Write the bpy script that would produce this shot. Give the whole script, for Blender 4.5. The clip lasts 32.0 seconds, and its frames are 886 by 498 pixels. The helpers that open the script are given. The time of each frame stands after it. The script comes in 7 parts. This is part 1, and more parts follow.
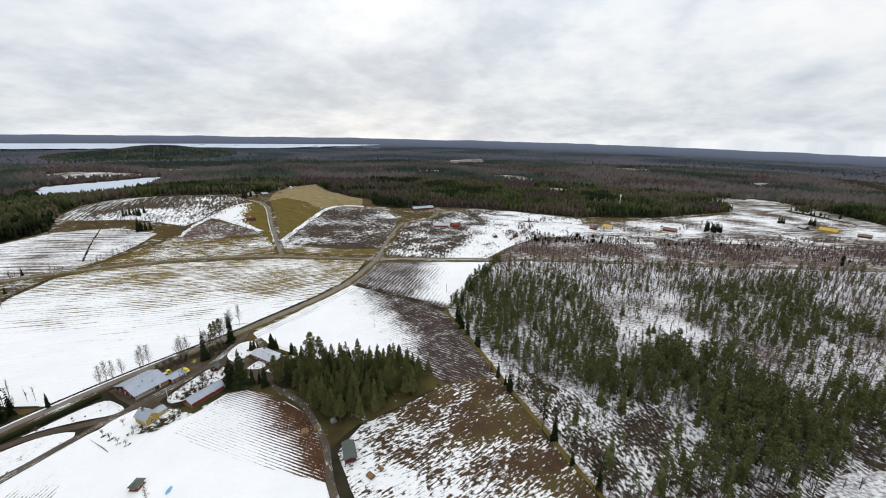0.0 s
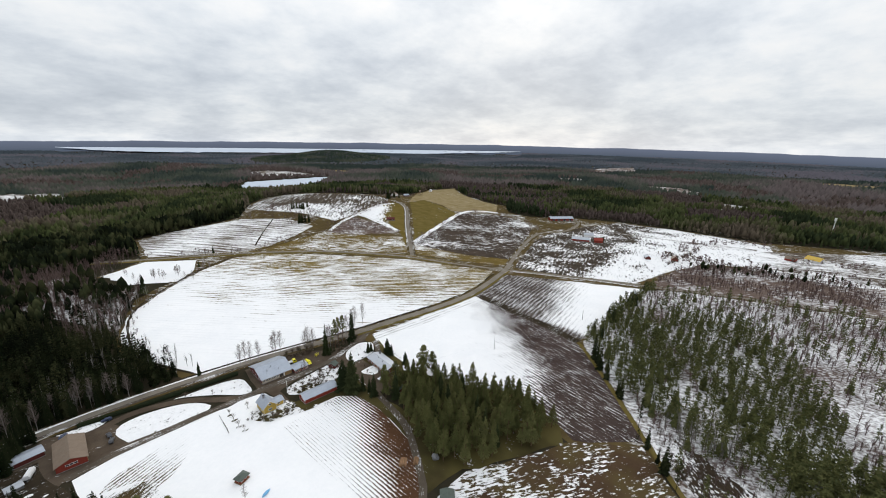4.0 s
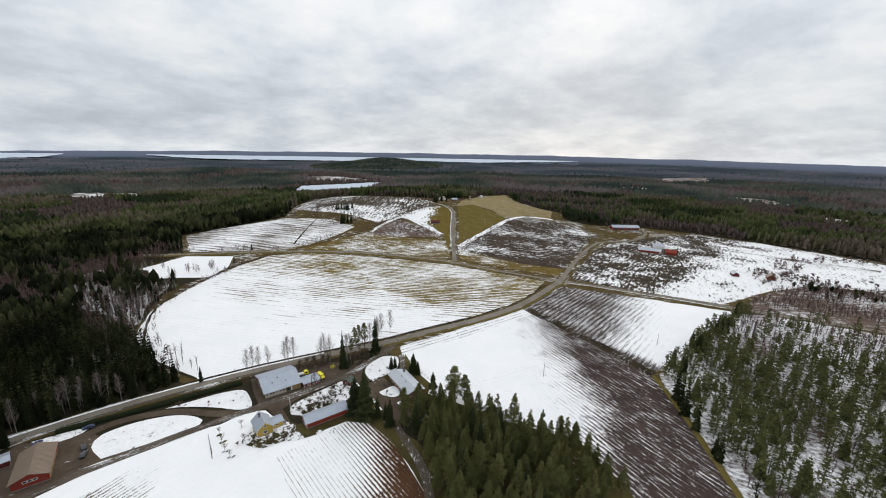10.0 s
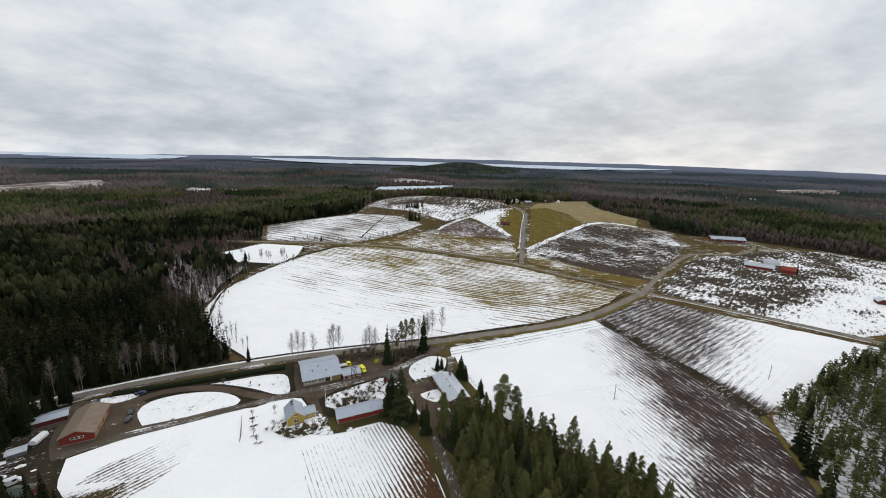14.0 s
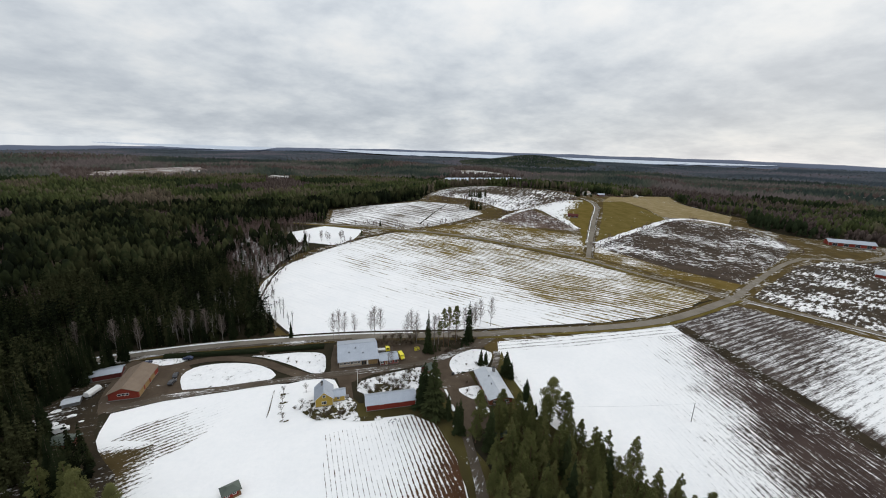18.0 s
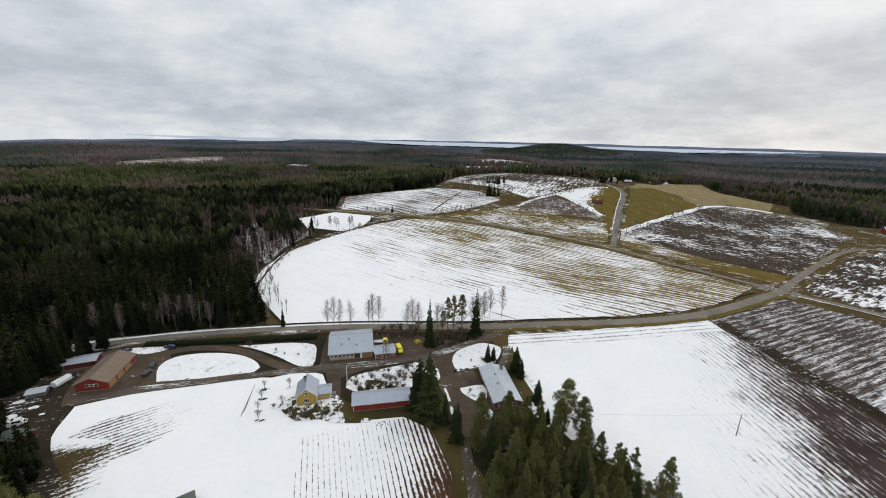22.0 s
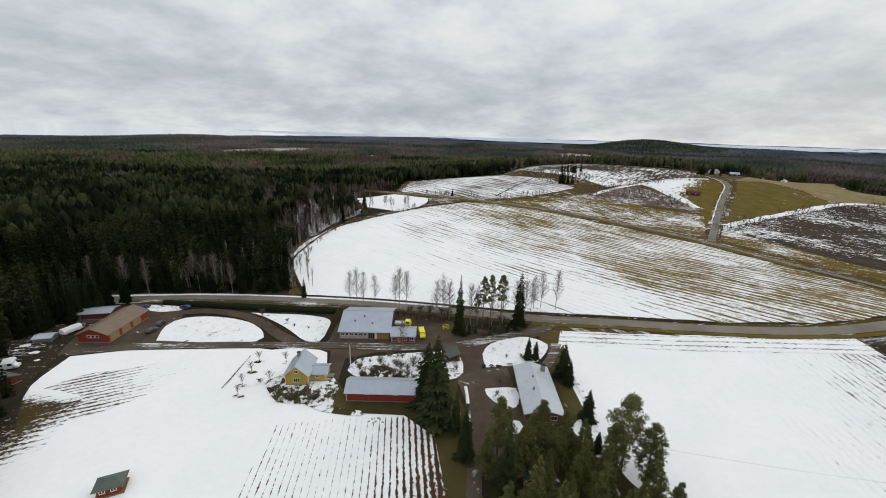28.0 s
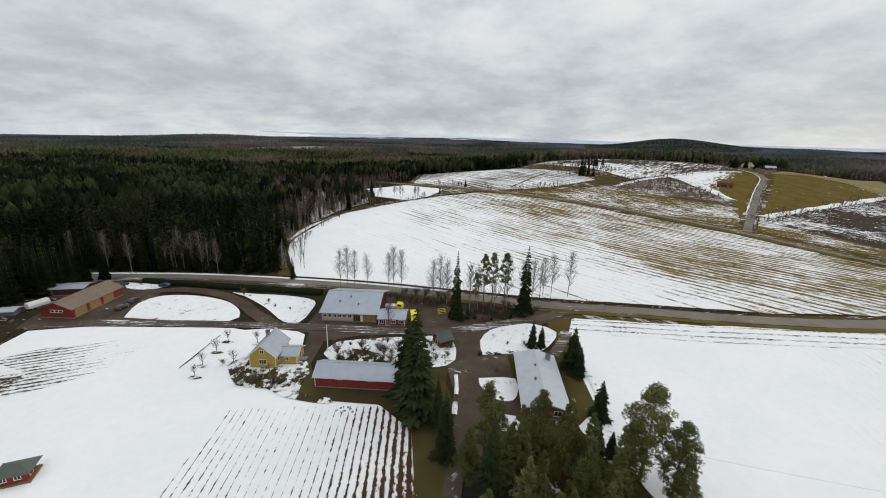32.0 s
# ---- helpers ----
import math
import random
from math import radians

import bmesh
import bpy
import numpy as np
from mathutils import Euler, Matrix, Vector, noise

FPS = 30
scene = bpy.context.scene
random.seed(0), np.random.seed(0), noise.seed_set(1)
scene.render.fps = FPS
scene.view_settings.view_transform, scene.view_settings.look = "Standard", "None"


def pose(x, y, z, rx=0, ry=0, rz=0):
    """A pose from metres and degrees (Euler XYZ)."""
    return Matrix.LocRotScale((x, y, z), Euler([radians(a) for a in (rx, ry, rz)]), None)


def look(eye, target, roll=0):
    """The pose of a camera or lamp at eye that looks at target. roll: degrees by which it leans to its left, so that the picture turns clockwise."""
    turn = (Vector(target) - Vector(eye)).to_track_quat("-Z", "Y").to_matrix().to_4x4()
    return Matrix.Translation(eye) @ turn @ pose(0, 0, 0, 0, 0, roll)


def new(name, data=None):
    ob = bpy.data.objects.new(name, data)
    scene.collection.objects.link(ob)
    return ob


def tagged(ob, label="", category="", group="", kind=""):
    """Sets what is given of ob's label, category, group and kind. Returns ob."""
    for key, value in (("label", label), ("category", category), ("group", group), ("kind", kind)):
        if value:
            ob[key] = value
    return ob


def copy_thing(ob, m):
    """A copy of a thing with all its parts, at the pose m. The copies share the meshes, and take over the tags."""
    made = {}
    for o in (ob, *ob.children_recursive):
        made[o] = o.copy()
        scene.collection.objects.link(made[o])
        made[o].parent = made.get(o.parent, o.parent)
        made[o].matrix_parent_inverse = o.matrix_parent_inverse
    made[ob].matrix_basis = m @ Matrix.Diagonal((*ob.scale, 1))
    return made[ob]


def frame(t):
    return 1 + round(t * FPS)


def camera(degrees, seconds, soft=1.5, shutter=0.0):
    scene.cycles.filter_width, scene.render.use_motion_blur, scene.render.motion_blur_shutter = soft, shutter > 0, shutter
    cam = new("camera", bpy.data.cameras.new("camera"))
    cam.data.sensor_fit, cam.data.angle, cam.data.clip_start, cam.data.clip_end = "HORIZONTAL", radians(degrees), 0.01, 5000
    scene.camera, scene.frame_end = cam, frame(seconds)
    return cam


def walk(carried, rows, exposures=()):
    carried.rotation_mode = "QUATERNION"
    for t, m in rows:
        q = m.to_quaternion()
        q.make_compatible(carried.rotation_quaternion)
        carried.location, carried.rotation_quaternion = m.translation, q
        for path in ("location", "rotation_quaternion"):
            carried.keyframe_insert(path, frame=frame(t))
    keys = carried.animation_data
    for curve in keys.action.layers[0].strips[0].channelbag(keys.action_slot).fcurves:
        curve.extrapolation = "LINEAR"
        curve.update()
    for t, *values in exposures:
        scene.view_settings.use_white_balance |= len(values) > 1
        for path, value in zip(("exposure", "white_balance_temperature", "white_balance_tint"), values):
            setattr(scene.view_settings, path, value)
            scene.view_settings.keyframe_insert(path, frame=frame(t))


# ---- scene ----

cam = camera(97.6, 32.0, soft=1.0)
ROWS = [
    (0, pose(-143.75, -119.09, 146.90, 74.19, -0.61, -66.51)),
    (0.5, pose(-139.31, -116.88, 146.66, 74.11, -0.43, -64.71)),
    (1, pose(-135.08, -114.43, 146.12, 74.11, -0.50, -60.93)),
    (1.5, pose(-131.00, -111.89, 145.33, 74.20, -0.69, -56.67)),
    (2, pose(-127.21, -109.37, 144.49, 74.37, -0.83, -52.31)),
    (2.5, pose(-123.45, -107.22, 143.78, 74.47, -0.82, -48.50)),
    (3, pose(-119.78, -105.32, 143.19, 74.50, -0.76, -49.13)),
    (3.5, pose(-116.54, -103.26, 142.63, 74.58, -0.71, -49.63)),
    (4, pose(-113.63, -100.93, 141.77, 74.95, -0.83, -46.53)),
    (4.5, pose(-110.66, -98.48, 140.56, 74.99, -1.32, -39.45)),
    (6.5, pose(-98.55, -89.70, 135.92, 75.20, -1.18, -40.94)),
    (7, pose(-95.72, -87.78, 134.77, 75.40, -1.17, -40.78)),
    (7.5, pose(-92.99, -85.86, 133.56, 75.59, -1.02, -40.51)),
    (8, pose(-90.28, -83.82, 132.10, 75.68, -0.97, -41.13)),
    (8.5, pose(-87.47, -81.73, 130.24, 75.80, -1.00, -40.55)),
    (9, pose(-84.67, -79.71, 128.31, 76.00, -0.90, -40.95)),
    (9.5, pose(-81.85, -77.87, 126.57, 76.10, -0.88, -39.81)),
    (10, pose(-79.04, -76.26, 124.92, 76.27, -1.00, -38.76)),
    (10.5, pose(-76.38, -74.97, 123.33, 76.36, -1.18, -35.91)),
    (11, pose(-73.76, -73.80, 121.76, 76.57, -1.53, -31.54)),
    (11.5, pose(-71.12, -72.68, 120.28, 76.57, -1.42, -32.50)),
    (12, pose(-68.52, -71.38, 118.71, 76.66, -1.31, -32.38)),
    (12.5, pose(-66.15, -69.95, 117.09, 76.70, -1.28, -32.03)),
    (13, pose(-63.92, -68.41, 115.45, 76.65, -1.46, -29.32)),
    (13.5, pose(-61.58, -66.89, 113.72, 76.91, -1.79, -26.77)),
    (14, pose(-59.45, -65.55, 112.17, 76.97, -1.62, -27.48)),
    (14.5, pose(-57.45, -64.25, 110.83, 76.98, -1.56, -27.41)),
    (16.5, pose(-49.51, -58.55, 106.05, 76.45, -1.85, -22.27)),
    (17, pose(-47.70, -57.05, 104.78, 76.20, -1.88, -20.15)),
    (17.5, pose(-45.78, -55.47, 103.50, 75.99, -2.11, -17.30)),
    (18, pose(-43.99, -53.95, 102.37, 75.77, -1.95, -17.39)),
    (18.5, pose(-42.09, -52.45, 101.28, 75.61, -1.90, -16.82)),
    (19, pose(-40.04, -50.76, 100.10, 75.42, -1.64, -16.93)),
    (19.5, pose(-38.29, -48.83, 98.89, 75.28, -1.52, -15.69)),
    (20, pose(-36.51, -46.81, 97.67, 75.07, -1.48, -15.37)),
    (20.5, pose(-34.85, -44.77, 96.50, 74.89, -1.43, -15.44)),
    (21, pose(-33.30, -42.49, 95.37, 74.70, -1.29, -15.02)),
    (21.5, pose(-31.74, -40.05, 94.28, 74.58, -1.42, -13.90)),
    (22, pose(-30.04, -37.40, 93.13, 74.38, -1.51, -14.26)),
    (22.5, pose(-28.21, -34.70, 91.67, 74.28, -1.42, -14.63)),
    (23, pose(-26.19, -31.96, 90.00, 74.29, -1.25, -13.34)),
    (23.5, pose(-24.17, -29.22, 88.54, 74.25, -1.45, -11.54)),
    (24, pose(-21.98, -26.80, 87.15, 74.28, -1.44, -11.05)),
    (24.5, pose(-19.85, -24.83, 85.73, 74.30, -1.46, -11.04)),
    (25, pose(-17.85, -22.94, 84.04, 74.17, -1.54, -9.60)),
    (25.5, pose(-15.90, -21.18, 82.20, 74.14, -1.63, -8.33)),
    (26, pose(-14.14, -19.56, 80.31, 74.10, -1.70, -5.47)),
    (26.5, pose(-12.85, -17.88, 78.69, 73.97, -1.99, -3.33)),
    (28.5, pose(-8.04, -11.36, 71.75, 73.76, -1.75, -2.96)),
    (29, pose(-6.82, -9.68, 69.86, 73.75, -1.76, -2.69)),
    (29.5, pose(-5.65, -7.99, 67.81, 73.78, -1.68, -1.91)),
    (30, pose(-4.45, -6.19, 65.81, 73.80, -1.61, -2.87)),
    (30.5, pose(-3.54, -4.37, 64.31, 73.81, -1.63, -2.36)),
    (31, pose(-2.54, -2.61, 62.90, 73.79, -1.72, -1.29)),
    (31.5, pose(-1.35, -1.10, 61.42, 73.84, -1.71, -0.69)),
    (32, pose(0.00, 0.00, 60.00, 73.96, -1.64, -0.00)),
]
walk(cam, ROWS, [(0, 0.07, 6500, 10.3), (9, -0.03, 6500, 10.0), (20, -0.13, 6520, 9.6), (26, -0.16, 6540, 9.5), (29, -0.19, 6600, 8.8), (32, -0.21, 6610, 8.6)])

# ---- sky and sun ----
SUN_AZ, SUN_EL = 58.0, 22.0          # degrees east of north (+y), degrees above the horizon
sun_dir = Vector((math.sin(radians(SUN_AZ)) * math.cos(radians(SUN_EL)), math.cos(radians(SUN_AZ)) * math.cos(radians(SUN_EL)), math.sin(radians(SUN_EL))))
sun_data = bpy.data.lights.new("sun", "SUN")
sun_data.energy, sun_data.angle, sun_data.color = 0.9, radians(35), (1.0, 0.96, 0.9)
sun = new("sun", sun_data)
sun.matrix_world = look((0, 0, 300), Vector((0, 0, 300)) - sun_dir)


class Nodes:
    """Short hand for a node tree."""

    def __init__(self, tree):
        self.tree = tree
        tree.nodes.clear()

    def add(self, kind, **values):
        n = self.tree.nodes.new(kind)
        for k, v in values.items():
            n.inputs[k].default_value = v
        return n

    def link(self, a, b):
        self.tree.links.new(a, b)
        return b

    def math(self, op, a, b=0.0, c=None, clamp=False):
        n = self.tree.nodes.new("ShaderNodeMath")
        n.operation, n.use_clamp = op, clamp
        for i, v in enumerate((a, b, c)):
            if v is None:
                continue
            if isinstance(v, (int, float)):
                n.inputs[i].default_value = v
            else:
                self.link(v, n.inputs[i])
        return n.outputs[0]

    def mix(self, f, a, b):
        n = self.tree.nodes.new("ShaderNodeMix")
        n.data_type = "RGBA"
        for sock, v in ((n.inputs[0], f), (n.inputs[6], a), (n.inputs[7], b)):
            if isinstance(v, (int, float)):
                sock.default_value = v
            elif isinstance(v, tuple):
                sock.default_value = (*v, 1.0)[:4]
            else:
                self.link(v, sock)
        return n.outputs[2]

    def ramp(self, f, stops):
        n = self.tree.nodes.new("ShaderNodeValToRGB")
        els = n.color_ramp.elements
        while len(els) < len(stops):
            els.new(0.5)
        for e, (p, c) in zip(els, stops):
            e.position, e.color = p, ((c, c, c, 1) if isinstance(c, (int, float)) else (*c, 1))
        self.link(f, n.inputs[0])
        return n.outputs[0]

    def noise(self, vec, scale, detail=3.0, rough=0.55, distort=0.0):
        n = self.add("ShaderNodeTexNoise", Scale=scale, Detail=detail, Roughness=rough, Distortion=distort)
        self.link(vec, n.inputs["Vector"])
        return n.outputs["Fac"]

    def stretch(self, vec, turn=0.0, scale=(1, 1, 1), shift=(0, 0, 0)):
        n = self.tree.nodes.new("ShaderNodeMapping")
        n.vector_type = "TEXTURE"
        n.inputs["Location"].default_value = shift
        n.inputs["Rotation"].default_value = (0, 0, radians(turn))
        n.inputs["Scale"].default_value = scale
        self.link(vec, n.inputs["Vector"])
        return n.outputs[0]


world = bpy.data.worlds.new("overcast_sky")
scene.world = world
world.use_nodes = True
w = Nodes(world.node_tree)
out = w.add("ShaderNodeOutputWorld")
bg = w.add("ShaderNodeBackground", Strength=1.0)
w.link(bg.outputs[0], out.inputs[0])
sky = w.add("ShaderNodeTexSky")
sky.sky_type, sky.sun_disc, sky.sun_elevation, sky.sun_rotation = "NISHITA", False, radians(SUN_EL), radians(SUN_AZ)
coord = w.add("ShaderNodeTexCoord")
sep = w.add("ShaderNodeSeparateXYZ")
w.link(coord.outputs["Generated"], sep.inputs[0])
up = w.math("MAXIMUM", sep.outputs[2], 0.0)
flat = w.math("ADD", up, 0.27)
comb = w.add("ShaderNodeCombineXYZ", Z=0.35)
w.link(w.math("DIVIDE", sep.outputs[0], flat), comb.inputs[0])
w.link(w.math("DIVIDE", sep.outputs[1], flat), comb.inputs[1])
big = w.noise(comb.outputs[0], 0.7, 3.0, 0.5)
puff = w.noise(comb.outputs[0], 2.4, 7.0, 0.56, 0.1)
small = w.noise(comb.outputs[0], 7.0, 5.0, 0.6)
cl = w.math("ADD", w.math("MULTIPLY", big, 0.42), w.math("ADD", w.math("MULTIPLY", puff, 0.42), w.math("MULTIPLY", small, 0.16)))
tone = w.ramp(cl, [(0.37, (0.51, 0.56, 0.625)), (0.45, (0.61, 0.66, 0.72)), (0.52, (0.73, 0.775, 0.82)), (0.575, (0.825, 0.855, 0.88)), (0.64, (0.905, 0.912, 0.912))])
# an overcast sky is brighter towards the zenith, and clears to a pale strip above the horizon
low = w.math("MULTIPLY", w.math("POWER", w.math("SUBTRACT", 1.0, up), 26.0), 0.16)
zen = w.math("ADD", w.math("ADD", 0.90, low), w.math("MULTIPLY", w.math("POWER", up, 1.3), 0.85))
gm = w.add("ShaderNodeVectorMath")
gm.operation = "SCALE"
w.link(tone, gm.inputs[0])
w.link(zen, gm.inputs["Scale"])
dim = w.add("ShaderNodeVectorMath")
dim.operation = "SCALE"
dim.inputs["Scale"].default_value = 0.1
w.link(sky.outputs[0], dim.inputs[0])
air = w.mix(0.96, dim.outputs[0], gm.outputs[0])
# the far wooded country beyond the rim of the built land: a low blue band painted into the sky, sinking to either side
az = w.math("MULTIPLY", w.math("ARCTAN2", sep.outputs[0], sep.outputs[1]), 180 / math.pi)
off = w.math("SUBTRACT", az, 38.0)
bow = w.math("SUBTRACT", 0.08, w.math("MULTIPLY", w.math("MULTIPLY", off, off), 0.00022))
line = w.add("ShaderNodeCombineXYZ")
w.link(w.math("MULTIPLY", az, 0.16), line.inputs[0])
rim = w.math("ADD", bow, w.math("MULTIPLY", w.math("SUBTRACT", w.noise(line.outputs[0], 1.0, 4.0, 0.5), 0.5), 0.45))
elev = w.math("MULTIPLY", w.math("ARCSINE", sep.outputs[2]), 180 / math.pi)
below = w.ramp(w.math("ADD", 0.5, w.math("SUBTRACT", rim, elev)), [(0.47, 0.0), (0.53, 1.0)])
# painted haze: the band turns paler and bluer towards its rim
haze_blue = w.ramp(w.math("SUBTRACT", rim, elev), [(0.0, (0.135, 0.16, 0.225)), (0.9, (0.095, 0.115, 0.155))])
w.link(w.mix(below, air, haze_blue), bg.inputs[0])

# ---- materials ----
SNOW = (0.87, 0.855, 0.842)


def material(name, rough=0.8, spec=0.3, metal=0.0):
    m = bpy.data.materials.new(name)
    m.use_nodes = True
    n = Nodes(m.node_tree)
    o = n.add("ShaderNodeOutputMaterial")
    b = n.add("ShaderNodeBsdfPrincipled", Roughness=rough, Metallic=metal)
    b.inputs["Specular IOR Level"].default_value = spec
    n.link(b.outputs[0], o.inputs[0])
    n.bsdf = b
    n.co = n.add("ShaderNodeTexCoord").outputs["Object"]
    n.place = n.add("ShaderNodeNewGeometry").outputs["Position"]
    return m, n


def bump(n, height, strength, distance):
    b = n.add("ShaderNodeBump", Strength=strength, Distance=distance)
    n.link(height, b.inputs["Height"])
    n.link(b.outputs[0], n.bsdf.inputs["Normal"])


def plain(name, a, b, scale=2.0, rough=0.75, spec=0.3, metal=0.0, relief=0.0, vary=0.0):
    """Two tones mixed by noise at two scales; vary: how far single objects differ in tone."""
    m, n = material(name, rough, spec, metal)
    f = n.math("ADD", n.math("MULTIPLY", n.noise(n.co, scale, 5.0), 0.6), n.math("MULTIPLY", n.noise(n.co, scale * 9, 3.0), 0.4))
    f = n.ramp(f, [(0.35, 0.0), (0.65, 1.0)])
    c = n.mix(f, a, b)
    if vary:
        r = n.add("ShaderNodeObjectInfo").outputs["Random"]
        hs = n.add("ShaderNodeHueSaturation")
        n.link(n.math("ADD", 1.0 - vary, n.math("MULTIPLY", r, 2 * vary)), hs.inputs["Value"])
        n.link(c, hs.inputs["Color"])
        c = hs.outputs[0]
    n.link(c, n.bsdf.inputs["Base Color"])
    if relief:
        bump(n, f, 0.6, relief)
    return m


def ground_mat(name, soil_a, soil_b, cover, turn=0.0, streak=(3.0, 18.0), grad=(0, 0, 0), rows=None, big=0.012, fine=0.45, sharp=0.07, grass=None, big_w=0.9, limit=(-1.0, 1.0), fine_w=0.45, grad2=None, grad3=None):
    """Soil or stubble under patchy snow. cover: share of snow; turn: the way the rows run; streak: width and length of the
    patches in metres; grad: how the cover changes per metre east and north, and its start; rows: (spacing, strength)."""
    m, n = material(name, 0.95, 0.0)
    p = n.place
    lie = n.stretch(p, turn, (streak[0], streak[1], 1))
    a = n.noise(lie, 1.0, 5.0, 0.62, 0.15)
    b = n.noise(p, big, 3.0, 0.5, 0.3)
    c = n.noise(p, fine, 3.0, 0.6)
    v = n.math("ADD", n.math("MULTIPLY", n.math("SUBTRACT", a, 0.5), 1.35), n.math("MULTIPLY", n.math("SUBTRACT", b, 0.5), big_w))
    v = n.math("ADD", v, n.math("MULTIPLY", n.math("SUBTRACT", c, 0.5), fine_w))
    if rows:
        wv = n.add("ShaderNodeTexWave", Scale=1.0, Distortion=0.9, Detail=3.0)
        wv.wave_type, wv.bands_direction = "BANDS", "X"
        wv.inputs["Detail Scale"].default_value = 0.4
        n.link(n.stretch(p, turn, (rows[0] * 3.18, rows[0] * 3.18, 1)), wv.inputs["Vector"])
        line = n.math("POWER", wv.outputs["Fac"], rows[2] if len(rows) > 2 else 1.0)
        v = n.math("ADD", v, n.math("MULTIPLY", n.math("SUBTRACT", line, 0.5), rows[1]))
    s = n.add("ShaderNodeSeparateXYZ")
    n.link(p, s.inputs[0])
    if grad[0] or grad[1] or grad[2]:
        gr = n.math("ADD", n.math("MULTIPLY", s.outputs[0], grad[0]), n.math("MULTIPLY", s.outputs[1], grad[1]))
        gr = n.math("ADD", gr, grad[2])
        if grad2:
            g2 = n.math("ADD", n.math("MULTIPLY", s.outputs[0], grad2[0]), n.math("MULTIPLY", s.outputs[1], grad2[1]))
            gr = n.math("MINIMUM", gr, n.math("ADD", g2, grad2[2]))
        if grad3:
            g3 = n.math("ADD", n.math("MULTIPLY", s.outputs[0], grad3[0]), n.math("MULTIPLY", s.outputs[1], grad3[1]))
            gr = n.math("MAXIMUM", gr, n.math("ADD", g3, grad3[2]))
        gr = n.math("MAXIMUM", n.math("MINIMUM", gr, limit[1]), limit[0])
        v = n.math("ADD", v, gr)
    v = n.math("ADD", v, cover - 0.5)
    snow = n.ramp(n.math("ADD", v, 0.5), [(0.5 - sharp, 0.0), (0.5 + sharp, 1.0)])
    thin = n.ramp(n.math("ADD", v, 0.5), [(0.5, 0.0), (0.95, 1.0)])
    sf = n.ramp(n.noise(p, 0.09, 5.0, 0.6), [(0.35, 0.0), (0.65, 1.0)])
    soil = n.mix(sf, soil_a, soil_b)
    soil = n.mix(n.math("MULTIPLY", n.noise(p, 2.3, 3.0), 0.5), soil, tuple(0.55 * x for x in soil_a))
    white = n.mix(thin, tuple(x * 0.88 for x in SNOW), SNOW)
    drift = n.ramp(n.math("ADD", n.math("MULTIPLY", n.noise(p, 0.035, 5.0, 0.6, 0.4), 0.6), n.math("MULTIPLY", n.noise(p, 0.5, 4.0, 0.65), 0.4)), [(0.36, 0.0), (0.62, 1.0)])
    white = n.mix(drift, n.mix(0.5, white, (0.74, 0.745, 0.75)), white)
    if grass:
        soil = n.mix(n.ramp(n.noise(p, 0.03, 3.0), [(0.45, 0.0), (0.6, 1.0)]), soil, grass)
    n.link(n.mix(snow, soil, white), n.bsdf.inputs["Base Color"])
    bump(n, n.math("ADD", n.noise(p, 0.8, 4.0), n.math("MULTIPLY", snow, 0.25)), 0.5, 0.12)
    return m


M = {}
M["snow_smooth"] = ground_mat("snow_field", (0.10, 0.075, 0.055), (0.16, 0.13, 0.09), 1.18, 0, (5, 30), fine=0.2)
M["snow_stubble"] = ground_mat("snow_on_stubble", (0.15, 0.108, 0.028), (0.225, 0.162, 0.055), 0.57, 40, (1.6, 34), grad=(-0.0034, -0.0016, 0.62), limit=(-0.10, 0.60), rows=(3.9, 0.26, 0.9), big=0.02, big_w=0.75, fine=0.4, fine_w=0.55, sharp=0.11)
M["plough_right"] = ground_mat("snow_on_ploughed_soil", (0.052, 0.037, 0.032), (0.08, 0.058, 0.05), 0.5, -9, (0.5, 5.5), grad=(-0.0125, 0.0086, 1.08), grad2=(-0.0085, 0.0145, 0.665), limit=(-0.22, 0.9), rows=(2.3, 0.18, 0.8), big=0.06, big_w=0.4, fine=1.0, fine_w=0.6, sharp=0.09)
M["plough_tri"] = ground_mat("snow_on_ploughed_triangle", (0.062, 0.048, 0.042), (0.098, 0.077, 0.066), 0.5, -82, (0.75, 9), grad=(0.0055, -0.0140, -0.36), grad2=(0.05, 0.0, -7.95), limit=(-0.20, 0.9), rows=(3.6, 0.2, 0.8), big=0.05, big_w=0.4, fine=1.0, fine_w=0.7, sharp=0.2)
M["plough_back"] = ground_mat("ploughed_soil_with_snow_patches", (0.055, 0.043, 0.034), (0.088, 0.066, 0.05), 0.44, 48, (2.2, 8), grad=(0.0026, 0.0018, -1.40), limit=(-0.09, -0.04), big=0.02, big_w=0.9, fine=0.55, fine_w=0.8, sharp=0.04)
M["mottled"] = ground_mat("trampled_soil_and_snow", (0.05, 0.04, 0.031), (0.085, 0.066, 0.047), 0.46, -73, (2.2, 10), grad=(0.0003, -0.0046, 0.27), limit=(-0.07, 0.22), big=0.03, big_w=0.9, fine=0.5, fine_w=0.45, sharp=0.07)
M["white_far"] = ground_mat("far_snow_field", (0.13, 0.105, 0.085), (0.18, 0.145, 0.105), 0.54, 30, (2.6, 60), rows=(9.0, 0.16), big=0.010, big_w=1.2, fine=0.3, fine_w=0.6, sharp=0.20)
M["golden"] = ground_mat("straw_stubble", (0.118, 0.092, 0.026), (0.175, 0.13, 0.045), 0.10, -52, (3, 40), big=0.02, fine=0.3, fine_w=0.6, sharp=0.12)
M["golden_snow"] = ground_mat("stubble_with_snow_streaks", (0.125, 0.088, 0.025), (0.18, 0.126, 0.042), 0.38, 46, (1.6, 18), big=0.015, fine=0.5, fine_w=0.6, sharp=0.08)
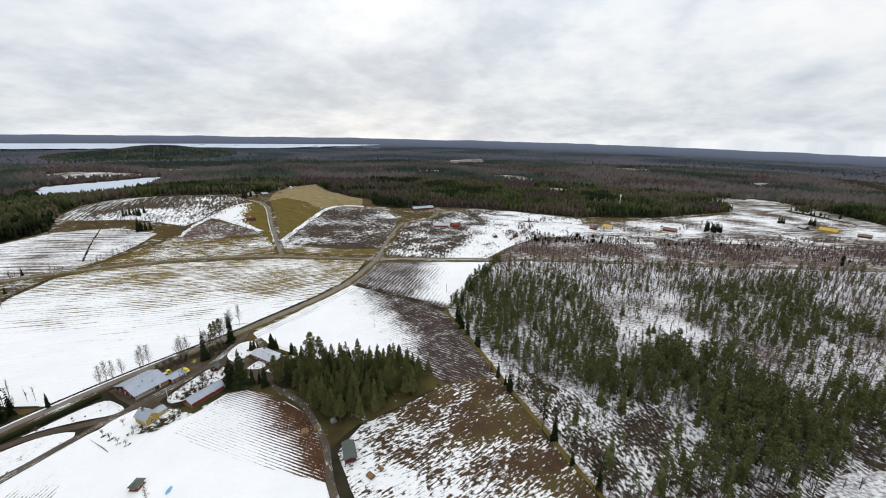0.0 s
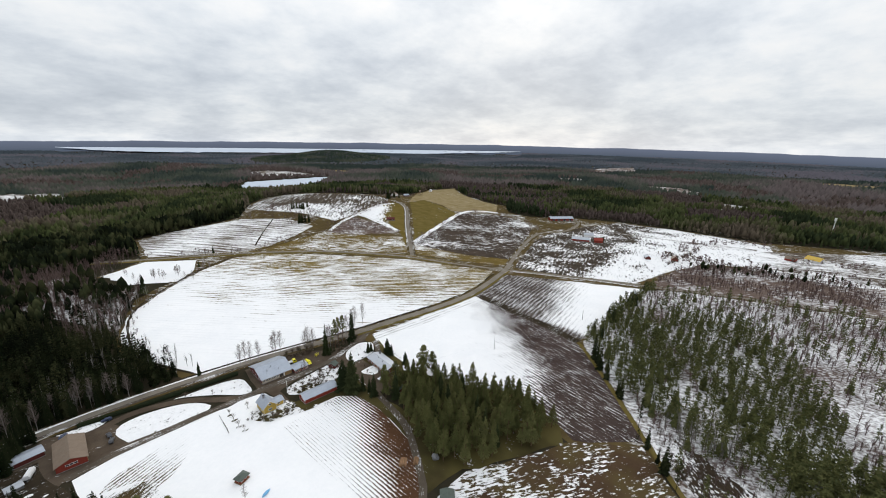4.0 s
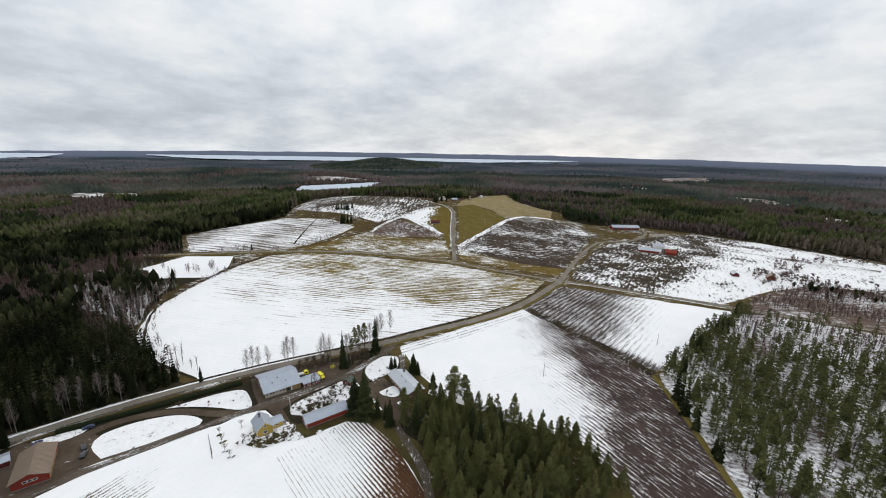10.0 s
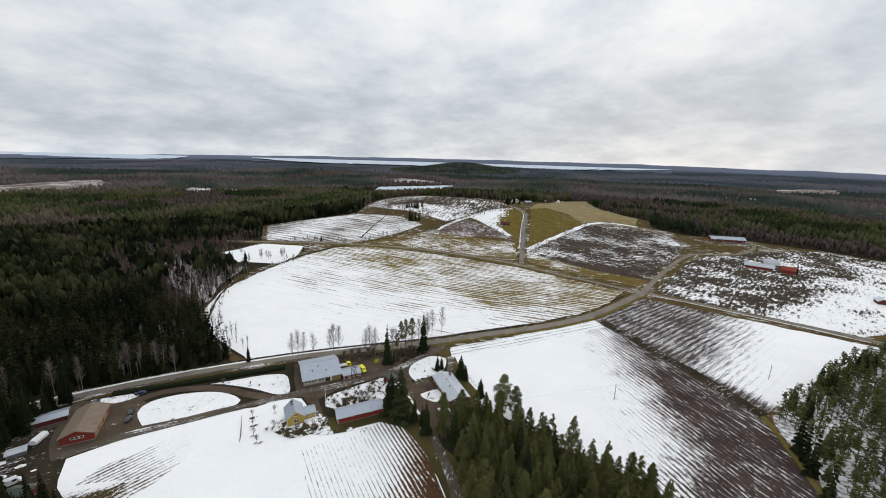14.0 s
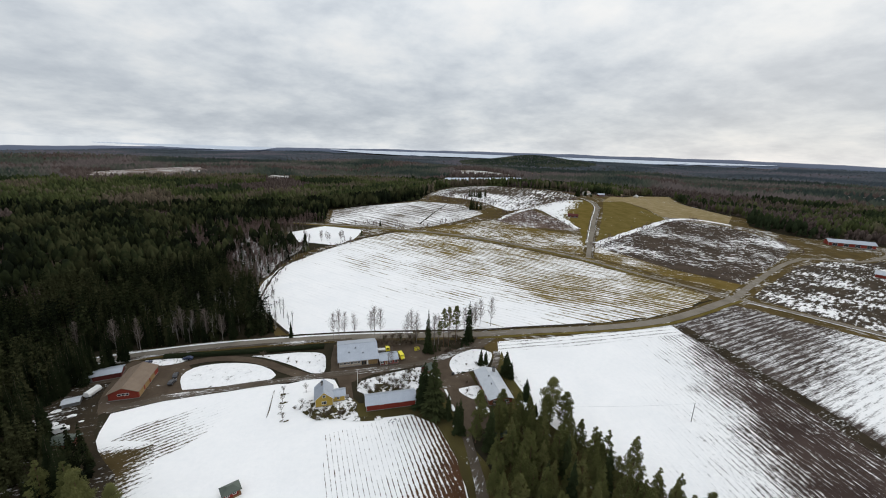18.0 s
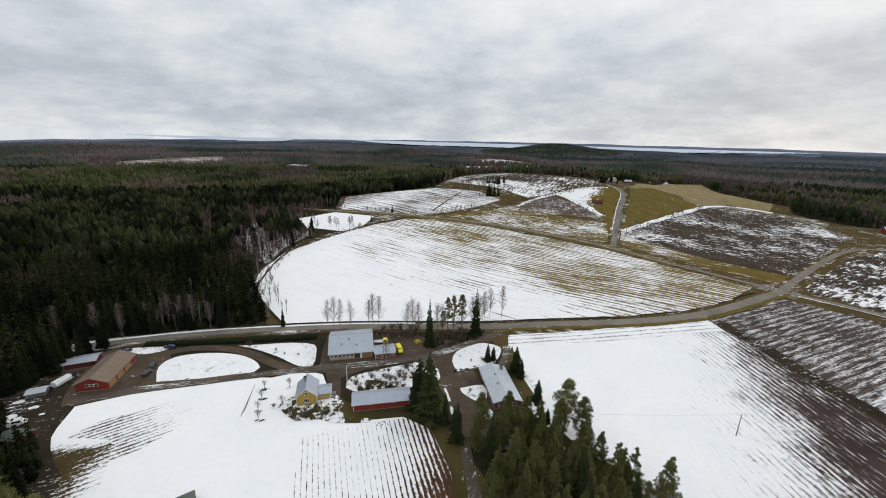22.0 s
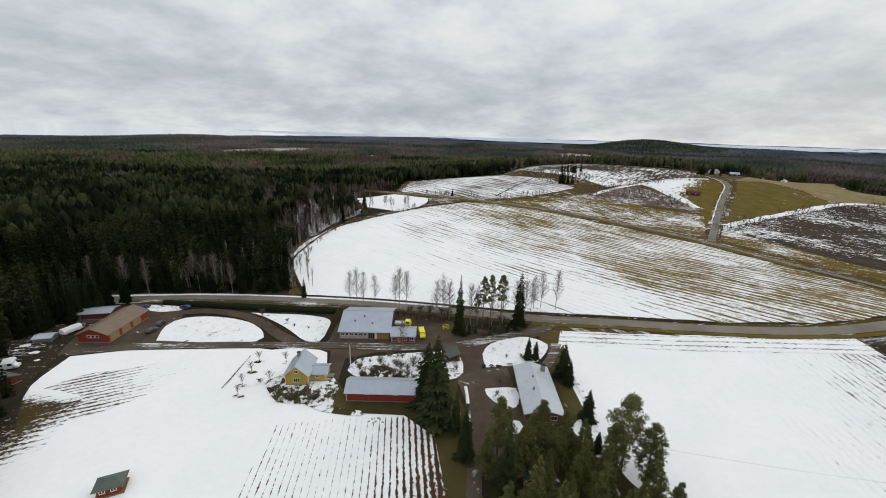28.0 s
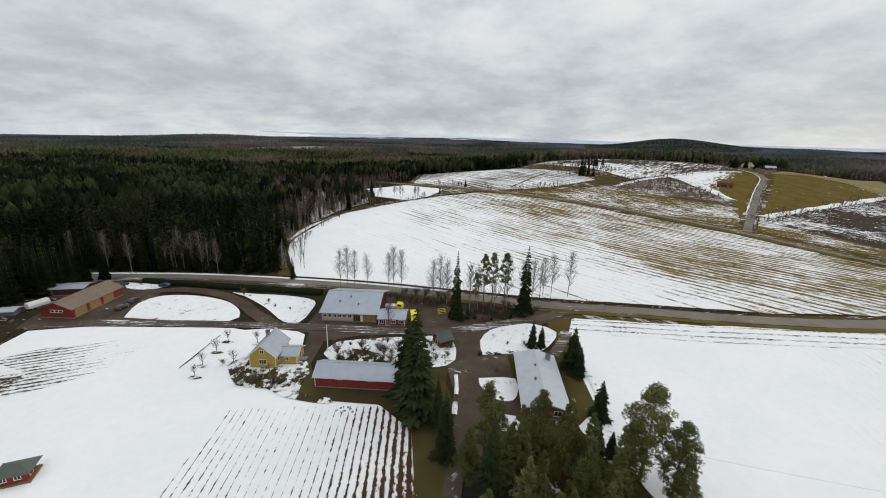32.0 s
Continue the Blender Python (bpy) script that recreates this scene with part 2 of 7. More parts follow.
M["straw_pale"] = ground_mat("pale_straw", (0.31, 0.245, 0.14), (0.20, 0.15, 0.065), 0.16, -40, (5, 60), big=0.008, big_w=0.6, sharp=0.14)
M["rough_cut"] = ground_mat("clearing_of_heather_and_snow", (0.06, 0.037, 0.022), (0.098, 0.062, 0.036), 0.42, 60, (1.0, 4.5), grad=(-0.0045, 0.0015, 0.13), limit=(-0.10, 0.2), big=0.05, fine=0.45, fine_w=0.7, sharp=0.05, grass=(0.082, 0.06, 0.026), big_w=0.9)
M["felled"] = ground_mat("felled_ground_with_brushwood", (0.035, 0.026, 0.018), (0.075, 0.054, 0.036), 0.45, -50, (1.1, 3.4), big=0.05, big_w=0.9, fine=0.5, fine_w=0.9, sharp=0.08)
M["rows"] = ground_mat("snow_between_furrows", (0.066, 0.034, 0.019), (0.11, 0.056, 0.03), 0.56, 3, (0.5, 1.8), grad=(-0.04, 0.0, -0.6), grad2=(-0.040, 0.0203, -1.80), limit=(-0.8, 0.34), rows=(1.55, 1.05, 0.36), big=0.05, big_w=0.8, fine=1.3, fine_w=1.1, sharp=0.10)
M["lawn"] = ground_mat("brown_winter_grass", (0.062, 0.048, 0.022), (0.046, 0.042, 0.017), 0.15, 0, (2, 4), big=0.06, fine=0.9, fine_w=0.7, sharp=0.08, grass=(0.085, 0.07, 0.026))
M["lawn_snow"] = ground_mat("garden_snow", (0.085, 0.07, 0.035), (0.06, 0.05, 0.025), 0.79, 0, (2, 3), big=0.12, big_w=0.6, fine=0.7, fine_w=0.8, sharp=0.1)
M["brush_snow"] = ground_mat("snow_under_young_pines", (0.10, 0.07, 0.058), (0.15, 0.11, 0.092), 0.50, 25, (1.6, 3.2), big=0.02, big_w=0.9, fine=0.6, fine_w=0.8, sharp=0.2)
M["scrub"] = ground_mat("brown_scrub_ground", (0.13, 0.09, 0.072), (0.18, 0.135, 0.11), 0.33, 25, (4, 8), big=0.02, fine=0.3, fine_w=0.6, sharp=0.2)
M["forest_floor"] = ground_mat("forest_floor", (0.030, 0.028, 0.018), (0.05, 0.04, 0.026), 0.11, 0, (5, 8), big=0.008, big_w=1.1, fine=0.3, sharp=0.09)
M["gravel"] = ground_mat("damp_gravel", (0.18, 0.155, 0.125), (0.26, 0.23, 0.19), 0.15, 85, (0.7, 30), big=0.05, fine=0.6, sharp=0.12)
M["gravel_icy"] = ground_mat("gravel_with_packed_snow", (0.085, 0.068, 0.052), (0.14, 0.115, 0.09), 0.33, 88, (0.5, 14), big=0.05, fine=0.9, sharp=0.12)
M["yard"] = ground_mat("muddy_yard", (0.078, 0.058, 0.042), (0.125, 0.096, 0.07), 0.13, 60, (1.2, 7), big=0.09, big_w=0.8, fine=0.6, fine_w=0.6, sharp=0.10)
M["verge"] = ground_mat("road_verge_grass", (0.105, 0.075, 0.026), (0.078, 0.056, 0.026), 0.28, 100, (1.0, 14), big=0.04, sharp=0.12)
M["rows_west"] = ground_mat("brown_grass_thawing_at_the_field_edge", (0.062, 0.044, 0.019), (0.09, 0.064, 0.029), 0.5, -66, (0.5, 3), grad=(0.055, -0.010, 6.38), grad3=(0.0, 0.13, -10.85), limit=(-0.6, 0.7), rows=(2.0, 0.2, 0.6), big=0.09, big_w=0.6, fine=1.5, fine_w=1.0, sharp=0.12)
M["stubble_lines"] = ground_mat("stubble_rows_in_snow", (0.085, 0.062, 0.035), (0.12, 0.085, 0.045), 0.60, -66, (0.4, 3.5), grad=(0.020, 0.012, 0.92), limit=(-0.05, 0.7), rows=(1.7, 0.45, 0.6), big=0.07, big_w=0.5, fine=1.5, fine_w=0.9, sharp=0.12)
M["far_rows"] = ground_mat("far_fields_with_ditches", (0.09, 0.07, 0.055), (0.14, 0.11, 0.08), 0.50, 20, (2.5, 40), big=0.012, big_w=1.3, fine=0.2, fine_w=0.6, sharp=0.12)
M["headland"] = ground_mat("snow_with_wheel_marks", (0.075, 0.058, 0.04), (0.11, 0.085, 0.06), 0.70, -97, (0.35, 2.0), rows=(3.3, 0.5, 0.4), big=0.08, big_w=0.9, fine=1.5, fine_w=1.3, sharp=0.12)
M["open_land"] = ground_mat("rough_grass_between_fields", (0.085, 0.062, 0.028), (0.12, 0.085, 0.034), 0.27, 40, (3, 12), big=0.02, big_w=1.0, sharp=0.14)
M["garden"] = ground_mat("melting_garden_snow", (0.075, 0.06, 0.028), (0.055, 0.045, 0.022), 0.68, 0, (1.6, 2.4), big=0.12, big_w=1.0, fine=0.9, fine_w=0.6, sharp=0.09)
M["ditch"] = ground_mat("dark_ditch_growth", (0.034, 0.027, 0.019), (0.06, 0.046, 0.03), 0.20, 95, (0.8, 4), big=0.06, fine=0.8, fine_w=0.8, sharp=0.12)
M["track"] = ground_mat("slushy_track", (0.085, 0.068, 0.05), (0.13, 0.105, 0.082), 0.24, -38, (0.8, 6), big=0.07, fine=0.8, fine_w=0.7, sharp=0.14)
M["hill_field"] = ground_mat("furrowed_hill_field_with_snow", (0.062, 0.05, 0.04), (0.105, 0.08, 0.055), 0.50, -38, (3.0, 50), grad=(-0.0020, -0.0010, 1.0), limit=(-0.12, 0.12), rows=(6.0, 0.07), big=0.014, big_w=1.0, fine=0.3, fine_w=0.7, sharp=0.11)
M["hill_gold"] = ground_mat("golden_grass_below_snow_drifts", (0.125, 0.095, 0.024), (0.175, 0.125, 0.04), 0.5, -38, (3.0, 30), grad=(-0.0154, 0.0128, -0.85), limit=(-0.45, 0.3), big=0.02, big_w=0.7, fine=0.3, sharp=0.07)
M["far_field"] = ground_mat("far_clearing_with_thin_snow", (0.11, 0.09, 0.07), (0.17, 0.135, 0.095), 0.42, 30, (14, 50), big=0.01, big_w=1.0, fine=0.06, sharp=0.25)
M["house_lawn"] = ground_mat("patchy_lawn_and_snow", (0.075, 0.062, 0.026), (0.052, 0.043, 0.02), 0.45, 0, (1.6, 2.6), big=0.16, big_w=1.0, fine=0.8, fine_w=0.7, sharp=0.08)
M["ice"] = plain("lake_ice", (0.46, 0.51, 0.58), (0.54, 0.58, 0.64), 0.004, 0.9, 0.05)
# the blue-grey is far haze put into the hills' base colour
M["hill_far"] = plain("hazed_forested_hills", (0.075, 0.092, 0.125), (0.09, 0.107, 0.14), 0.006, 0.95, 0.0, relief=6.0)

# ---- terrain ----
def bell(x, y, a, cx, cy, s):
    return a * np.exp(-((x - cx) ** 2 + (y - cy) ** 2) / s ** 2)


def step(v, a, b):
    u = np.clip((v - a) / (b - a), 0, 1)
    return u * u * (3 - 2 * u)


RIM_AZ = [-75, -45, -32, -22, -12, 0, 20, 45, 60, 75, 90, 105, 125]
RIM_Z = [-75, -62, -28, 12, 30, 48, 58, 62, 58, 44, 20, -10, -45]
SHORE_AZ = [-25, -22, -18, -12, -8, -5.5, -2, 1, 5, 10, 30, 44, 50, 54, 58]
SHORE_R = [4860, 4700, 4480, 4330, 4420, 4860, 4900, 4860, 4480, 4330, 4280, 4330, 4560, 4640, 4860]


def shore(az):
    """How far off the near shore of the great lake lies."""
    return np.interp(az, SHORE_AZ, SHORE_R, 4950, 4950)


def shore_height(r, az):
    return 36 + 34 * np.clip((r - 4250) / 600, 0, 1.1)


def land(x, y):
    """Height of the ground: flat round the farm, a knoll at the crossroads, a broad hill behind the fields, far ridges."""
    x, y = np.asarray(x, float), np.asarray(y, float)
    z = bell(x, y, 6, 200, 130, 110) + bell(x, y, 22, 200, 560, 225) + bell(x, y, 17, 450, 500, 200) + bell(x, y, 15, 470, 720, 190) + bell(x, y, 12, 280, 790, 170) + bell(x, y, 7, 650, 330, 160) + bell(x, y, 3, 0, 390, 120)
    r = np.hypot(x, y)
    az = np.degrees(np.arctan2(x, y))
    far = step(r, 900, 3000) * (0.1 + 0.9 * step(az, -40, -5)) * (1 - 0.7 * step(az, 75, 115))
    roll = step(r, 800, 1700) * (7 * np.sin(x / 310 + 1.3) * np.cos(y / 420) + 5 * np.sin((x + 0.6 * y) / 210) + 4 * np.sin((x - y) / 150 + 2))
    z = z + 22 * far + roll * (1 - step(r, 3600, 4250)) * (0.25 + 0.75 * step(az, -32, 0))
    z = z + bell(x, y, 48, 1397, 2523, 330) + bell(x, y, 24, 2150, 2850, 650) + bell(x, y, 29, -1230, 2180, 380) + bell(x, y, 6, -1734, 1801, 350)
    # the land leads up or down to the rim of the view; the great lake lies before it
    water = shore(az)
    lake_side = step(water, 4900, 4800)
    rise = step(r, 2900, 4850) * (1 - lake_side) + step(r, 4250, 4860) * lake_side
    z = z * (1 - rise) + np.interp(az, RIM_AZ, RIM_Z) * rise
    return np.where((r > water - 40) & (water < 4880), np.minimum(z, shore_height(r, az) - 8), z)


def height(x, y):
    return float(land(x, y))


def part(name, bm, mat, parent=None, label=""):
    """Links a bmesh as one mesh object under a thing or a part."""
    me = bpy.data.meshes.new(name)
    bm.to_mesh(me)
    bm.free()
    me.materials.append(mat)
    ob = new(name, me)
    ob.parent = parent
    if label:
        ob["label"] = label
    return ob


def sheet(name, verts, faces, mat, smooth=False):
    me = bpy.data.meshes.new(name)
    verts = np.asarray(verts, np.float32)
    faces = np.asarray(faces, np.int32)
    k = faces.shape[1]
    me.vertices.add(len(verts))
    me.vertices.foreach_set("co", verts.ravel())
    me.loops.add(faces.size)
    me.loops.foreach_set("vertex_index", faces.ravel())
    me.polygons.add(len(faces))
    me.polygons.foreach_set("loop_start", np.arange(0, faces.size, k, dtype=np.int32))
    me.polygons.foreach_set("loop_total", np.full(len(faces), k, np.int32))
    me.update(calc_edges=True)
    if smooth:
        me.polygons.foreach_set("use_smooth", np.ones(len(faces), bool))
    me.materials.append(mat)
    return new(name, me)


def axis(lo, hi):
    """Grid lines every 15 m near the farm and wider apart far off."""
    a = list(np.arange(lo, hi + 1, 15.0))
    d = 15.0
    while a[-1] < 4900:
        d *= 1.07
        a.append(a[-1] + d)
    d = 15.0
    while a[0] > -4900:
        d *= 1.07
        a.insert(0, a[0] - d)
    return np.array(a)


GX, GY = axis(-210, 810), axis(-300, 900)
xx, yy = np.meshgrid(GX, GY)
zz = land(xx, yy) - 45 * step(np.hypot(xx, yy), 4640, 4760)
gi = np.arange(xx.size).reshape(xx.shape)
quads = np.stack([gi[:-1, :-1], gi[:-1, 1:], gi[1:, 1:], gi[1:, :-1]], -1).reshape(-1, 4)
ground = sheet("ground", np.stack([xx, yy, zz], -1).reshape(-1, 3), quads, M["forest_floor"], True)
tagged(ground, "dark forest floor with needle litter and scattered snow", "ground", kind="structure")


def rounded_outline(points, wobble, span=7.0, closed=True):
    """The outline with a wavering edge, as ploughs and melting snow leave it."""
    res = []
    n = len(points)
    for i in range(n if closed else n - 1):
        a, b = Vector(points[i]), Vector(points[(i + 1) % n])
        d = b - a
        steps = max(1, int(d.length / span))
        side = Vector((-d.y, d.x)).normalized()
        for j in range(steps):
            p = a + d * (j / steps)
            k = 0.0 if j == 0 else wobble
            o = noise.noise((p.x * 0.11, p.y * 0.11, 3.0)) * k * 1.6 + noise.noise((p.x * 0.37, p.y * 0.37, 8.0)) * k
            res.append(p + side * o)
    if not closed:
        res.append(Vector(points[-1]))
    return res


def draped(name, outline, mat, lift, label, category, wobble=1.2, soft=False):
    bm = bmesh.new()
    if soft:
        outline = [tuple(p) for p in smooth_line(list(outline) + [outline[0]], per=3.0)[:-1]]
    bm.faces.new([bm.verts.new((p.x, p.y, 0)) for p in rounded_outline(outline, wobble)])
    lo = [min(p[i] for p in outline) - 3 for i in (0, 1)]
    hi = [max(p[i] for p in outline) + 3 for i in (0, 1)]
    bmesh.ops.triangulate(bm, faces=bm.faces[:])
    for i, lines in ((0, GX), (1, GY)):
        for c in lines[(lines > lo[i]) & (lines < hi[i])]:
            at, no = [0, 0, 0], [0, 0, 0]
            at[i], no[i] = float(c), 1
            bmesh.ops.bisect_plane(bm, geom=bm.verts[:] + bm.edges[:] + bm.faces[:], plane_co=at, plane_no=no)
    zs = land([v.co.x for v in bm.verts], [v.co.y for v in bm.verts])
    for v, z in zip(bm.verts, zs):
        v.co.z = float(z) + lift
    bmesh.ops.recalc_face_normals(bm, faces=bm.faces[:])
    for f in bm.faces:
        if f.normal.z < 0:
            f.normal_flip()
    ob = part(name, bm, mat)
    return tagged(ob, label, category, kind="structure")


def smooth_line(points, closed=False, per=6.0):
    """A curve through the points (Catmull-Rom), about every `per` metres."""
    p = [Vector(q) for q in points]
    res = []
    for i in range(len(p) - 1):
        a, b, c, d = p[max(i - 1, 0)], p[i], p[i + 1], p[min(i + 2, len(p) - 1)]
        k = max(2, int((c - b).length / per))
        for j in range(k):
            u = j / k
            res.append(0.5 * ((2 * b) + (c - a) * u + (2 * a - 5 * b + 4 * c - d) * u ** 2 + (3 * b - a - 3 * c + d) * u ** 3))
    res.append(p[-1])
    return res


def ribbon(name, line, width, mat, lift, label, category, crown=0.0, wobble=0.4, shift=0.0, across=4):
    """A road, lane or bank laid over the ground: `width` wide, `crown` higher in its middle."""
    pts = smooth_line(line)
    verts, faces = [], []
    for i, p in enumerate(pts):
        d = (pts[min(i + 1, len(pts) - 1)] - pts[max(i - 1, 0)]).normalized()
        side = Vector((d.y, -d.x))
        for j in range(across + 1):
            u = j / across * 2 - 1
            o = shift + u * width / 2
            if abs(u) == 1:
                o += noise.noise((p.x * 0.2, p.y * 0.2, 5 * u)) * wobble
            q = p + side * o
            verts.append((q.x, q.y, height(q.x, q.y) + lift + crown * (1 - u * u)))
    k = across + 1
    for i in range(len(pts) - 1):
        for j in range(across):
            a = i * k + j
            faces.append((a, a + 1, a + k + 1, a + k))
    ob = sheet(name, verts, faces, mat, True)
    return tagged(ob, label, category, kind="structure")


# fields, clockwise or not, in metres east and north of the end of the flight
FIELD = {
    "big": [(-62, 157), (-78, 190), (-88, 223), (-88, 245), (-78, 285), (-50, 320), (-6, 357), (36, 377), (68, 368), (120, 325), (161, 280), (189, 240), (210, 176), (224, 141), (190, 126), (150, 121), (112, 125), (60, 135), (7, 146), (-37, 153)],
    "right": [(47, 122), (75, 118), (110, 114), (154, 109), (153, 82), (149, 52), (146, 23), (143, 3), (125, -18), (103, -40), (73, -66), (50, -38), (57, -22), (64, 0), (50, 26), (38, 55), (36, 95)],
    "triangle": [(155, 86), (155, 108), (170, 112), (223, 123), (251, 85), (282, 40), (303, 4), (222, 6), (164, 3), (151, 4)],
    "back": [(240, 291), (358, 341), (444, 372), (493, 335), (500, 300), (488, 257), (457, 230), (360, 190), (282, 158), (258, 203)],
    "margin": [(210, 257), (237, 289), (256, 202), (280, 157), (252, 142), (230, 190)],
    "mottled": [(256, 132), (300, 152), (400, 190), (458, 199), (544, 183), (640, 155), (664, 70), (655, 0), (640, -70), (504, -95), (455, -20), (391, 3), (305, 20), (270, 80)],
    "far_right": [(549, 156), (577, -49), (700, -200), (788, -303), (980, -470), (771, -568), (595, -488), (549, -299), (470, -142), (470, -60), (600, -60)],
    "hill_left": [(60, 394), (98, 398), (176, 408), (184, 382), (212, 357), (250, 324), (208, 261), (170, 297), (120, 346), (90, 372)],
    "west": [(-26, 555), (11, 569), (112, 558), (161, 503), (172, 440), (128, 413), (68, 387), (8, 420), (-33, 452)],
    "hill": [(150, 640), (182, 690), (230, 740), (300, 745), (360, 650), (398, 580), (395, 540), (372, 508), (315, 488), (264, 462), (213, 444), (200, 508), (186, 545), (165, 580)],
    "hill_gold": [(216, 266), (290, 357), (360, 441), (380, 478), (376, 501), (320, 488), (267, 458), (262, 404), (265, 352), (252, 327), (234, 311)],
    "gold": [(246, 294), (298, 352), (366, 431), (410, 486), (461, 496), (448, 433), (434, 386), (429, 374), (363, 345), (294, 316)],
    "gold_pale": [(410, 488), (490, 560), (620, 680), (745, 770), (850, 760), (728, 612), (619, 465), (588, 395), (511, 345), (460, 378), (437, 391), (457, 442), (461, 496)],
    "hill_scrub": [(171, 399), (202, 420), (249, 444), (259, 399), (262, 343), (215, 361)],
    "small": [(-79, 416), (-39, 435), (3, 398), (-11, 361), (-30, 343), (-67, 367)],
    "front": [(-124, 106), (-108, 109.8), (-75, 111.3), (-46, 111), (-41, 108), (-38, 95), (-35.5, 90), (-35, 82), (-30, 78), (-13, 76), (-5, 69), (-2, 50), (-8, 13), (-24, -8), (-42, -27), (-62, -70), (-80, -150), (-160, -150), (-135, -40), (-112, 30), (-105, 60), (-112, 74), (-121, 86), (-123, 95)],
    "furrows": [(-46, 73), (-38, 74.5), (-12, 75.5), (-5, 68), (-2.5, 50), (-8.5, 13), (-22, -6), (-38, -20), (-44, 20), (-47, 50)],
    "clearing": [(-22, -12), (-2, -12), (20, -24), (46, -36), (70, -64), (59, -75), (40, -95), (18, -115), (-6, -138), (-70, -110), (-45, -40)],
    "pines": [(150, 2), (222, 4), (303, 2), (320, -14), (390, -206), (474, -434), (246, -380), (20, -300), (-40, -180), (2, -135), (20, -116), (62, -76), (104, -40), (128, -18)],
    "scrub": [(318, 5), (391, 1), (455, -22), (470, -60), (470, -142), (549, -299), (595, -488), (480, -440), (395, -206), (325, -14)],
    "island": [(-103, 116), (-106.5, 127), (-103, 134), (-91, 135), (-77, 130.5), (-68, 122), (-68, 115.5), (-85, 114.8)],
    "hall_lawn": [(-80, 139), (-70, 138), (-57, 137), (-46, 133), (-44.5, 124), (-45.5, 115.5), (-51, 116), (-61, 126), (-73, 135.5)],
    "gate_lawn": [(-32, 97), (-30, 103.5), (-18, 106.5), (-10, 107.5), (-1, 108.5), (4.5, 105.5), (5.5, 99), (3, 92.5), (-10, 91), (-26, 92)],
    "cottage_lawn": [(13, 98), (13, 106), (17, 113), (25, 117), (32, 117.5), (38, 112), (33, 103), (28, 100)],
}

OPEN_LAND = [(-70, 158), (-92, 225), (-90, 250), (-66, 322), (-11, 361), (-84, 414), (-41, 441), (-32, 564), (113, 573), (150, 645), (182, 700), (232, 752), (302, 757), (366, 660), (410, 600), (490, 575), (620, 690), (745, 778), (858, 764), (735, 612), (625, 465), (598, 447), (600, 383), (538, 334), (542, 284), (569, 261), (598, 250), (653, 155), (668, 70), (660, -60), (720, -200), (985, -470), (771, -572), (595, -492), (480, -440), (390, -206), (320, -14), (237, 132), (60, 135)]


def fld(key, mat, lift, label, category="field", wobble=1.2):
    return draped("field", FIELD[key], M[mat], lift, label, category, wobble)


draped("open_ground", OPEN_LAND, M["open_land"], 0.07, "rough brown grass between the fields", "ground", 2.0)
draped("open_ground", [(36, 60), (36, 125), (60, 131), (150, 113), (237, 130), (312, 8), (300, -6), (150, -4), (104, -44), (60, -78), (46, -40), (60, 0)], M["open_land"], 0.07, "rough brown grass round the ploughed fields", "ground", 1.0)
fld("pines", "brush_snow", 0.10, "snowy ground of a young pine plantation", "ground", 2)
fld("scrub", "scrub", 0.12, "brown scrub ground beside the road", "ground", 2)
fld("big", "snow_stubble", 0.14, "wide stubble field under thin streaky snow")
fld("right", "plough_right", 0.14, "smooth snow field turning into dark ploughed soil")
fld("triangle", "plough_tri", 0.14, "ploughed corner field half covered with snow")
fld("back", "plough_back", 0.14, "dark ploughed field with snow patches")
fld("margin", "golden_snow", 0.18, "strip of yellow stubble beside the road")
fld("mottled", "mottled", 0.14, "trampled field of dark soil mottled with snow")
fld("far_right", "far_rows", 0.16, "distant snowy fields behind the road")
fld("hill_left", "golden_snow", 0.14, "yellow stubble field with snow streaks")
fld("west", "white_far", 0.14, "sloping snow field before the woods")
fld("hill", "hill_field", 0.14, "hill field with thin snow and furrows")
fld("hill_gold", "hill_gold", 0.14, "golden hillside field with snow drifts")
fld("gold", "golden", 0.14, "golden grass field beside the hill road")
fld("gold_pale", "straw_pale", 0.20, "pale straw field below the woods")
fld("hill_scrub", "scrub", 0.2, "brown scrub patch between the hill fields", "ground", 3)
fld("small", "snow_smooth", 0.14, "small snow meadow at the forest edge")
draped("forest_snow", [(-150, 400), (-128, 340), (-108, 300), (-88, 262), (-80, 300), (-62, 340), (-72, 362), (-95, 385), (-110, 440)], M["brush_snow"], 0.16, "melting snow under the birches of the forest edge", "ground", 5, True)
fld("front", "snow_smooth", 0.12, "smooth white snow field before the farm")
fld("furrows", "rows", 0.18, "snow field with dark parallel furrows", wobble=0.5)
draped("field", [(-120, 84), (-112, 95), (-100, 99), (-84, 105), (-79, 101), (-84, 90), (-92, 80), (-106, 74)], M["stubble_lines"], 0.15, "brown stubble rows showing through the snow", "field", 1.0, True)
draped("field", [(-123, 90), (-112, 88), (-103, 85), (-100, 77), (-95, 60), (-96, 30), (-118, 24), (-113, 56), (-117, 73), (-123, 82)], M["rows_west"], 0.158, "brown grass thawing at the field edge", "field", 1.2)
draped("garden_snow", [(396, 30), (413, 40), (446, 38), (462, 28), (454, 17), (436, 14), (415, 17)], M["lawn_snow"], 0.22, "white snowy garden round a distant shed", "snow", 1.5)
draped("field", [(46, 121.5), (75, 117.5), (110, 113.5), (153.5, 108.5), (153, 98), (110, 103), (75, 107), (42, 112)], M["headland"], 0.19, "snowy headland with wheel marks beside the road", "field", 0.8)
fld("clearing", "rough_cut", 0.12, "rough clearing with heather and melting snow")

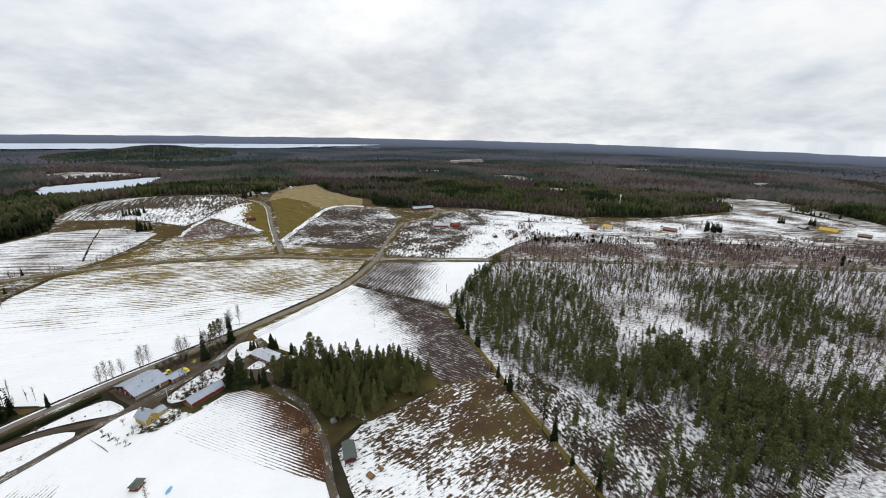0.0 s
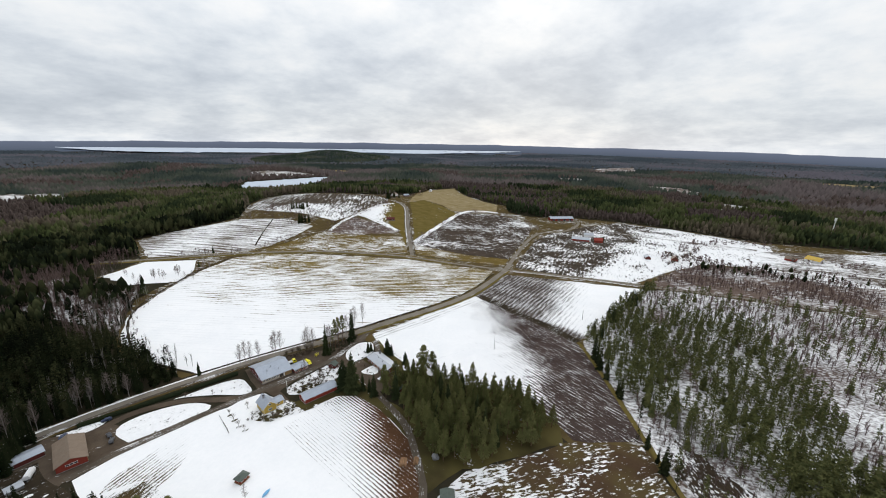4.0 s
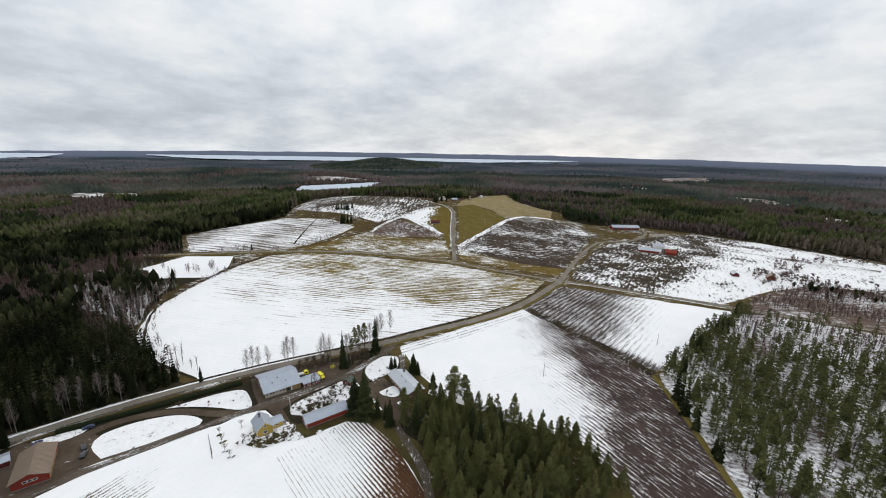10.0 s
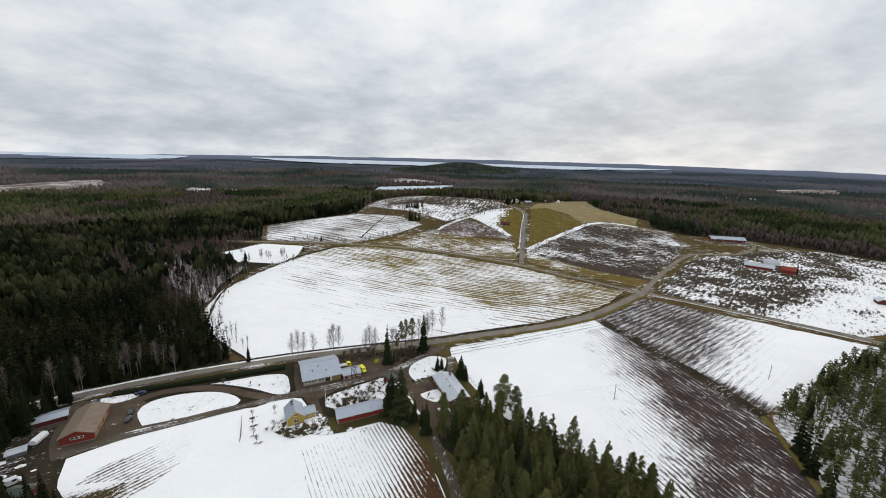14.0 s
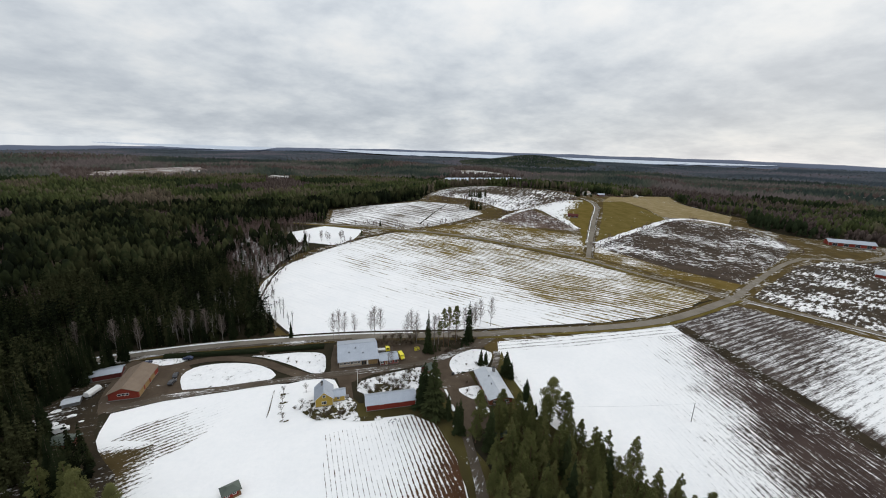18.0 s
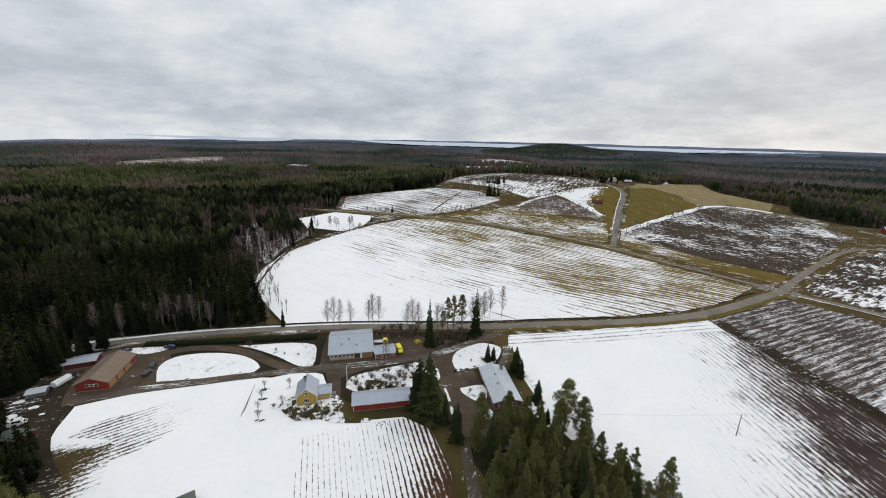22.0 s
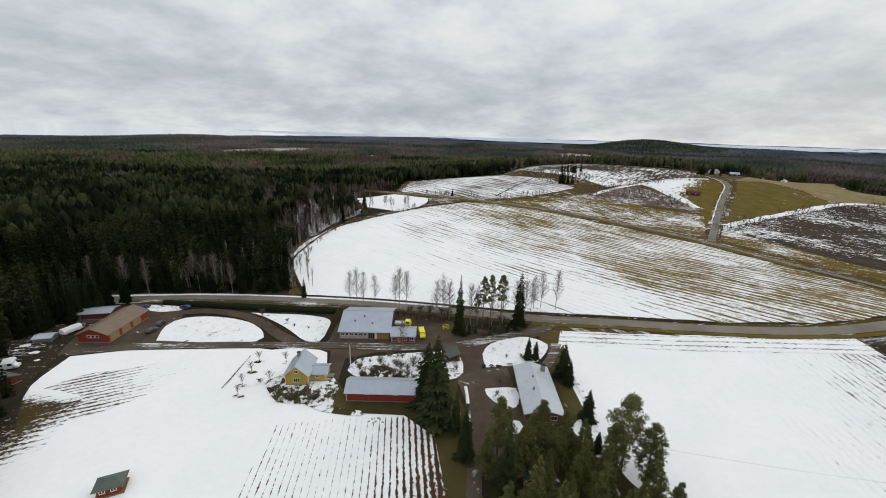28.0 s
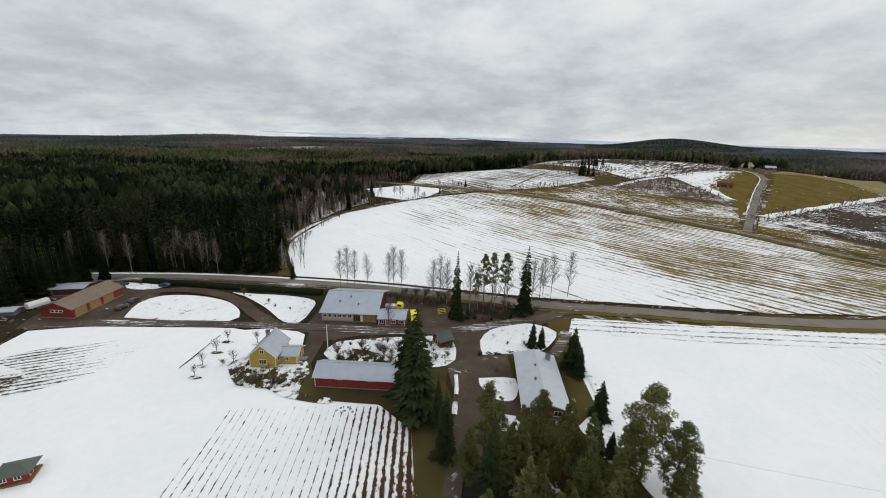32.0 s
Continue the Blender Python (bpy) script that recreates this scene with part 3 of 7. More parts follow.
CLEARINGS = [("scrub", [(-625, 1215), (-445, 1225), (-386, 1449), (-500, 1700), (-685, 1380)]), ("far_field", [(-234, 1290), (-194, 1440), (-60, 1420), (-58, 1215), (-168, 1200)]), ("straw_pale", [(-110, 1150), (-60, 1205), (-20, 1190), (-40, 1120)]),
             ("straw_pale", [(1831, -54), (1776, -195), (2021, -351), (2150, -154)]), ("far_field", [(1038, 69), (1005, 1), (1138, -1), (1160, 66)]), ("far_field", [(1126, -348), (1144, -505), (802, -600), (758, -570), (956, -494), (854, -376)]),
             ("straw_pale", [(816, 1630), (881, 1670), (966, 1519), (866, 1420), (831, 1523)]), ("far_field", [(518, 1650), (622, 1680), (724, 1476), (695, 1410), (540, 1500)]), ("scrub", [(1407, 361), (1465, 234), (1356, 145), (1320, 244)]),
             ("scrub", [(995, 1500), (1050, 1400), (1220, 1560), (1150, 1650)]), ("far_field", [(1344, 667), (1380, 560), (1470, 600), (1440, 690)]), ("scrub", [(2012, 794), (2130, 602), (2380, 700), (2250, 860)]), ("far_field", [(1549, -566), (1585, -631), (1705, -658), (1674, -603)])]
for kind, shape in CLEARINGS:
    draped("field", shape, M[kind], 0.5, "distant clearing in the woods with thin snow" if kind == "far_field" else "distant brown clearing in the woods", "field", 9, True)

# farm ground
draped("farm_yard", [(-140, 138), (-131, 148), (-107, 139), (-101, 128), (-90, 113), (-60, 115), (-43, 112), (-42, 127), (-40, 141), (-16, 139), (0, 134), (8, 127), (22, 120), (40, 130), (50, 129), (34, 117), (16, 113), (14, 106), (24, 97), (20, 74), (14, 60), (6, 62), (3, 90), (0, 110), (-24, 108), (-34, 104), (-34, 92), (-38, 91), (-40, 109), (-50, 110.8), (-75, 111), (-108, 109.6), (-127, 107), (-135, 100), (-146, 112)], M["yard"], 0.16, "muddy brown gravel farmyard", "ground", 0.6)
draped("lawn", [(-34, 92), (-32, 88), (-8, 90), (3, 92), (4, 60), (7, 30), (48, 28), (62, 0), (55, -28), (44, -36), (18, -22), (-2, -10), (-22, -8), (-8, 12), (-3, 50), (-4, 60), (-5, 68), (-11, 74), (-13, 76), (-25, 77), (-31, 78), (-35, 82)], M["lawn"], 0.21, "brown winter grass round the houses and grove", "grass", 1.7)
draped("lawn", [(-56, 91), (-52, 95), (-44, 97), (-37, 95), (-33, 88), (-33, 80), (-25, 78), (-25, 75.8), (-36, 78), (-41, 81), (-49, 82)], M["house_lawn"], 0.24, "patchy grass and snow round the yellow house", "grass", 1.6, True)
draped("lawn", [(-28.5, 98), (-24, 100), (-16, 97.5), (-11, 93.5), (-20, 91.8), (-27, 92.5)], M["house_lawn"], 0.31, "bare grass among the shrubs of the garden", "grass", 0.8, True)
for x, y in ((-62, 102.6), (-62, 96.8), (-62, 90), (-61, 85), (-54.5, 91), (-53, 102)):
    draped("lawn", [(x - 1.4, y - 0.7), (x + 0.4, y - 1.1), (x + 2.2, y - 0.3), (x + 1.0, y + 0.3), (x - 0.8, y + 0.4)], M["house_lawn"], 0.2, "thawed grass under an apple tree", "grass", 0.6, True)
draped("lawn", [(20, 98), (34, 98), (44, 112), (38, 95), (37, 56), (48, 28), (7, 30), (14, 60), (20, 74)], M["lawn"], 0.19, "brown grass with snow beside the cottage", "grass", 0.8)
draped("lawn", [(-160, 100), (-137, 95), (-125, 96), (-119, 85), (-109, 72), (-102, 58), (-110, 30), (-170, 20)], M["ditch"], 0.17, "dark weedy ground at the forest edge", "grass", 1.5)
# debris ground whose dark sheet also holds the shade of the forest
draped("yard_edge", [(-156, 84), (-124, 85), (-124.5, 95), (-126.5, 103), (-129.5, 109), (-132, 116), (-133.5, 130), (-147, 129), (-152, 112)], M["ditch"], 0.24, "dark trampled ground with debris beside the barn, tree shade painted in", "ground", 1.4)
for x, y, r0 in ((-137, 108, 1.6), (-141, 104, 2.0), (-135, 96, 1.3), (-144, 112.5, 1.8), (-132, 103.5, 0.9)):
    draped("snow_patch", [(x - r0, y), (x - 0.4 * r0, y - 0.6 * r0), (x + r0, y - 0.3 * r0), (x + 0.7 * r0, y + 0.5 * r0), (x - 0.3 * r0, y + 0.7 * r0)], M["garden"], 0.3, "dirty snow patch in the yard", "snow", 0.5, True)
for key, label, mat in (("island", "snow-covered lawn inside the drive", "lawn_snow"), ("hall_lawn", "snowy lawn beside the long house", "lawn_snow"), ("gate_lawn", "snowy garden patch with shrubs", "garden"), ("cottage_lawn", "snowy lawn before the cottage", "lawn_snow")):
    draped("snow_lawn", FIELD[key], M[mat], 0.26, label, "lawn", 0.9, True)
draped("snow_lawn", [(-127, 146.5), (-112, 145), (-108, 142.5), (-113, 139.5), (-121, 140.5)], M["garden"], 0.24, "trampled snow at the end of the hedge", "lawn", 0.8, True)
draped("snow_lawn", [(11, 87), (20.3, 87), (19.5, 80), (17, 78), (14, 79), (11, 84)], M["lawn_snow"], 0.24, "snow patch beside the cottage drive", "lawn", 0.4, True)
draped("snow_lawn", [(13.5, 73.5), (18, 73), (18, 69), (14, 68.5)], M["lawn_snow"], 0.24, "round snow patch beside the cottage", "lawn", 0.4, True)
draped("snow_lawn", [(31, 70), (37, 74), (39, 62), (34, 60)], M["lawn_snow"], 0.24, "snow patch behind the cottage", "lawn", 0.4, True)
ribbon("snow_bank", [(5.2, 88), (5.1, 84), (4.9, 80)], 0.9, M["lawn_snow"], 0.34, "low snow bank along the drive", "snow", 0.2, 0.4)
ribbon("snow_bank", [(4.6, 77.3), (4.3, 75), (4.2, 73)], 1.3, M["lawn_snow"], 0.34, "heap of old snow beside the drive", "snow", 0.25, 0.4)
ribbon("snow_bank", [(40.5, 96), (39.8, 82), (39.2, 72)], 1.4, M["headland"], 0.30, "thawing furrow along the lawn edge", "snow", 0.1, 0.7)
ribbon("lane", [(33, 98), (38.5, 106), (41, 112)], 3.2, M["gravel_icy"], 0.32, "snowy wheel tracks behind the cottage", "lane", 0.05, 0.3)

# wheel tracks across the stubble
for line in ([(29, 366), (84, 288), (134, 206), (160, 160)], [(72, 358), (118, 300), (162, 238), (185, 190)]):
    ribbon("wheel_track", line, 0.7, M["golden_snow"], 0.24, "straw-coloured wheel track across the snowy stubble", "track", 0.0, 0.3)

# roads
ROAD = {
    "main": [(-150, 151), (-129, 153), (-107, 154), (-82, 153), (-58, 151), (-30, 147.5), (3, 141), (38, 133), (74, 127), (111, 119), (150, 115), (189, 120), (237, 132)],
    "north": [(237, 132), (214, 190), (197, 245), (168, 291), (122, 338), (67, 376), (11, 411), (-37, 444), (-80, 480)],
    "south": [(237, 132), (266, 92), (301, 33), (320, -8), (352, -80), (390, -200), (440, -340), (520, -560)],
    "barn": [(237, 132), (322, 170), (397, 199), (447, 209), (479, 196), (510, 189), (568, 199), (584, 216), (554, 235)],
    "hill": [(202, 249), (247, 304), (308, 378), (362, 441), (385, 483), (390, 515), (372, 530), (350, 552)],
    "lane": [(-126, 108), (-110, 111.5), (-94, 112.5), (-75, 113), (-59, 113), (-42, 113), (-24, 111.5), (-11, 111), (4, 112), (20, 117), (38, 123), (52, 131)],
    "loop": [(-111, 116), (-112, 134), (-105, 139.5), (-94, 140), (-82, 136.5), (-71, 129.5), (-63, 121.5), (-53, 114)],
    "drive": [(6, 112), (8.5, 104), (8, 92), (7.5, 82), (6, 70), (4, 58)],
    "track": [(-62, -60), (-43, -27), (-32, -15), (-21, -4), (-11, 11), (-2, 28), (2, 45), (4, 58)],
}
for key, wdt in (("main", 11.0), ("north", 9.0), ("south", 10.0), ("barn", 10.0), ("hill", 11.0)):
    ribbon("road_verge", ROAD[key], wdt, M["verge"], 0.20, "dead grass verge beside the gravel road", "verge", 0.0, 1.2)
for key, wdt, mat in (("main", 6.0, "gravel"), ("north", 5.2, "gravel"), ("south", 6.0, "gravel"), ("barn", 5.0, "gravel"), ("hill", 5.0, "gravel")):
    ribbon("road", ROAD[key], wdt, M[mat], 0.32, "damp grey-brown gravel country road", "road", 0.12, 0.25)
ribbon("road_snow", ROAD["main"][:6], 2.2, M["gravel_icy"], 0.40, "packed snow along the edge of the road", "snow", 0.05, 0.9, shift=2.9)
ribbon("snow_bank", ROAD["main"][:7], 1.6, M["lawn_snow"], 0.30, "ploughed snow bank along the road", "snow", 0.3, 1.0, shift=-3.6)
ribbon("ditch_bank", ROAD["main"][3:10], 2.2, M["ditch"], 0.34, "dark weedy ditch along the road", "bank", 0.35, 0.9, shift=-5.2)
ribbon("ditch_bank", ROAD["main"][7:], 2.4, M["golden"], 0.32, "yellow grass verge along the road", "bank", 0.25, 0.8, shift=4.6)
ribbon("ditch_bank", ROAD["north"][1:], 4.5, M["golden"], 0.24, "golden dead grass along the gravel road", "bank", 0.2, 1.2, shift=-5.4)
ribbon("ditch_bank", ROAD["north"][1:7], 4.0, M["golden_snow"], 0.24, "straw-yellow grass strip beside the road", "bank", 0.2, 1.2, shift=5.2)
ribbon("lane", ROAD["lane"], 4.2, M["gravel_icy"], 0.30, "rutted gravel lane with icy snow", "lane", 0.08, 0.4)
ribbon("lane", ROAD["loop"], 4.6, M["yard"], 0.28, "curved muddy drive", "lane", 0.05, 0.5)
ribbon("lane", ROAD["drive"], 4.0, M["yard"], 0.30, "brown gravel drive to the cottage", "lane", 0.05, 0.4)
ribbon("lane", ROAD["track"], 3.6, M["track"], 0.30, "rutted forest track with slush", "lane", 0.04, 0.5)
ribbon("ditch_bank", [(157, 104), (156, 84), (153, 60), (151, 33), (146, 4)], 8.0, M["ditch"], 0.24, "dark ditch strip between the ploughed fields", "bank", 0.25, 1.2)
ribbon("snow_bank", [(153.5, 104), (151.8, 82), (149, 62), (147, 33), (142, 3)], 0.4, M["gravel_icy"], 0.34, "thin line of snow along the ditch", "snow", 0.15, 0.5)
ribbon("snow_bank", [(240, 124), (262, 91), (292, 42), (306, 12)], 1.0, M["lawn_snow"], 0.30, "line of snow along the road edge", "snow", 0.15, 0.6)
ribbon("ditch_bank", [(145, 3), (126, -17), (103, -39), (63, -75), (40, -97), (18, -117), (-10, -146)], 2.6, M["golden"], 0.28, "straw-yellow grass bank along the plantation", "bank", 0.5, 0.7)
ribbon("ditch_bank", [(-64, 160), (-83, 203), (-84, 240), (-75, 288), (-50, 323), (-6, 360), (36, 381)], 1.8, M["ditch"], 0.22, "brown ditch bank round the snow field", "bank", 0.3, 1.2)
ribbon("ditch_bank", [(66, 388), (98, 393), (140, 402), (176, 409)], 5.0, M["verge"], 0.24, "dark ditch between the hill fields", "bank", 0.3, 1.0)
ribbon("ditch_bank", [(176, 409), (213, 440), (264, 462), (318, 489)], 3.5, M["verge"], 0.24, "brown bank above the golden slope", "bank", 0.3, 1.0)
ribbon("ditch_bank", [(72, 406), (107, 462), (145, 517)], 1.6, M["ditch"], 0.24, "ditch line across the sloping field", "bank", 0.3, 1.0)
ribbon("snow_bank", [(247, 294), (319, 326), (377, 350), (447, 375), (490, 368), (512, 340)], 8.0, M["lawn_snow"], 0.3, "long snow drift along the field edge", "snow", 0.5, 3.0)
ribbon("snow_bank", [(263, 460), (271, 425), (268, 385), (262, 350)], 9.0, M["garden"], 0.3, "snow drift below the bushes of the hillside", "snow", 0.5, 3.5)
ribbon("snow_bank", [(180, 405), (215, 432), (262, 456), (332, 490), (372, 490)], 6.0, M["garden"], 0.32, "snow drift along the top of the golden slope", "snow", 0.5, 3.0)
ribbon("snow_bank", ROAD["hill"][:6], 1.3, M["gravel_icy"], 0.34, "old snow along the hill road", "snow", 0.2, 0.8, shift=3.6)
ribbon("snow_bank", ROAD["hill"][1:6], 0.9, M["garden"], 0.34, "thin snow along the hill road", "snow", 0.2, 0.8, shift=-3.4)


def lake(name, az0, az1, label):
    n, k = 160, 5
    verts, faces = [], []
    for i in range(n + 1):
        d = az0 + (az1 - az0) * i / n
        a = radians(d)
        near = min(4876.0, float(shore(d)) + 70 * noise.noise((d * 0.9, 1, 3.0)) + 45 * noise.noise((d * 2.7, 7, 3.0)))
        for j in range(k + 1):
            r = near + (4885 - near) * j / k
            verts.append((r * math.sin(a), r * math.cos(a), float(shore_height(r, d)) + 0.5))
    for i in range(n):
        for j in range(k):
            q = i * (k + 1) + j
            faces.append((q, q + k + 1, q + k + 2, q + 1))
    return tagged(sheet(name, verts, faces, M["ice"], True), label, "lake", kind="structure")


lake("water", -24.5, -5.8, "western arm of the ice-covered lake")
lake("water", 1.2, 57.8, "wide ice-covered lake on the horizon")
pond = draped("water", [(318, 1120), (360, 1260), (421, 1370), (485, 1360), (582, 1350), (684, 1350), (725, 1330), (656, 1262), (558, 1178), (456, 1130), (376, 1112)], M["ice"], 0.8, "small frozen lake beyond the hill", "lake", 8)


# the far wooded ridge that closes the view, its blue haze painted on
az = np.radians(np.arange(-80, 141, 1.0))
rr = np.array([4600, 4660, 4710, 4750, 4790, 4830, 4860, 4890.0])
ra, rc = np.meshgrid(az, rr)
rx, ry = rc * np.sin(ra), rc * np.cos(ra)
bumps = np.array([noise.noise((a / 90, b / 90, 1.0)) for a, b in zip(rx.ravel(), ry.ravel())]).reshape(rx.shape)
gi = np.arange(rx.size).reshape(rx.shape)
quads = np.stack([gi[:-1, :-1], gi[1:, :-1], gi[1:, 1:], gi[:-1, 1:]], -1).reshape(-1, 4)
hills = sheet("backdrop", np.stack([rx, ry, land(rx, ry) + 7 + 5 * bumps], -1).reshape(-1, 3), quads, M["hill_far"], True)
tagged(hills, "wooded ridge along the horizon, blue-grey with painted haze", "hills", kind="structure")

# ---- trees ----
def foliage(name, a, b, c, island):
    m, n = material(name, 0.9, 0.0)
    if island:
        r = n.add("ShaderNodeNewGeometry").outputs["Random Per Island"]
    else:
        r = n.add("ShaderNodeObjectInfo").outputs["Random"]
    col = n.ramp(r, [(0.0, a), (0.55, b), (1.0, c)])
    patch = n.noise(n.place, 0.35, 3.0)
    col = n.mix(n.ramp(patch, [(0.35, 0.0), (0.7, 0.5)]), col, tuple(0.5 * v for v in a))
    n.link(col, n.bsdf.inputs["Base Color"])
    return m


def canopy(name, a, b, c, zone, vary):
    """Woods seen from afar: stands of differing tone, single crowns differing little."""
    m, n = material(name, 0.95, 0.0)
    r = n.add("ShaderNodeNewGeometry").outputs["Random Per Island"]
    stand = n.math("ADD", n.math("MULTIPLY", n.noise(n.place, 1.0 / zone, 4.0, 0.5, 0.4), 0.8), n.math("MULTIPLY", n.noise(n.place, 6.0 / zone, 3.0), 0.2))
    col = n.ramp(stand, [(0.42, a), (0.50, b), (0.565, c)])
    hs = n.add("ShaderNodeHueSaturation")
    n.link(n.math("ADD", 1.0 - vary, n.math("MULTIPLY", r, 2 * vary)), hs.inputs["Value"])
    n.link(col, hs.inputs["Color"])
    n.link(hs.outputs[0], n.bsdf.inputs["Base Color"])
    return m


M["spruce"] = foliage("spruce_needles", (0.028, 0.037, 0.017), (0.04, 0.05, 0.021), (0.056, 0.064, 0.027), False)
M["pine"] = foliage("pine_needles", (0.112, 0.118, 0.044), (0.148, 0.15, 0.056), (0.188, 0.182, 0.073), False)
# shaded copy of the spruce needles: the gloom is put into the colour
M["spruce_shaded"] = foliage("shaded_spruce_needles", (0.013, 0.018, 0.009), (0.02, 0.026, 0.012), (0.03, 0.035, 0.016), False)
# needle tones lowered to hold the shade inside a dense stand
M["forest"] = canopy("shaded_forest_needles", (0.008, 0.0105, 0.006), (0.0165, 0.0205, 0.009), (0.034, 0.036, 0.0165), 34.0, 0.45)
M["mixed_forest"] = canopy("mixed_forest", (0.02, 0.027, 0.013), (0.055, 0.064, 0.024), (0.088, 0.07, 0.05), 190.0, 0.3)
# aerial haze is mixed into these two colours, paler and bluer further off
M["far_forest"] = canopy("hazed_distant_forest", (0.028, 0.036, 0.032), (0.052, 0.06, 0.044), (0.096, 0.078, 0.074), 480.0, 0.16)
M["farther_forest"] = canopy("hazed_far_shore_forest", (0.044, 0.054, 0.062), (0.066, 0.075, 0.084), (0.098, 0.09, 0.102), 800.0, 0.08)
M["hill_spruce"] = canopy("spruces_of_the_far_hill", (0.022, 0.03, 0.023), (0.034, 0.043, 0.03), (0.05, 0.055, 0.036), 120.0, 0.15)
M["pale_trunks"] = foliage("pale_birch_trunks", (0.15, 0.135, 0.12), (0.22, 0.2, 0.18), (0.32, 0.3, 0.27), True)
M["young"] = foliage("young_pine_needles", (0.07, 0.078, 0.032), (0.105, 0.11, 0.043), (0.15, 0.145, 0.056), True)
M["bare"] = foliage("bare_twigs", (0.112, 0.075, 0.067), (0.155, 0.108, 0.097), (0.205, 0.15, 0.137), True)
M["bare_woods"] = foliage("leafless_woods", (0.058, 0.043, 0.037), (0.08, 0.06, 0.052), (0.11, 0.085, 0.075), True)
M["bark"] = plain("grey_brown_bark", (0.09, 0.066, 0.048), (0.15, 0.11, 0.082), 3.0, 0.9, 0.1, relief=0.02)
M["pine_bark"] = plain("orange_pine_bark", (0.16, 0.09, 0.05), (0.10, 0.07, 0.05), 1.2, 0.9, 0.1, relief=0.02)
M["birch_bark"] = plain("birch_bark", (0.42, 0.39, 0.36), (0.14, 0.12, 0.11), 1.6, 0.8, 0.2)
M["twig"] = plain("birch_twigs", (0.13, 0.10, 0.088), (0.20, 0.165, 0.145), 2.0, 0.9, 0.1)
M["bush"] = plain("bare_shrub_twigs", (0.085, 0.065, 0.045), (0.13, 0.10, 0.07), 2.0, 0.9, 0.1)
M["hedge"] = plain("clipped_hedge", (0.012, 0.017, 0.009), (0.024, 0.028, 0.014), 2.5, 0.95, 0.0, relief=0.1)

rng = np.random.default_rng(7)


def tube(bm, a, b, ra, rb, sides=5):
    a, b = Vector(a), Vector(b)
    d = (b - a).normalized()
    u = d.orthogonal().normalized()
    v = d.cross(u)
    ring = []
    for p, r in ((a, ra), (b, rb)):
        ring.append([bm.verts.new(p + (u * math.cos(k * math.tau / sides) + v * math.sin(k * math.tau / sides)) * r) for k in range(sides)])
    for k in range(sides):
        bm.faces.new((ring[0][k], ring[0][(k + 1) % sides], ring[1][(k + 1) % sides], ring[1][k]))


def trunk_mesh(h, r, lean, sides=7):
    bm = bmesh.new()
    last = Vector((0, 0, -0.4))
    for i in range(5):
        u = (i + 1) / 5
        p = Vector((lean[0] * u * u, lean[1] * u * u, h * u))
        tube(bm, last, p, r * (1 - 0.88 * (i / 5)), r * (1 - 0.88 * u), sides)
        last = p
    return bm


def blade(bm, base, tip, width, droop):
    """A drooping spray of twigs: two bent strips crossing."""
    base, tip = Vector(base), Vector(tip)
    d = tip - base
    side = d.cross(Vector((0, 0, 1)))
    if side.length < 1e-4:
        side = Vector((1, 0, 0))
    side = side.normalized() * width
    mid = base + d * 0.55 + Vector((0, 0, droop))
    a, b, c, e = (bm.verts.new(p) for p in (base, mid + side, tip, mid - side))
    low = bm.verts.new(mid - Vector((0, 0, width * 1.3)))
    bm.faces.new((a, b, c))
    bm.faces.new((a, c, e))
    bm.faces.new((a, low, c))


def spruce_crown(h, rad, seed, bare=0.06):
    r = random.Random(seed)
    bm = bmesh.new()
    z = h * bare
    while z < h * 0.985:
        u = (z - h * bare) / (h * (1 - bare))
        reach = rad * (1 - u) ** 0.72 * r.uniform(0.62, 1.12) + 0.12
        count = max(5, int(6 + 10 * (1 - u)))
        off = r.uniform(0, math.tau)
        for k in range(count):
            a = off + k * math.tau / count + r.uniform(-0.25, 0.25)
            q = reach * r.uniform(0.5, 1.15)
            base = (0, 0, z + r.uniform(-0.1, 0.25))
            tip = Vector((math.cos(a) * q, math.sin(a) * q, z - q * r.uniform(0.15, 0.45) + 0.1))
            blade(bm, base, tip, 0.11 * q + 0.12, 0.12 * q)
            for s in (-1, 1):
                b2 = tip * 0.5 + Vector((0, 0, z)) * 0.5
                t2 = b2 + Vector((math.cos(a + s * 0.7), math.sin(a + s * 0.7), -0.35)) * q * 0.42
                blade(bm, b2, t2, 0.10 * q + 0.08, 0.03)
        z += h * 0.028 * r.uniform(0.8, 1.25) + 0.12
    blade(bm, (0, 0, h * 0.94), (0.05, 0, h * 1.02), 0.12, 0)
    return bm


def clump(bm, c, rad, count, r, size):
    for _ in range(count):
        d = Vector((r.gauss(0, 1), r.gauss(0, 1), r.gauss(0, 0.75))).normalized()
        p = c + d * rad * r.uniform(0.35, 1.0)
        t = Vector((r.gauss(0, 1), r.gauss(0, 1), r.gauss(0, 0.6))).normalized()
        s = t.cross(d)
        s = s.normalized() * size * r.uniform(0.6, 1.2) if s.length > 1e-3 else Vector((size, 0, 0))
        q = (d * 0.8 + t).normalized() * size * r.uniform(0.9, 1.6)
        bm.faces.new([bm.verts.new(v) for v in (p - s * 0.6, p + s * 0.6, p + q)])


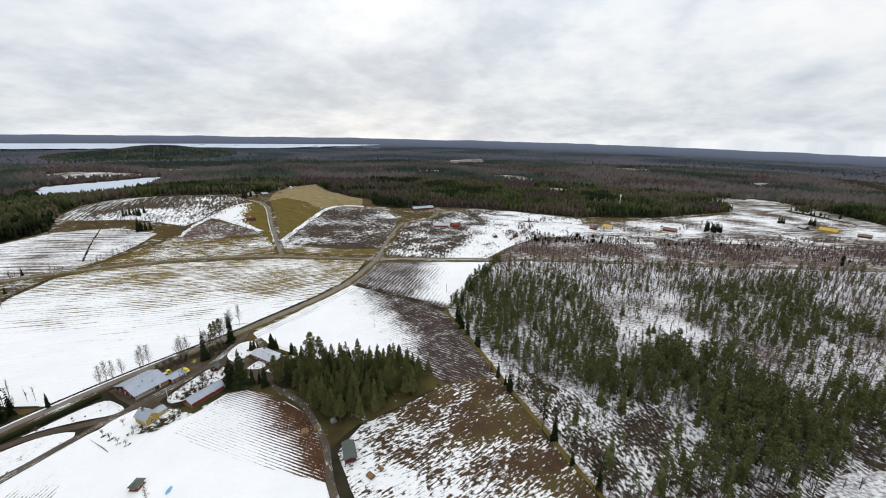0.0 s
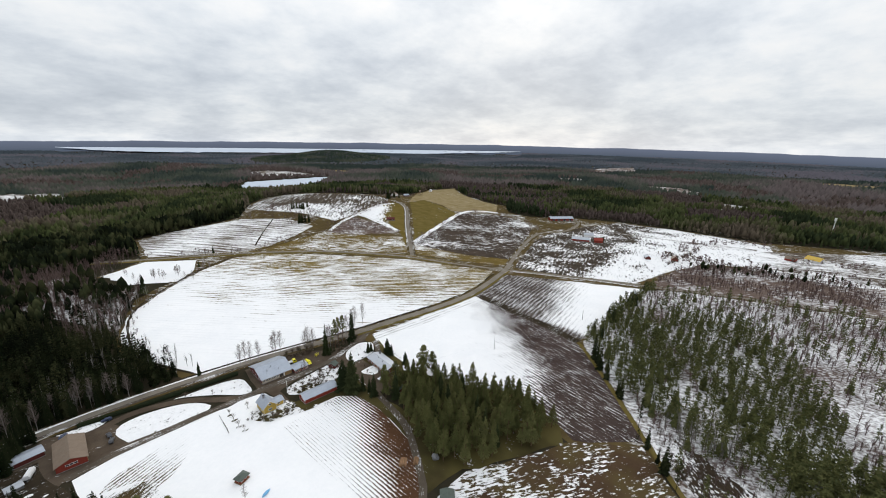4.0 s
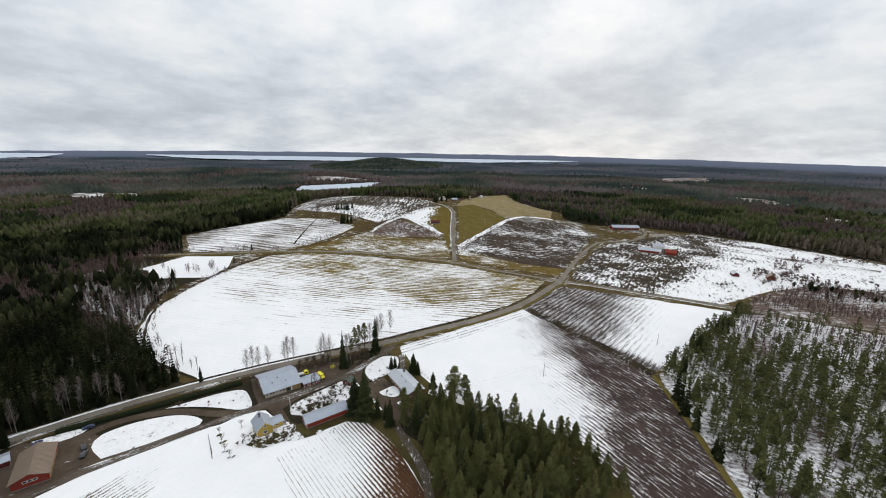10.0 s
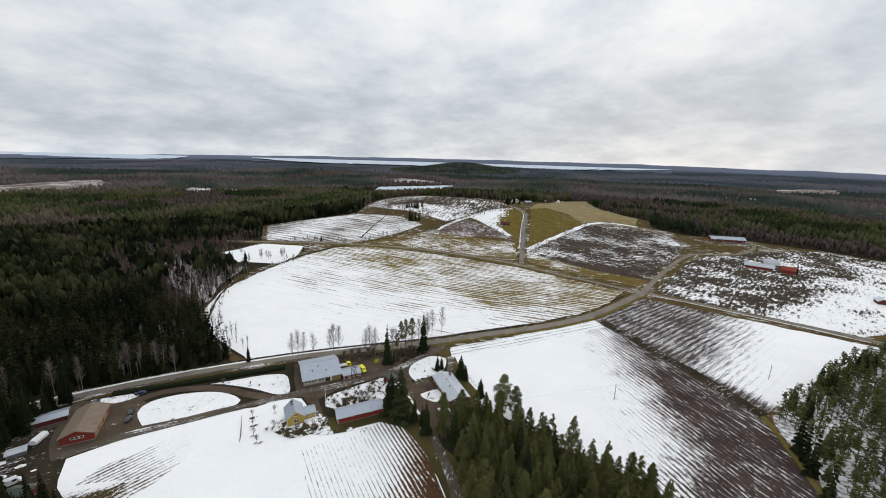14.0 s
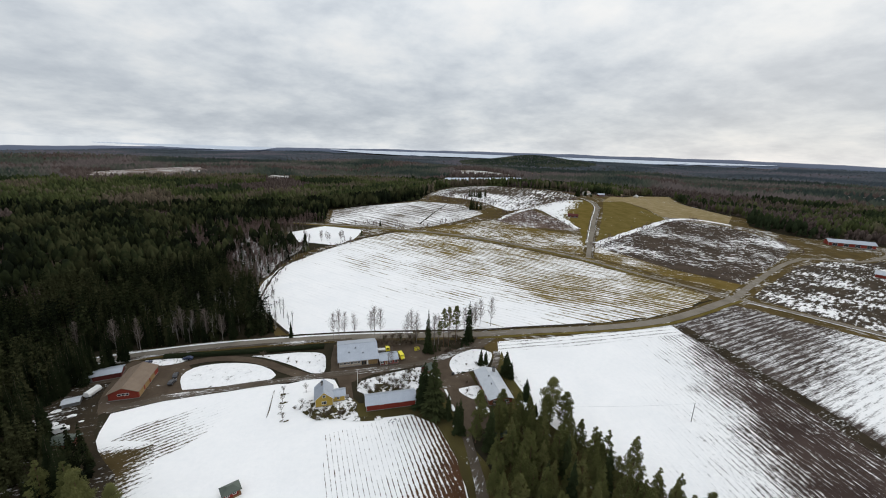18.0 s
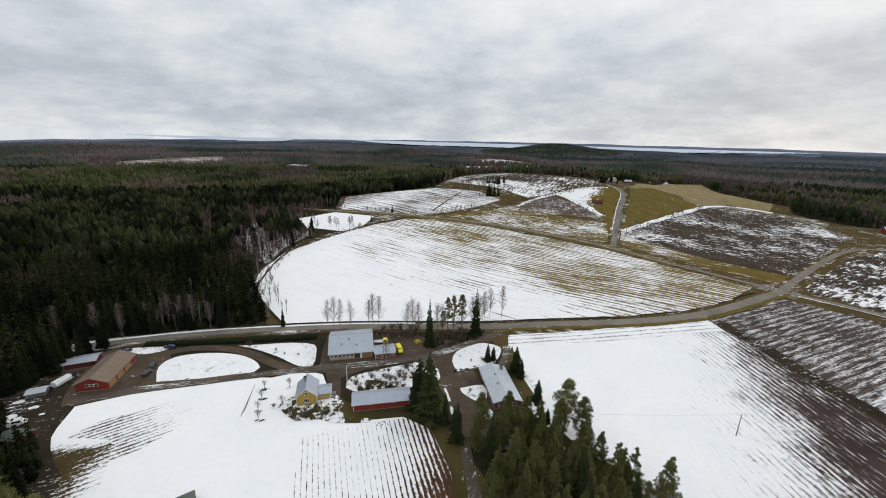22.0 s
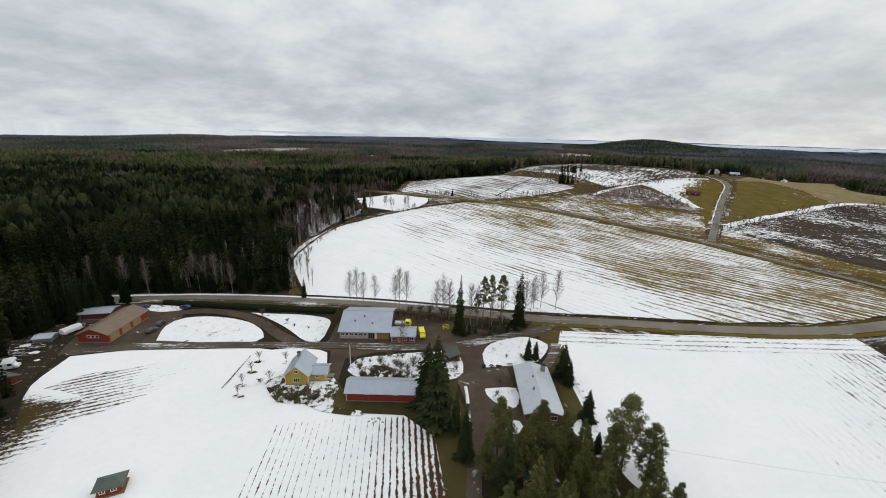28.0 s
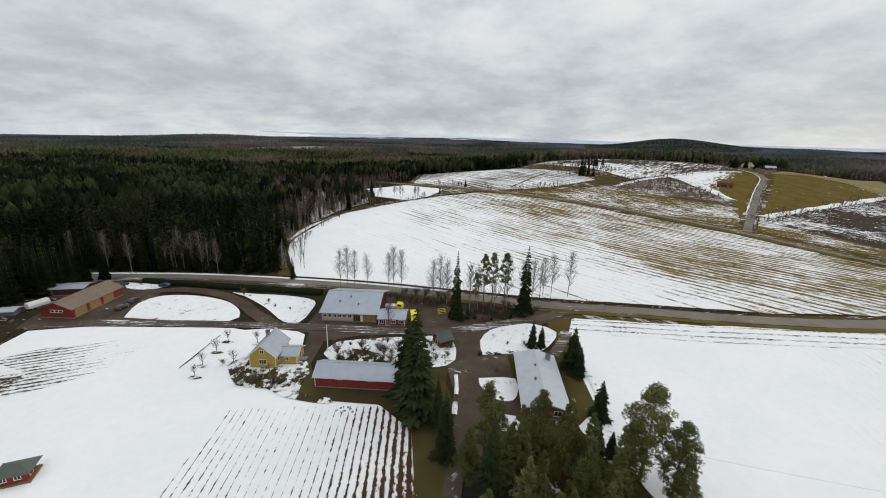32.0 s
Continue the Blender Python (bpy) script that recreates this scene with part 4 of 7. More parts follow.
def pine_crown(h, rad, seed, low=0.42, dense=1.0):
    r = random.Random(seed)
    bm = bmesh.new()
    wood = []
    for i in range(int(84 * dense)):
        u = r.uniform(0, 1) ** 0.8
        z = h * (low + (1 - low) * u)
        shape = math.sin(math.pi * min(1, 0.22 + 0.78 * u)) ** 0.8
        q = rad * max(0.12, shape) * r.uniform(0.35, 1.0)
        a = r.uniform(0, math.tau)
        c = Vector((math.cos(a) * q, math.sin(a) * q, z))
        wood.append((Vector((0, 0, z - q * 0.35)), c))
        clump(bm, c, rad * r.uniform(0.16, 0.36), 90, r, 0.19)
    for a, b in wood:
        tube(bm, a, b, 0.05, 0.02, 3)
    return bm


def cone_pine_crown(h, rad, seed):
    """A young pine: a soft dense cone of upward sprays."""
    r = random.Random(seed)
    bm = bmesh.new()
    for i in range(150):
        u = 1 - r.uniform(0, 1) ** 0.6
        z = h * (0.24 + 0.74 * u)
        q = rad * (1 - u) ** 0.82 * r.uniform(0.4, 1.08)
        a = r.uniform(0, math.tau)
        clump(bm, Vector((math.cos(a) * q, math.sin(a) * q, z)), 0.26 * rad * (1 - 0.72 * u), 60, r, 0.17)
    return bm


def bare_crown(h, rad, seed, low=0.25, twigs=70):
    r = random.Random(seed)
    bm = bmesh.new()
    for i in range(twigs):
        u = r.uniform(0, 1)
        z = h * (low + (0.95 - low) * u)
        a = r.uniform(0, math.tau)
        q = rad * (1.05 - 0.8 * u) * r.uniform(0.5, 1.0)
        base = Vector((0, 0, z))
        end = Vector((math.cos(a) * q, math.sin(a) * q, z + q * r.uniform(0.9, 1.9)))
        tube(bm, base, end, 0.035, 0.01, 3)
        for _ in range(4):
            t = r.uniform(0.35, 0.95)
            b2 = base.lerp(end, t)
            e2 = b2 + Vector((r.gauss(0, 1), r.gauss(0, 1), r.uniform(0.2, 1.6))).normalized() * rad * 0.42 * r.uniform(0.5, 1)
            tube(bm, b2, e2, 0.018, 0.006, 3)
    return bm


def tree_proto(kind, h, rad, seed, crown_bm, crown_mat, bark, r0, label, category):
    root = new(kind)
    part("trunk", trunk_mesh(h * 0.96, r0, (0, 0)), bark, root)
    part("crown", crown_bm, crown_mat, root)
    return tagged(root, label, category)


PROTO = {}


def protos():
    PROTO["spruce"] = [tree_proto("spruce_tree", 20, 3.2, s, spruce_crown(20, 3.0 + 0.3 * (s % 3), s), M["spruce"], M["bark"], 0.24, "dark green spruce with drooping branches", "tree") for s in (1, 2, 3)]
    PROTO["dark_spruce"] = [tree_proto("spruce_tree", 20, 3.2, s, spruce_crown(20, 3.1, s), M["spruce_shaded"], M["bark"], 0.24, "very dark spruce at the forest edge, shade put into its colour", "tree") for s in (4, 5)]
    PROTO["pine"] = [tree_proto("pine_tree", 18, 2.8, s, pine_crown(18, 2.7, s, 0.20 + 0.05 * (s % 3), 1.25), M["pine"], M["pine_bark"], 0.22, "green pine with a ragged crown", "tree") for s in (21, 22, 23, 24)]
    PROTO["cone_pine"] = [tree_proto("pine_tree", 16, 2.6, s, cone_pine_crown(16, 2.6, s), M["pine"], M["pine_bark"], 0.2, "olive green pine with a dense pointed crown", "tree") for s in (71, 72, 73, 74)]
    PROTO["tall_pine"] = [tree_proto("pine_tree", 20, 2.6, s, pine_crown(20, 1.75, s, 0.52, 0.7), M["pine"], M["pine_bark"], 0.2, "tall pine with a bare trunk and high crown", "tree") for s in (31, 32)]
    PROTO["birch"] = [tree_proto("birch_tree", 13, 2.2, s, bare_crown(13, 3.0, s, 0.22, 85), M["twig"], M["birch_bark"], 0.11, "leafless birch with pale bark", "tree") for s in (41, 42, 43)]
    PROTO["apple"] = [tree_proto("apple_tree", 4, 2.2, s, bare_crown(3.6, 2.2, s, 0.3, 30), M["bush"], M["bark"], 0.12, "bare spreading apple tree in the garden", "tree") for s in (51, 52)]
    PROTO["shrub"] = [tree_proto("shrub", 1.6, 1.2, s, bare_crown(1.5, 1.3, s, 0.05, 40), M["bush"], M["bark"], 0.04, "bare brown garden shrub", "shrub") for s in (61, 62)]


protos()
USED = {k: [0] * len(v) for k, v in PROTO.items()}
pick = random.Random(5)


def plant(kind, x, y, h, group, wide=1.0, sink=0.0):
    """Stands a tree of that kind at a place, h metres high."""
    full = {"spruce": 20, "dark_spruce": 20, "pine": 18, "cone_pine": 16, "tall_pine": 20, "birch": 13, "apple": 4, "shrub": 1.6}[kind]
    i = pick.randrange(len(PROTO[kind]))
    s = h / full
    m = pose(x, y, height(x, y) + 0.1 - sink, 0, 0, pick.uniform(0, 360)) @ Matrix.Diagonal((s * wide, s * wide, s, 1))
    proto = PROTO[kind][i]
    if not USED[kind][i]:
        proto.matrix_basis = m
        ob = proto
    else:
        ob = copy_thing(proto, m)
        ob.matrix_basis = m
    USED[kind][i] += 1
    ob["group"] = group
    return ob


# by the road and round the houses
for kind, x, y, h, wd in (("spruce", 6, 120.5, 24, 0.8), ("tall_pine", 15.5, 124, 22, 1.05), ("tall_pine", 18.5, 124.5, 22.5, 1.0), ("tall_pine", 12.5, 122.5, 16, 0.8), ("tall_pine", 23, 126, 22, 1.15), ("spruce", 30, 125, 25, 0.78), ("spruce", -62, 155, 10, 0.9)):
    plant(kind, x, y, h, "trees by the road", wd)
for x, y, h in ((-18, 135.5, 2.6), (-15.5, 134.5, 3), (-13, 134, 2.5), (-10.5, 133, 3), (-8, 132.5, 2.2), (-5.5, 132, 3), (-3, 131.5, 2.8), (-0.5, 130.5, 3.4), (-13, 140, 2.4), (-9, 139.5, 2.8), (-5, 139, 3), (0, 137, 3), (3, 135, 3.2)):
    plant("shrub", x, y, h, "roadside shrubs", 1.5)
for x, y, h in ((7.5, 119, 7), (10, 121, 5), (4.5, 121.5, 5), (12.5, 121, 4), (18, 120.5, 3.5), (25, 121.5, 4), (31, 124, 4), (-14, 138, 3.6), (-5, 135.5, 4.2), (1, 132.5, 4)):
    plant("spruce", x, y, h, "young roadside spruces", 1.3)
for x, y, h in ((34, 131, 14), (41, 142, 12), (44.5, 143, 13), (50.5, 141, 14), (39, 139, 11), (-37, 147.5, 13), (-40, 148, 12), (-34, 147, 12), (-29, 147, 11), (-18, 145, 14), (-15, 144.5, 13), (-20, 145, 12), (-2, 134, 13), (0.5, 135, 14), (3, 133, 13), (11, 126, 14), (14, 128, 13), (24.5, 129, 15), (31, 134, 13), (20, 128, 12), (-15, 110, 9)):
    plant("birch", x, y, h * 1.3, "roadside birches", 1.05)
plant("spruce", -4.3, 73.5, 26, "farm trees", 1.55)
plant("spruce", -6.5, 79.5, 20, "farm trees", 1.6)
plant("spruce", 0.5, 70, 12, "farm trees", 1.0)
plant("spruce", 2.5, 66, 10, "farm trees", 1.0)
plant("spruce", 28, 102.5, 9, "farm trees", 1.4)
plant("spruce", 30.8, 103, 7, "farm trees", 1.5)
plant("spruce", 36.2, 91.5, 12.5, "farm trees", 1.8)
plant("spruce", 37, 88, 9, "farm trees", 1.5)
for x, y, h, k, wd in ((9.5, 60.5, 17, "pine", 1.15), (13, 66, 11, "cone_pine", 1.3), (21, 64.5, 13, "pine", 1.3), (38, 57, 19.5, "pine", 1.45), (41.5, 53, 15.5, "pine", 1.35), (40, 48.5, 13, "cone_pine", 1.4), (30, 58.5, 11, "spruce", 1.3), (17.5, 57, 14, "cone_pine", 1.3), (36.5, 73, 9.5, "spruce", 1.7), (13, 55, 14, "cone_pine", 1.3), (6, 55, 13, "cone_pine", 1.3), (25, 57, 12, "cone_pine", 1.3), (33, 54, 10, "spruce", 1.5), (34.5, 62, 6, "spruce", 1.8), (2, 61, 15, "spruce", 1.1)):
    plant(k, x, y, h, "farm trees", wd)
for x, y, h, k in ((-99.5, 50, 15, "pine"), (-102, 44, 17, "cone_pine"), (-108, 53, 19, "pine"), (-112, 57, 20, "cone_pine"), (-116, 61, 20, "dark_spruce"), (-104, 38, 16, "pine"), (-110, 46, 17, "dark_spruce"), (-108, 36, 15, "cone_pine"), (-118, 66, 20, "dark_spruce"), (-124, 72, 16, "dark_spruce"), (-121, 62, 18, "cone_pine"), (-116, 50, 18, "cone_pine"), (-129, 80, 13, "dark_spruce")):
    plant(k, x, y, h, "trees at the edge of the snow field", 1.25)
for x, y in ((418, 12), (430, 10), (443, 11), (456, 12), (466, 20), (470, 28), (478, 6), (488, 2), (462, 6)):
    plant("shrub", x, y, 4.2, "shrubs round the distant garden", 1.6)
plant("birch", -76.2, 42.5, 9, "trees at the edge of the snow field", 0.9)
for x, y in ((-62, 103), (-62, 97), (-62, 90.3), (-61, 85.3), (-54.2, 91.3), (-53, 102.3)):
    plant("apple", x, y, pick.uniform(3.0, 4.0), "orchard trees")
for x, y, h in ((-51, 87, 1.6), (-46, 86, 1.5), (-38, 84, 1.4), (-43, 85, 1.2), (-34, 86, 1.3), (-28, 97, 2.4), (-24, 95, 2.2), (-20, 96, 2.6), (-15, 97, 3), (-11, 99, 3), (-6, 98, 2.4), (-22, 100, 2.2), (-27, 94, 1.8), (-17, 94, 2), (14, 84, 1.4), (16, 90, 1.2), (26, 104, 1.2), (21, 104, 1.1), (-62, 131, 1.2), (-70, 131, 1.0), (-58, 127, 0.9), (-52, 125, 0.9), (40, 65, 3), (43, 58, 3), (-57, 91, 1.3), (-47, 83, 1.5), (-45, 83.2, 1.7), (-40, 82, 1.3), (-44, 84.5, 1.5), (-66, 138, 0.7), (-64.7, 137.9, 0.7), (-63.4, 137.8, 0.7), (-62.1, 137.7, 0.7), (-60.8, 137.5, 0.7), (-59.5, 137.4, 0.7), (-58, 137.2, 0.7), (-56.8, 137, 0.7), (-74, 137, 2.2)):
    plant("shrub", x, y, h, "garden shrubs", 1.2)


def inside(px, py, poly):
    """Which of the points lie in the outline."""
    res = np.zeros(len(px), bool)
    n = len(poly)
    for i in range(n):
        (x0, y0), (x1, y1) = poly[i], poly[(i + 1) % n]
        if y0 == y1:
            continue
        hit = ((y0 > py) != (y1 > py)) & (px < (x1 - x0) * (py - y0) / (y1 - y0) + x0)
        res ^= hit
    return res


def scatter(lo, hi, gap, seed):
    """Places on a jittered grid."""
    r = np.random.default_rng(seed)
    gx, gy = np.meshgrid(np.arange(lo[0], hi[0], gap), np.arange(lo[1], hi[1], gap))
    x, y = gx.ravel(), gy.ravel()
    return x + r.uniform(-0.5, 0.5, x.size) * gap, y + r.uniform(-0.5, 0.5, y.size) * gap


# the grove beside the cottage
GROVE = [(10, 55), (18, 60), (33, 52), (37, 46), (48, 24), (60, 0), (52, -28), (40, -31), (22, -20), (1, -12), (-7, 0), (-6, 14), (2, 35)]
gx, gy = scatter((-10, -40), (70, 70), 5.2, 3)
keep = inside(gx, gy, GROVE)
for x, y in zip(gx[keep], gy[keep]):
    plant("cone_pine" if pick.random() < 0.8 else "pine" if pick.random() < 0.6 else "spruce", x, y, pick.uniform(13, 19.5), "grove of pines", pick.uniform(0.9, 1.15))


def far_tree_templates(r, count, tiers, sides, slim):
    """Ragged cones: a spruce as it looks from far off."""
    res = []
    for _ in range(count):
        v, f = [], []
        for t in range(tiers):
            z0, z1 = 0.10 + 0.8 * t / tiers, 0.10 + 0.9 * (t + 1.25) / tiers
            rad = slim * (1 - 0.75 * t / tiers)
            b = len(v)
            for k in range(sides):
                a = k * math.tau / sides + r.uniform(-0.3, 0.3)
                q = rad * r.uniform(0.6, 1.2)
                v.append((math.cos(a) * q, math.sin(a) * q, z0 + r.uniform(-0.05, 0.05)))
            v.append((r.uniform(-0.02, 0.02), r.uniform(-0.02, 0.02), min(z1, 1.0)))
            for k in range(sides):
                f.append((b + k, b + (k + 1) % sides, b + sides))
        res.append((np.array(v), np.array(f)))
    return res


def dome_templates(r, count, width):
    """Ragged rounded crowns: pines and broad spruces as they look from far off."""
    res = []
    for _ in range(count):
        v, f = [], []
        rings = [(0.30, 0.55), (0.52, 1.0), (0.74, 0.8), (0.90, 0.42)]
        for z, q in rings:
            for k in range(6):
                a = k * math.tau / 6 + r.uniform(-0.35, 0.35)
                d = width * q * r.uniform(0.6, 1.25)
                v.append((math.cos(a) * d, math.sin(a) * d, z + r.uniform(-0.07, 0.07)))
        v.append((r.uniform(-0.03, 0.03), r.uniform(-0.03, 0.03), 1.0))
        for t in range(3):
            for k in range(6):
                a, b = t * 6 + k, t * 6 + (k + 1) % 6
                f += [(a, b, b + 6), (a, b + 6, a + 6)]
        for k in range(6):
            f.append((18 + k, 18 + (k + 1) % 6, 24))
        res.append((np.array(v), np.array(f)))
    return res


def round_templates(r, count, blades, width, low):
    """Open heaps of small faces: young pines, or bare birch crowns."""
    res = []
    for _ in range(count):
        v, f = [], []
        for k in range(blades):
            u = low + (1 - low) * r.uniform(0, 1)
            q = width * (1.1 - u) ** 0.6 * r.uniform(0.2, 1)
            a = r.uniform(0, math.tau)
            c = np.array([math.cos(a) * q, math.sin(a) * q, u])
            b = len(v)
            for _k in range(3):
                v.append(c + r.normal(0, 1, 3) * np.array([width * 0.42, width * 0.42, 0.11]))
            f.append((b, b + 1, b + 2))
        res.append((np.array(v), np.array(f)))
    return res


def stick_templates(r, count, sticks, width):
    res = []
    for _ in range(count):
        v, f = [], []
        for k in range(sticks):
            a = r.uniform(0, math.tau)
            q = width * r.uniform(0.2, 1)
            z0 = r.uniform(0.1, 0.55) if k else 0.0
            tip = np.array([math.cos(a) * q, math.sin(a) * q, min(1.0, z0 + r.uniform(0.3, 0.55))]) if k else np.array([0, 0, 0.98])
            s = np.array([-math.sin(a), math.cos(a), 0]) * (0.012 if k else 0.016)
            b = len(v)
            base = np.array([0, 0, z0])
            v += [base - s, base + s, tip]
            f.append((b, b + 1, b + 2))
            mid = base * 0.4 + tip * 0.6
            v += [mid - s, mid + s * 1.5, mid + r.normal(0, 1, 3) * np.array([width * 0.5, width * 0.5, 0.1]) + np.array([0, 0, 0.12])]
            f.append((b + 3, b + 4, b + 5))
        res.append((np.array(v), np.array(f)))
    return res


def wood(name, temps, x, y, h, wide, mat, label, category="trees", sink=0.0):
    """One mesh of many far trees, each a turned and scaled template."""
    r = np.random.default_rng(len(x))
    z = land(x, y) - sink
    kind = r.integers(0, len(temps), len(x))
    turn = r.uniform(0, math.tau, len(x))
    vs, fs, base = [], [], 0
    for k, (tv, tf) in enumerate(temps):
        m = kind == k
        c, s = np.cos(turn[m])[:, None], np.sin(turn[m])[:, None]
        w2, hh = (wide[m] * h[m])[:, None], h[m][:, None]
        px = (tv[:, 0] * c - tv[:, 1] * s) * w2 + x[m][:, None]
        py = (tv[:, 0] * s + tv[:, 1] * c) * w2 + y[m][:, None]
        pz = tv[:, 2] * hh + z[m][:, None]
        vs.append(np.stack([px, py, pz], -1).reshape(-1, 3))
        fs.append((tf[None] + (np.arange(m.sum()) * len(tv))[:, None, None] + base).reshape(-1, 3))
        base += m.sum() * len(tv)
    ob = sheet(name, np.concatenate(vs), np.concatenate(fs), mat)
    return tagged(ob, label, category, kind="stuff")


OPEN = ["big", "right", "triangle", "back", "margin", "mottled", "far_right", "hill_left", "west", "hill", "hill_gold", "gold", "gold_pale", "small", "clearing", "pines", "scrub"]
FARM = [(-150, 100), (-150, 158), (50, 150), (70, 120), (60, 20), (60, -40), (-10, -150), (-140, -140), (-150, 30)]


def near_line(x, y, line, gap):
    res = np.zeros(len(x), bool)
    for (x0, y0), (x1, y1) in zip(line, line[1:]):
        dx, dy = x1 - x0, y1 - y0
        u = np.clip(((x - x0) * dx + (y - y0) * dy) / (dx * dx + dy * dy), 0, 1)
        res |= np.hypot(x - x0 - u * dx, y - y0 - u * dy) < gap
    return res


def wild(x, y):
    """Places that are woodland: not a field, road, farm or water, and within sight."""
    ok = ~inside(x, y, FARM) & ~inside(x, y, OPEN_LAND)
    for k in OPEN:
        ok &= ~inside(x, y, FIELD[k])
    for k in ("main", "north", "south", "barn", "hill"):
        ok &= ~near_line(x, y, ROAD[k], 8)
    ok &= ~inside(x, y, [(305, 1090), (350, 1280), (415, 1385), (490, 1375), (690, 1365), (745, 1330), (662, 1240), (560, 1150), (450, 1095), (370, 1080)])
    ok &= ~inside(x, y, [(240, 145), (340, -20), (300, -4), (140, -6), (120, -20), (60, 0), (40, 40), (36, 100), (50, 135), (160, 122)])
    for _, shape in CLEARINGS:
        ok &= ~inside(x, y, shape)
    ok &= ~inside(x, y, [(-95, 420), (-40, 452), (15, 405), (2, 352), (-40, 322), (-78, 345)])
    r = np.hypot(x, y)
    a0 = np.degrees(np.arctan2(x, y))
    ok &= r < shore(a0) - 25
    az = np.degrees(np.arctan2(x + 140, y + 120))
    return ok & (az > -62) & (az < 122)


def patchy(x, y, scale, seed):
    s = 1.0 / scale
    return np.array([noise.noise((a * s, b * s, seed)) for a, b in zip(x, y)])


tr = np.random.default_rng(11)
SPIKE = far_tree_templates(tr, 4, 3, 6, 0.17) + dome_templates(tr, 5, 0.19)
SPIKE_FAR = far_tree_templates(tr, 5, 1, 5, 0.30)
HEAP = round_templates(tr, 5, 26, 0.24, 0.15)
STICK = stick_templates(tr, 6, 12, 0.2)


def lite(bm, h):
    """A tree mesh as arrays, one metre high."""
    bmesh.ops.triangulate(bm, faces=bm.faces[:])
    bm.verts.index_update()
    v = np.array([q.co[:] for q in bm.verts]) / h
    f = np.array([[q.index for q in p.verts] for p in bm.faces])
    bm.free()
    return v, f


def lite_spruce(seed):
    r = random.Random(seed)
    bm = bmesh.new()
    for i in range(10):
        u = i / 10
        z = 1.2 + 17.6 * u
        reach = 2.5 * (1 - u) ** 0.8 + 0.25
        n = 7 if u < 0.6 else 5
        off = r.uniform(0, 6)
        for k in range(n):
            a = off + k * math.tau / n + r.uniform(-0.3, 0.3)
            q = reach * r.uniform(0.65, 1.15)
            blade(bm, (0, 0, z + 0.9), (math.cos(a) * q, math.sin(a) * q, z - 0.35 * q), 0.28 * q + 0.25, 0.2)
    blade(bm, (0, 0, 18), (0.05, 0, 20), 0.2, 0)
    tube(bm, (0, 0, -0.5), (0, 0, 14), 0.2, 0.08, 3)
    return lite(bm, 20)


def lite_pine(seed, low=0.36):
    r = random.Random(seed)
    bm = bmesh.new()
    for i in range(13):
        u = i / 12
        q = 2.1 * math.sin(math.pi * min(1, 0.25 + 0.75 * u)) ** 0.8 * r.uniform(0.3, 0.9)
        a = r.uniform(0, math.tau)
        clump(bm, Vector((math.cos(a) * q, math.sin(a) * q, 20 * (low + (0.96 - low) * u))), 1.0, 9, r, 0.75)
    tube(bm, (0, 0, -0.5), (0, 0, 17), 0.22, 0.07, 3)
    return lite(bm, 20)


def lite_cone(seed):
    """A slim young pine with its crown almost to the ground."""
    r = random.Random(seed)
    bm = bmesh.new()
    for i in range(17):
        u = i / 16
        q = 1.9 * (1 - u) ** 0.75 * r.uniform(0.3, 1.0)
        a = r.uniform(0, math.tau)
        clump(bm, Vector((math.cos(a) * q, math.sin(a) * q, 20 * (0.14 + 0.82 * u))), 1.25 * (1 - 0.6 * u), 8, r, 0.8)
    tube(bm, (0, 0, -0.5), (0, 0, 17), 0.2, 0.06, 3)
    return lite(bm, 20)


NEAR = [lite_spruce(s) for s in range(5)] + [lite_pine(s) for s in range(3)]
PINES = [lite_cone(s) for s in range(10, 15)] + [lite_pine(s) for s in range(15, 18)] + [lite_spruce(30)]
TALL = [lite_pine(s, 0.5) for s in range(40, 46)] + [lite_spruce(31)]

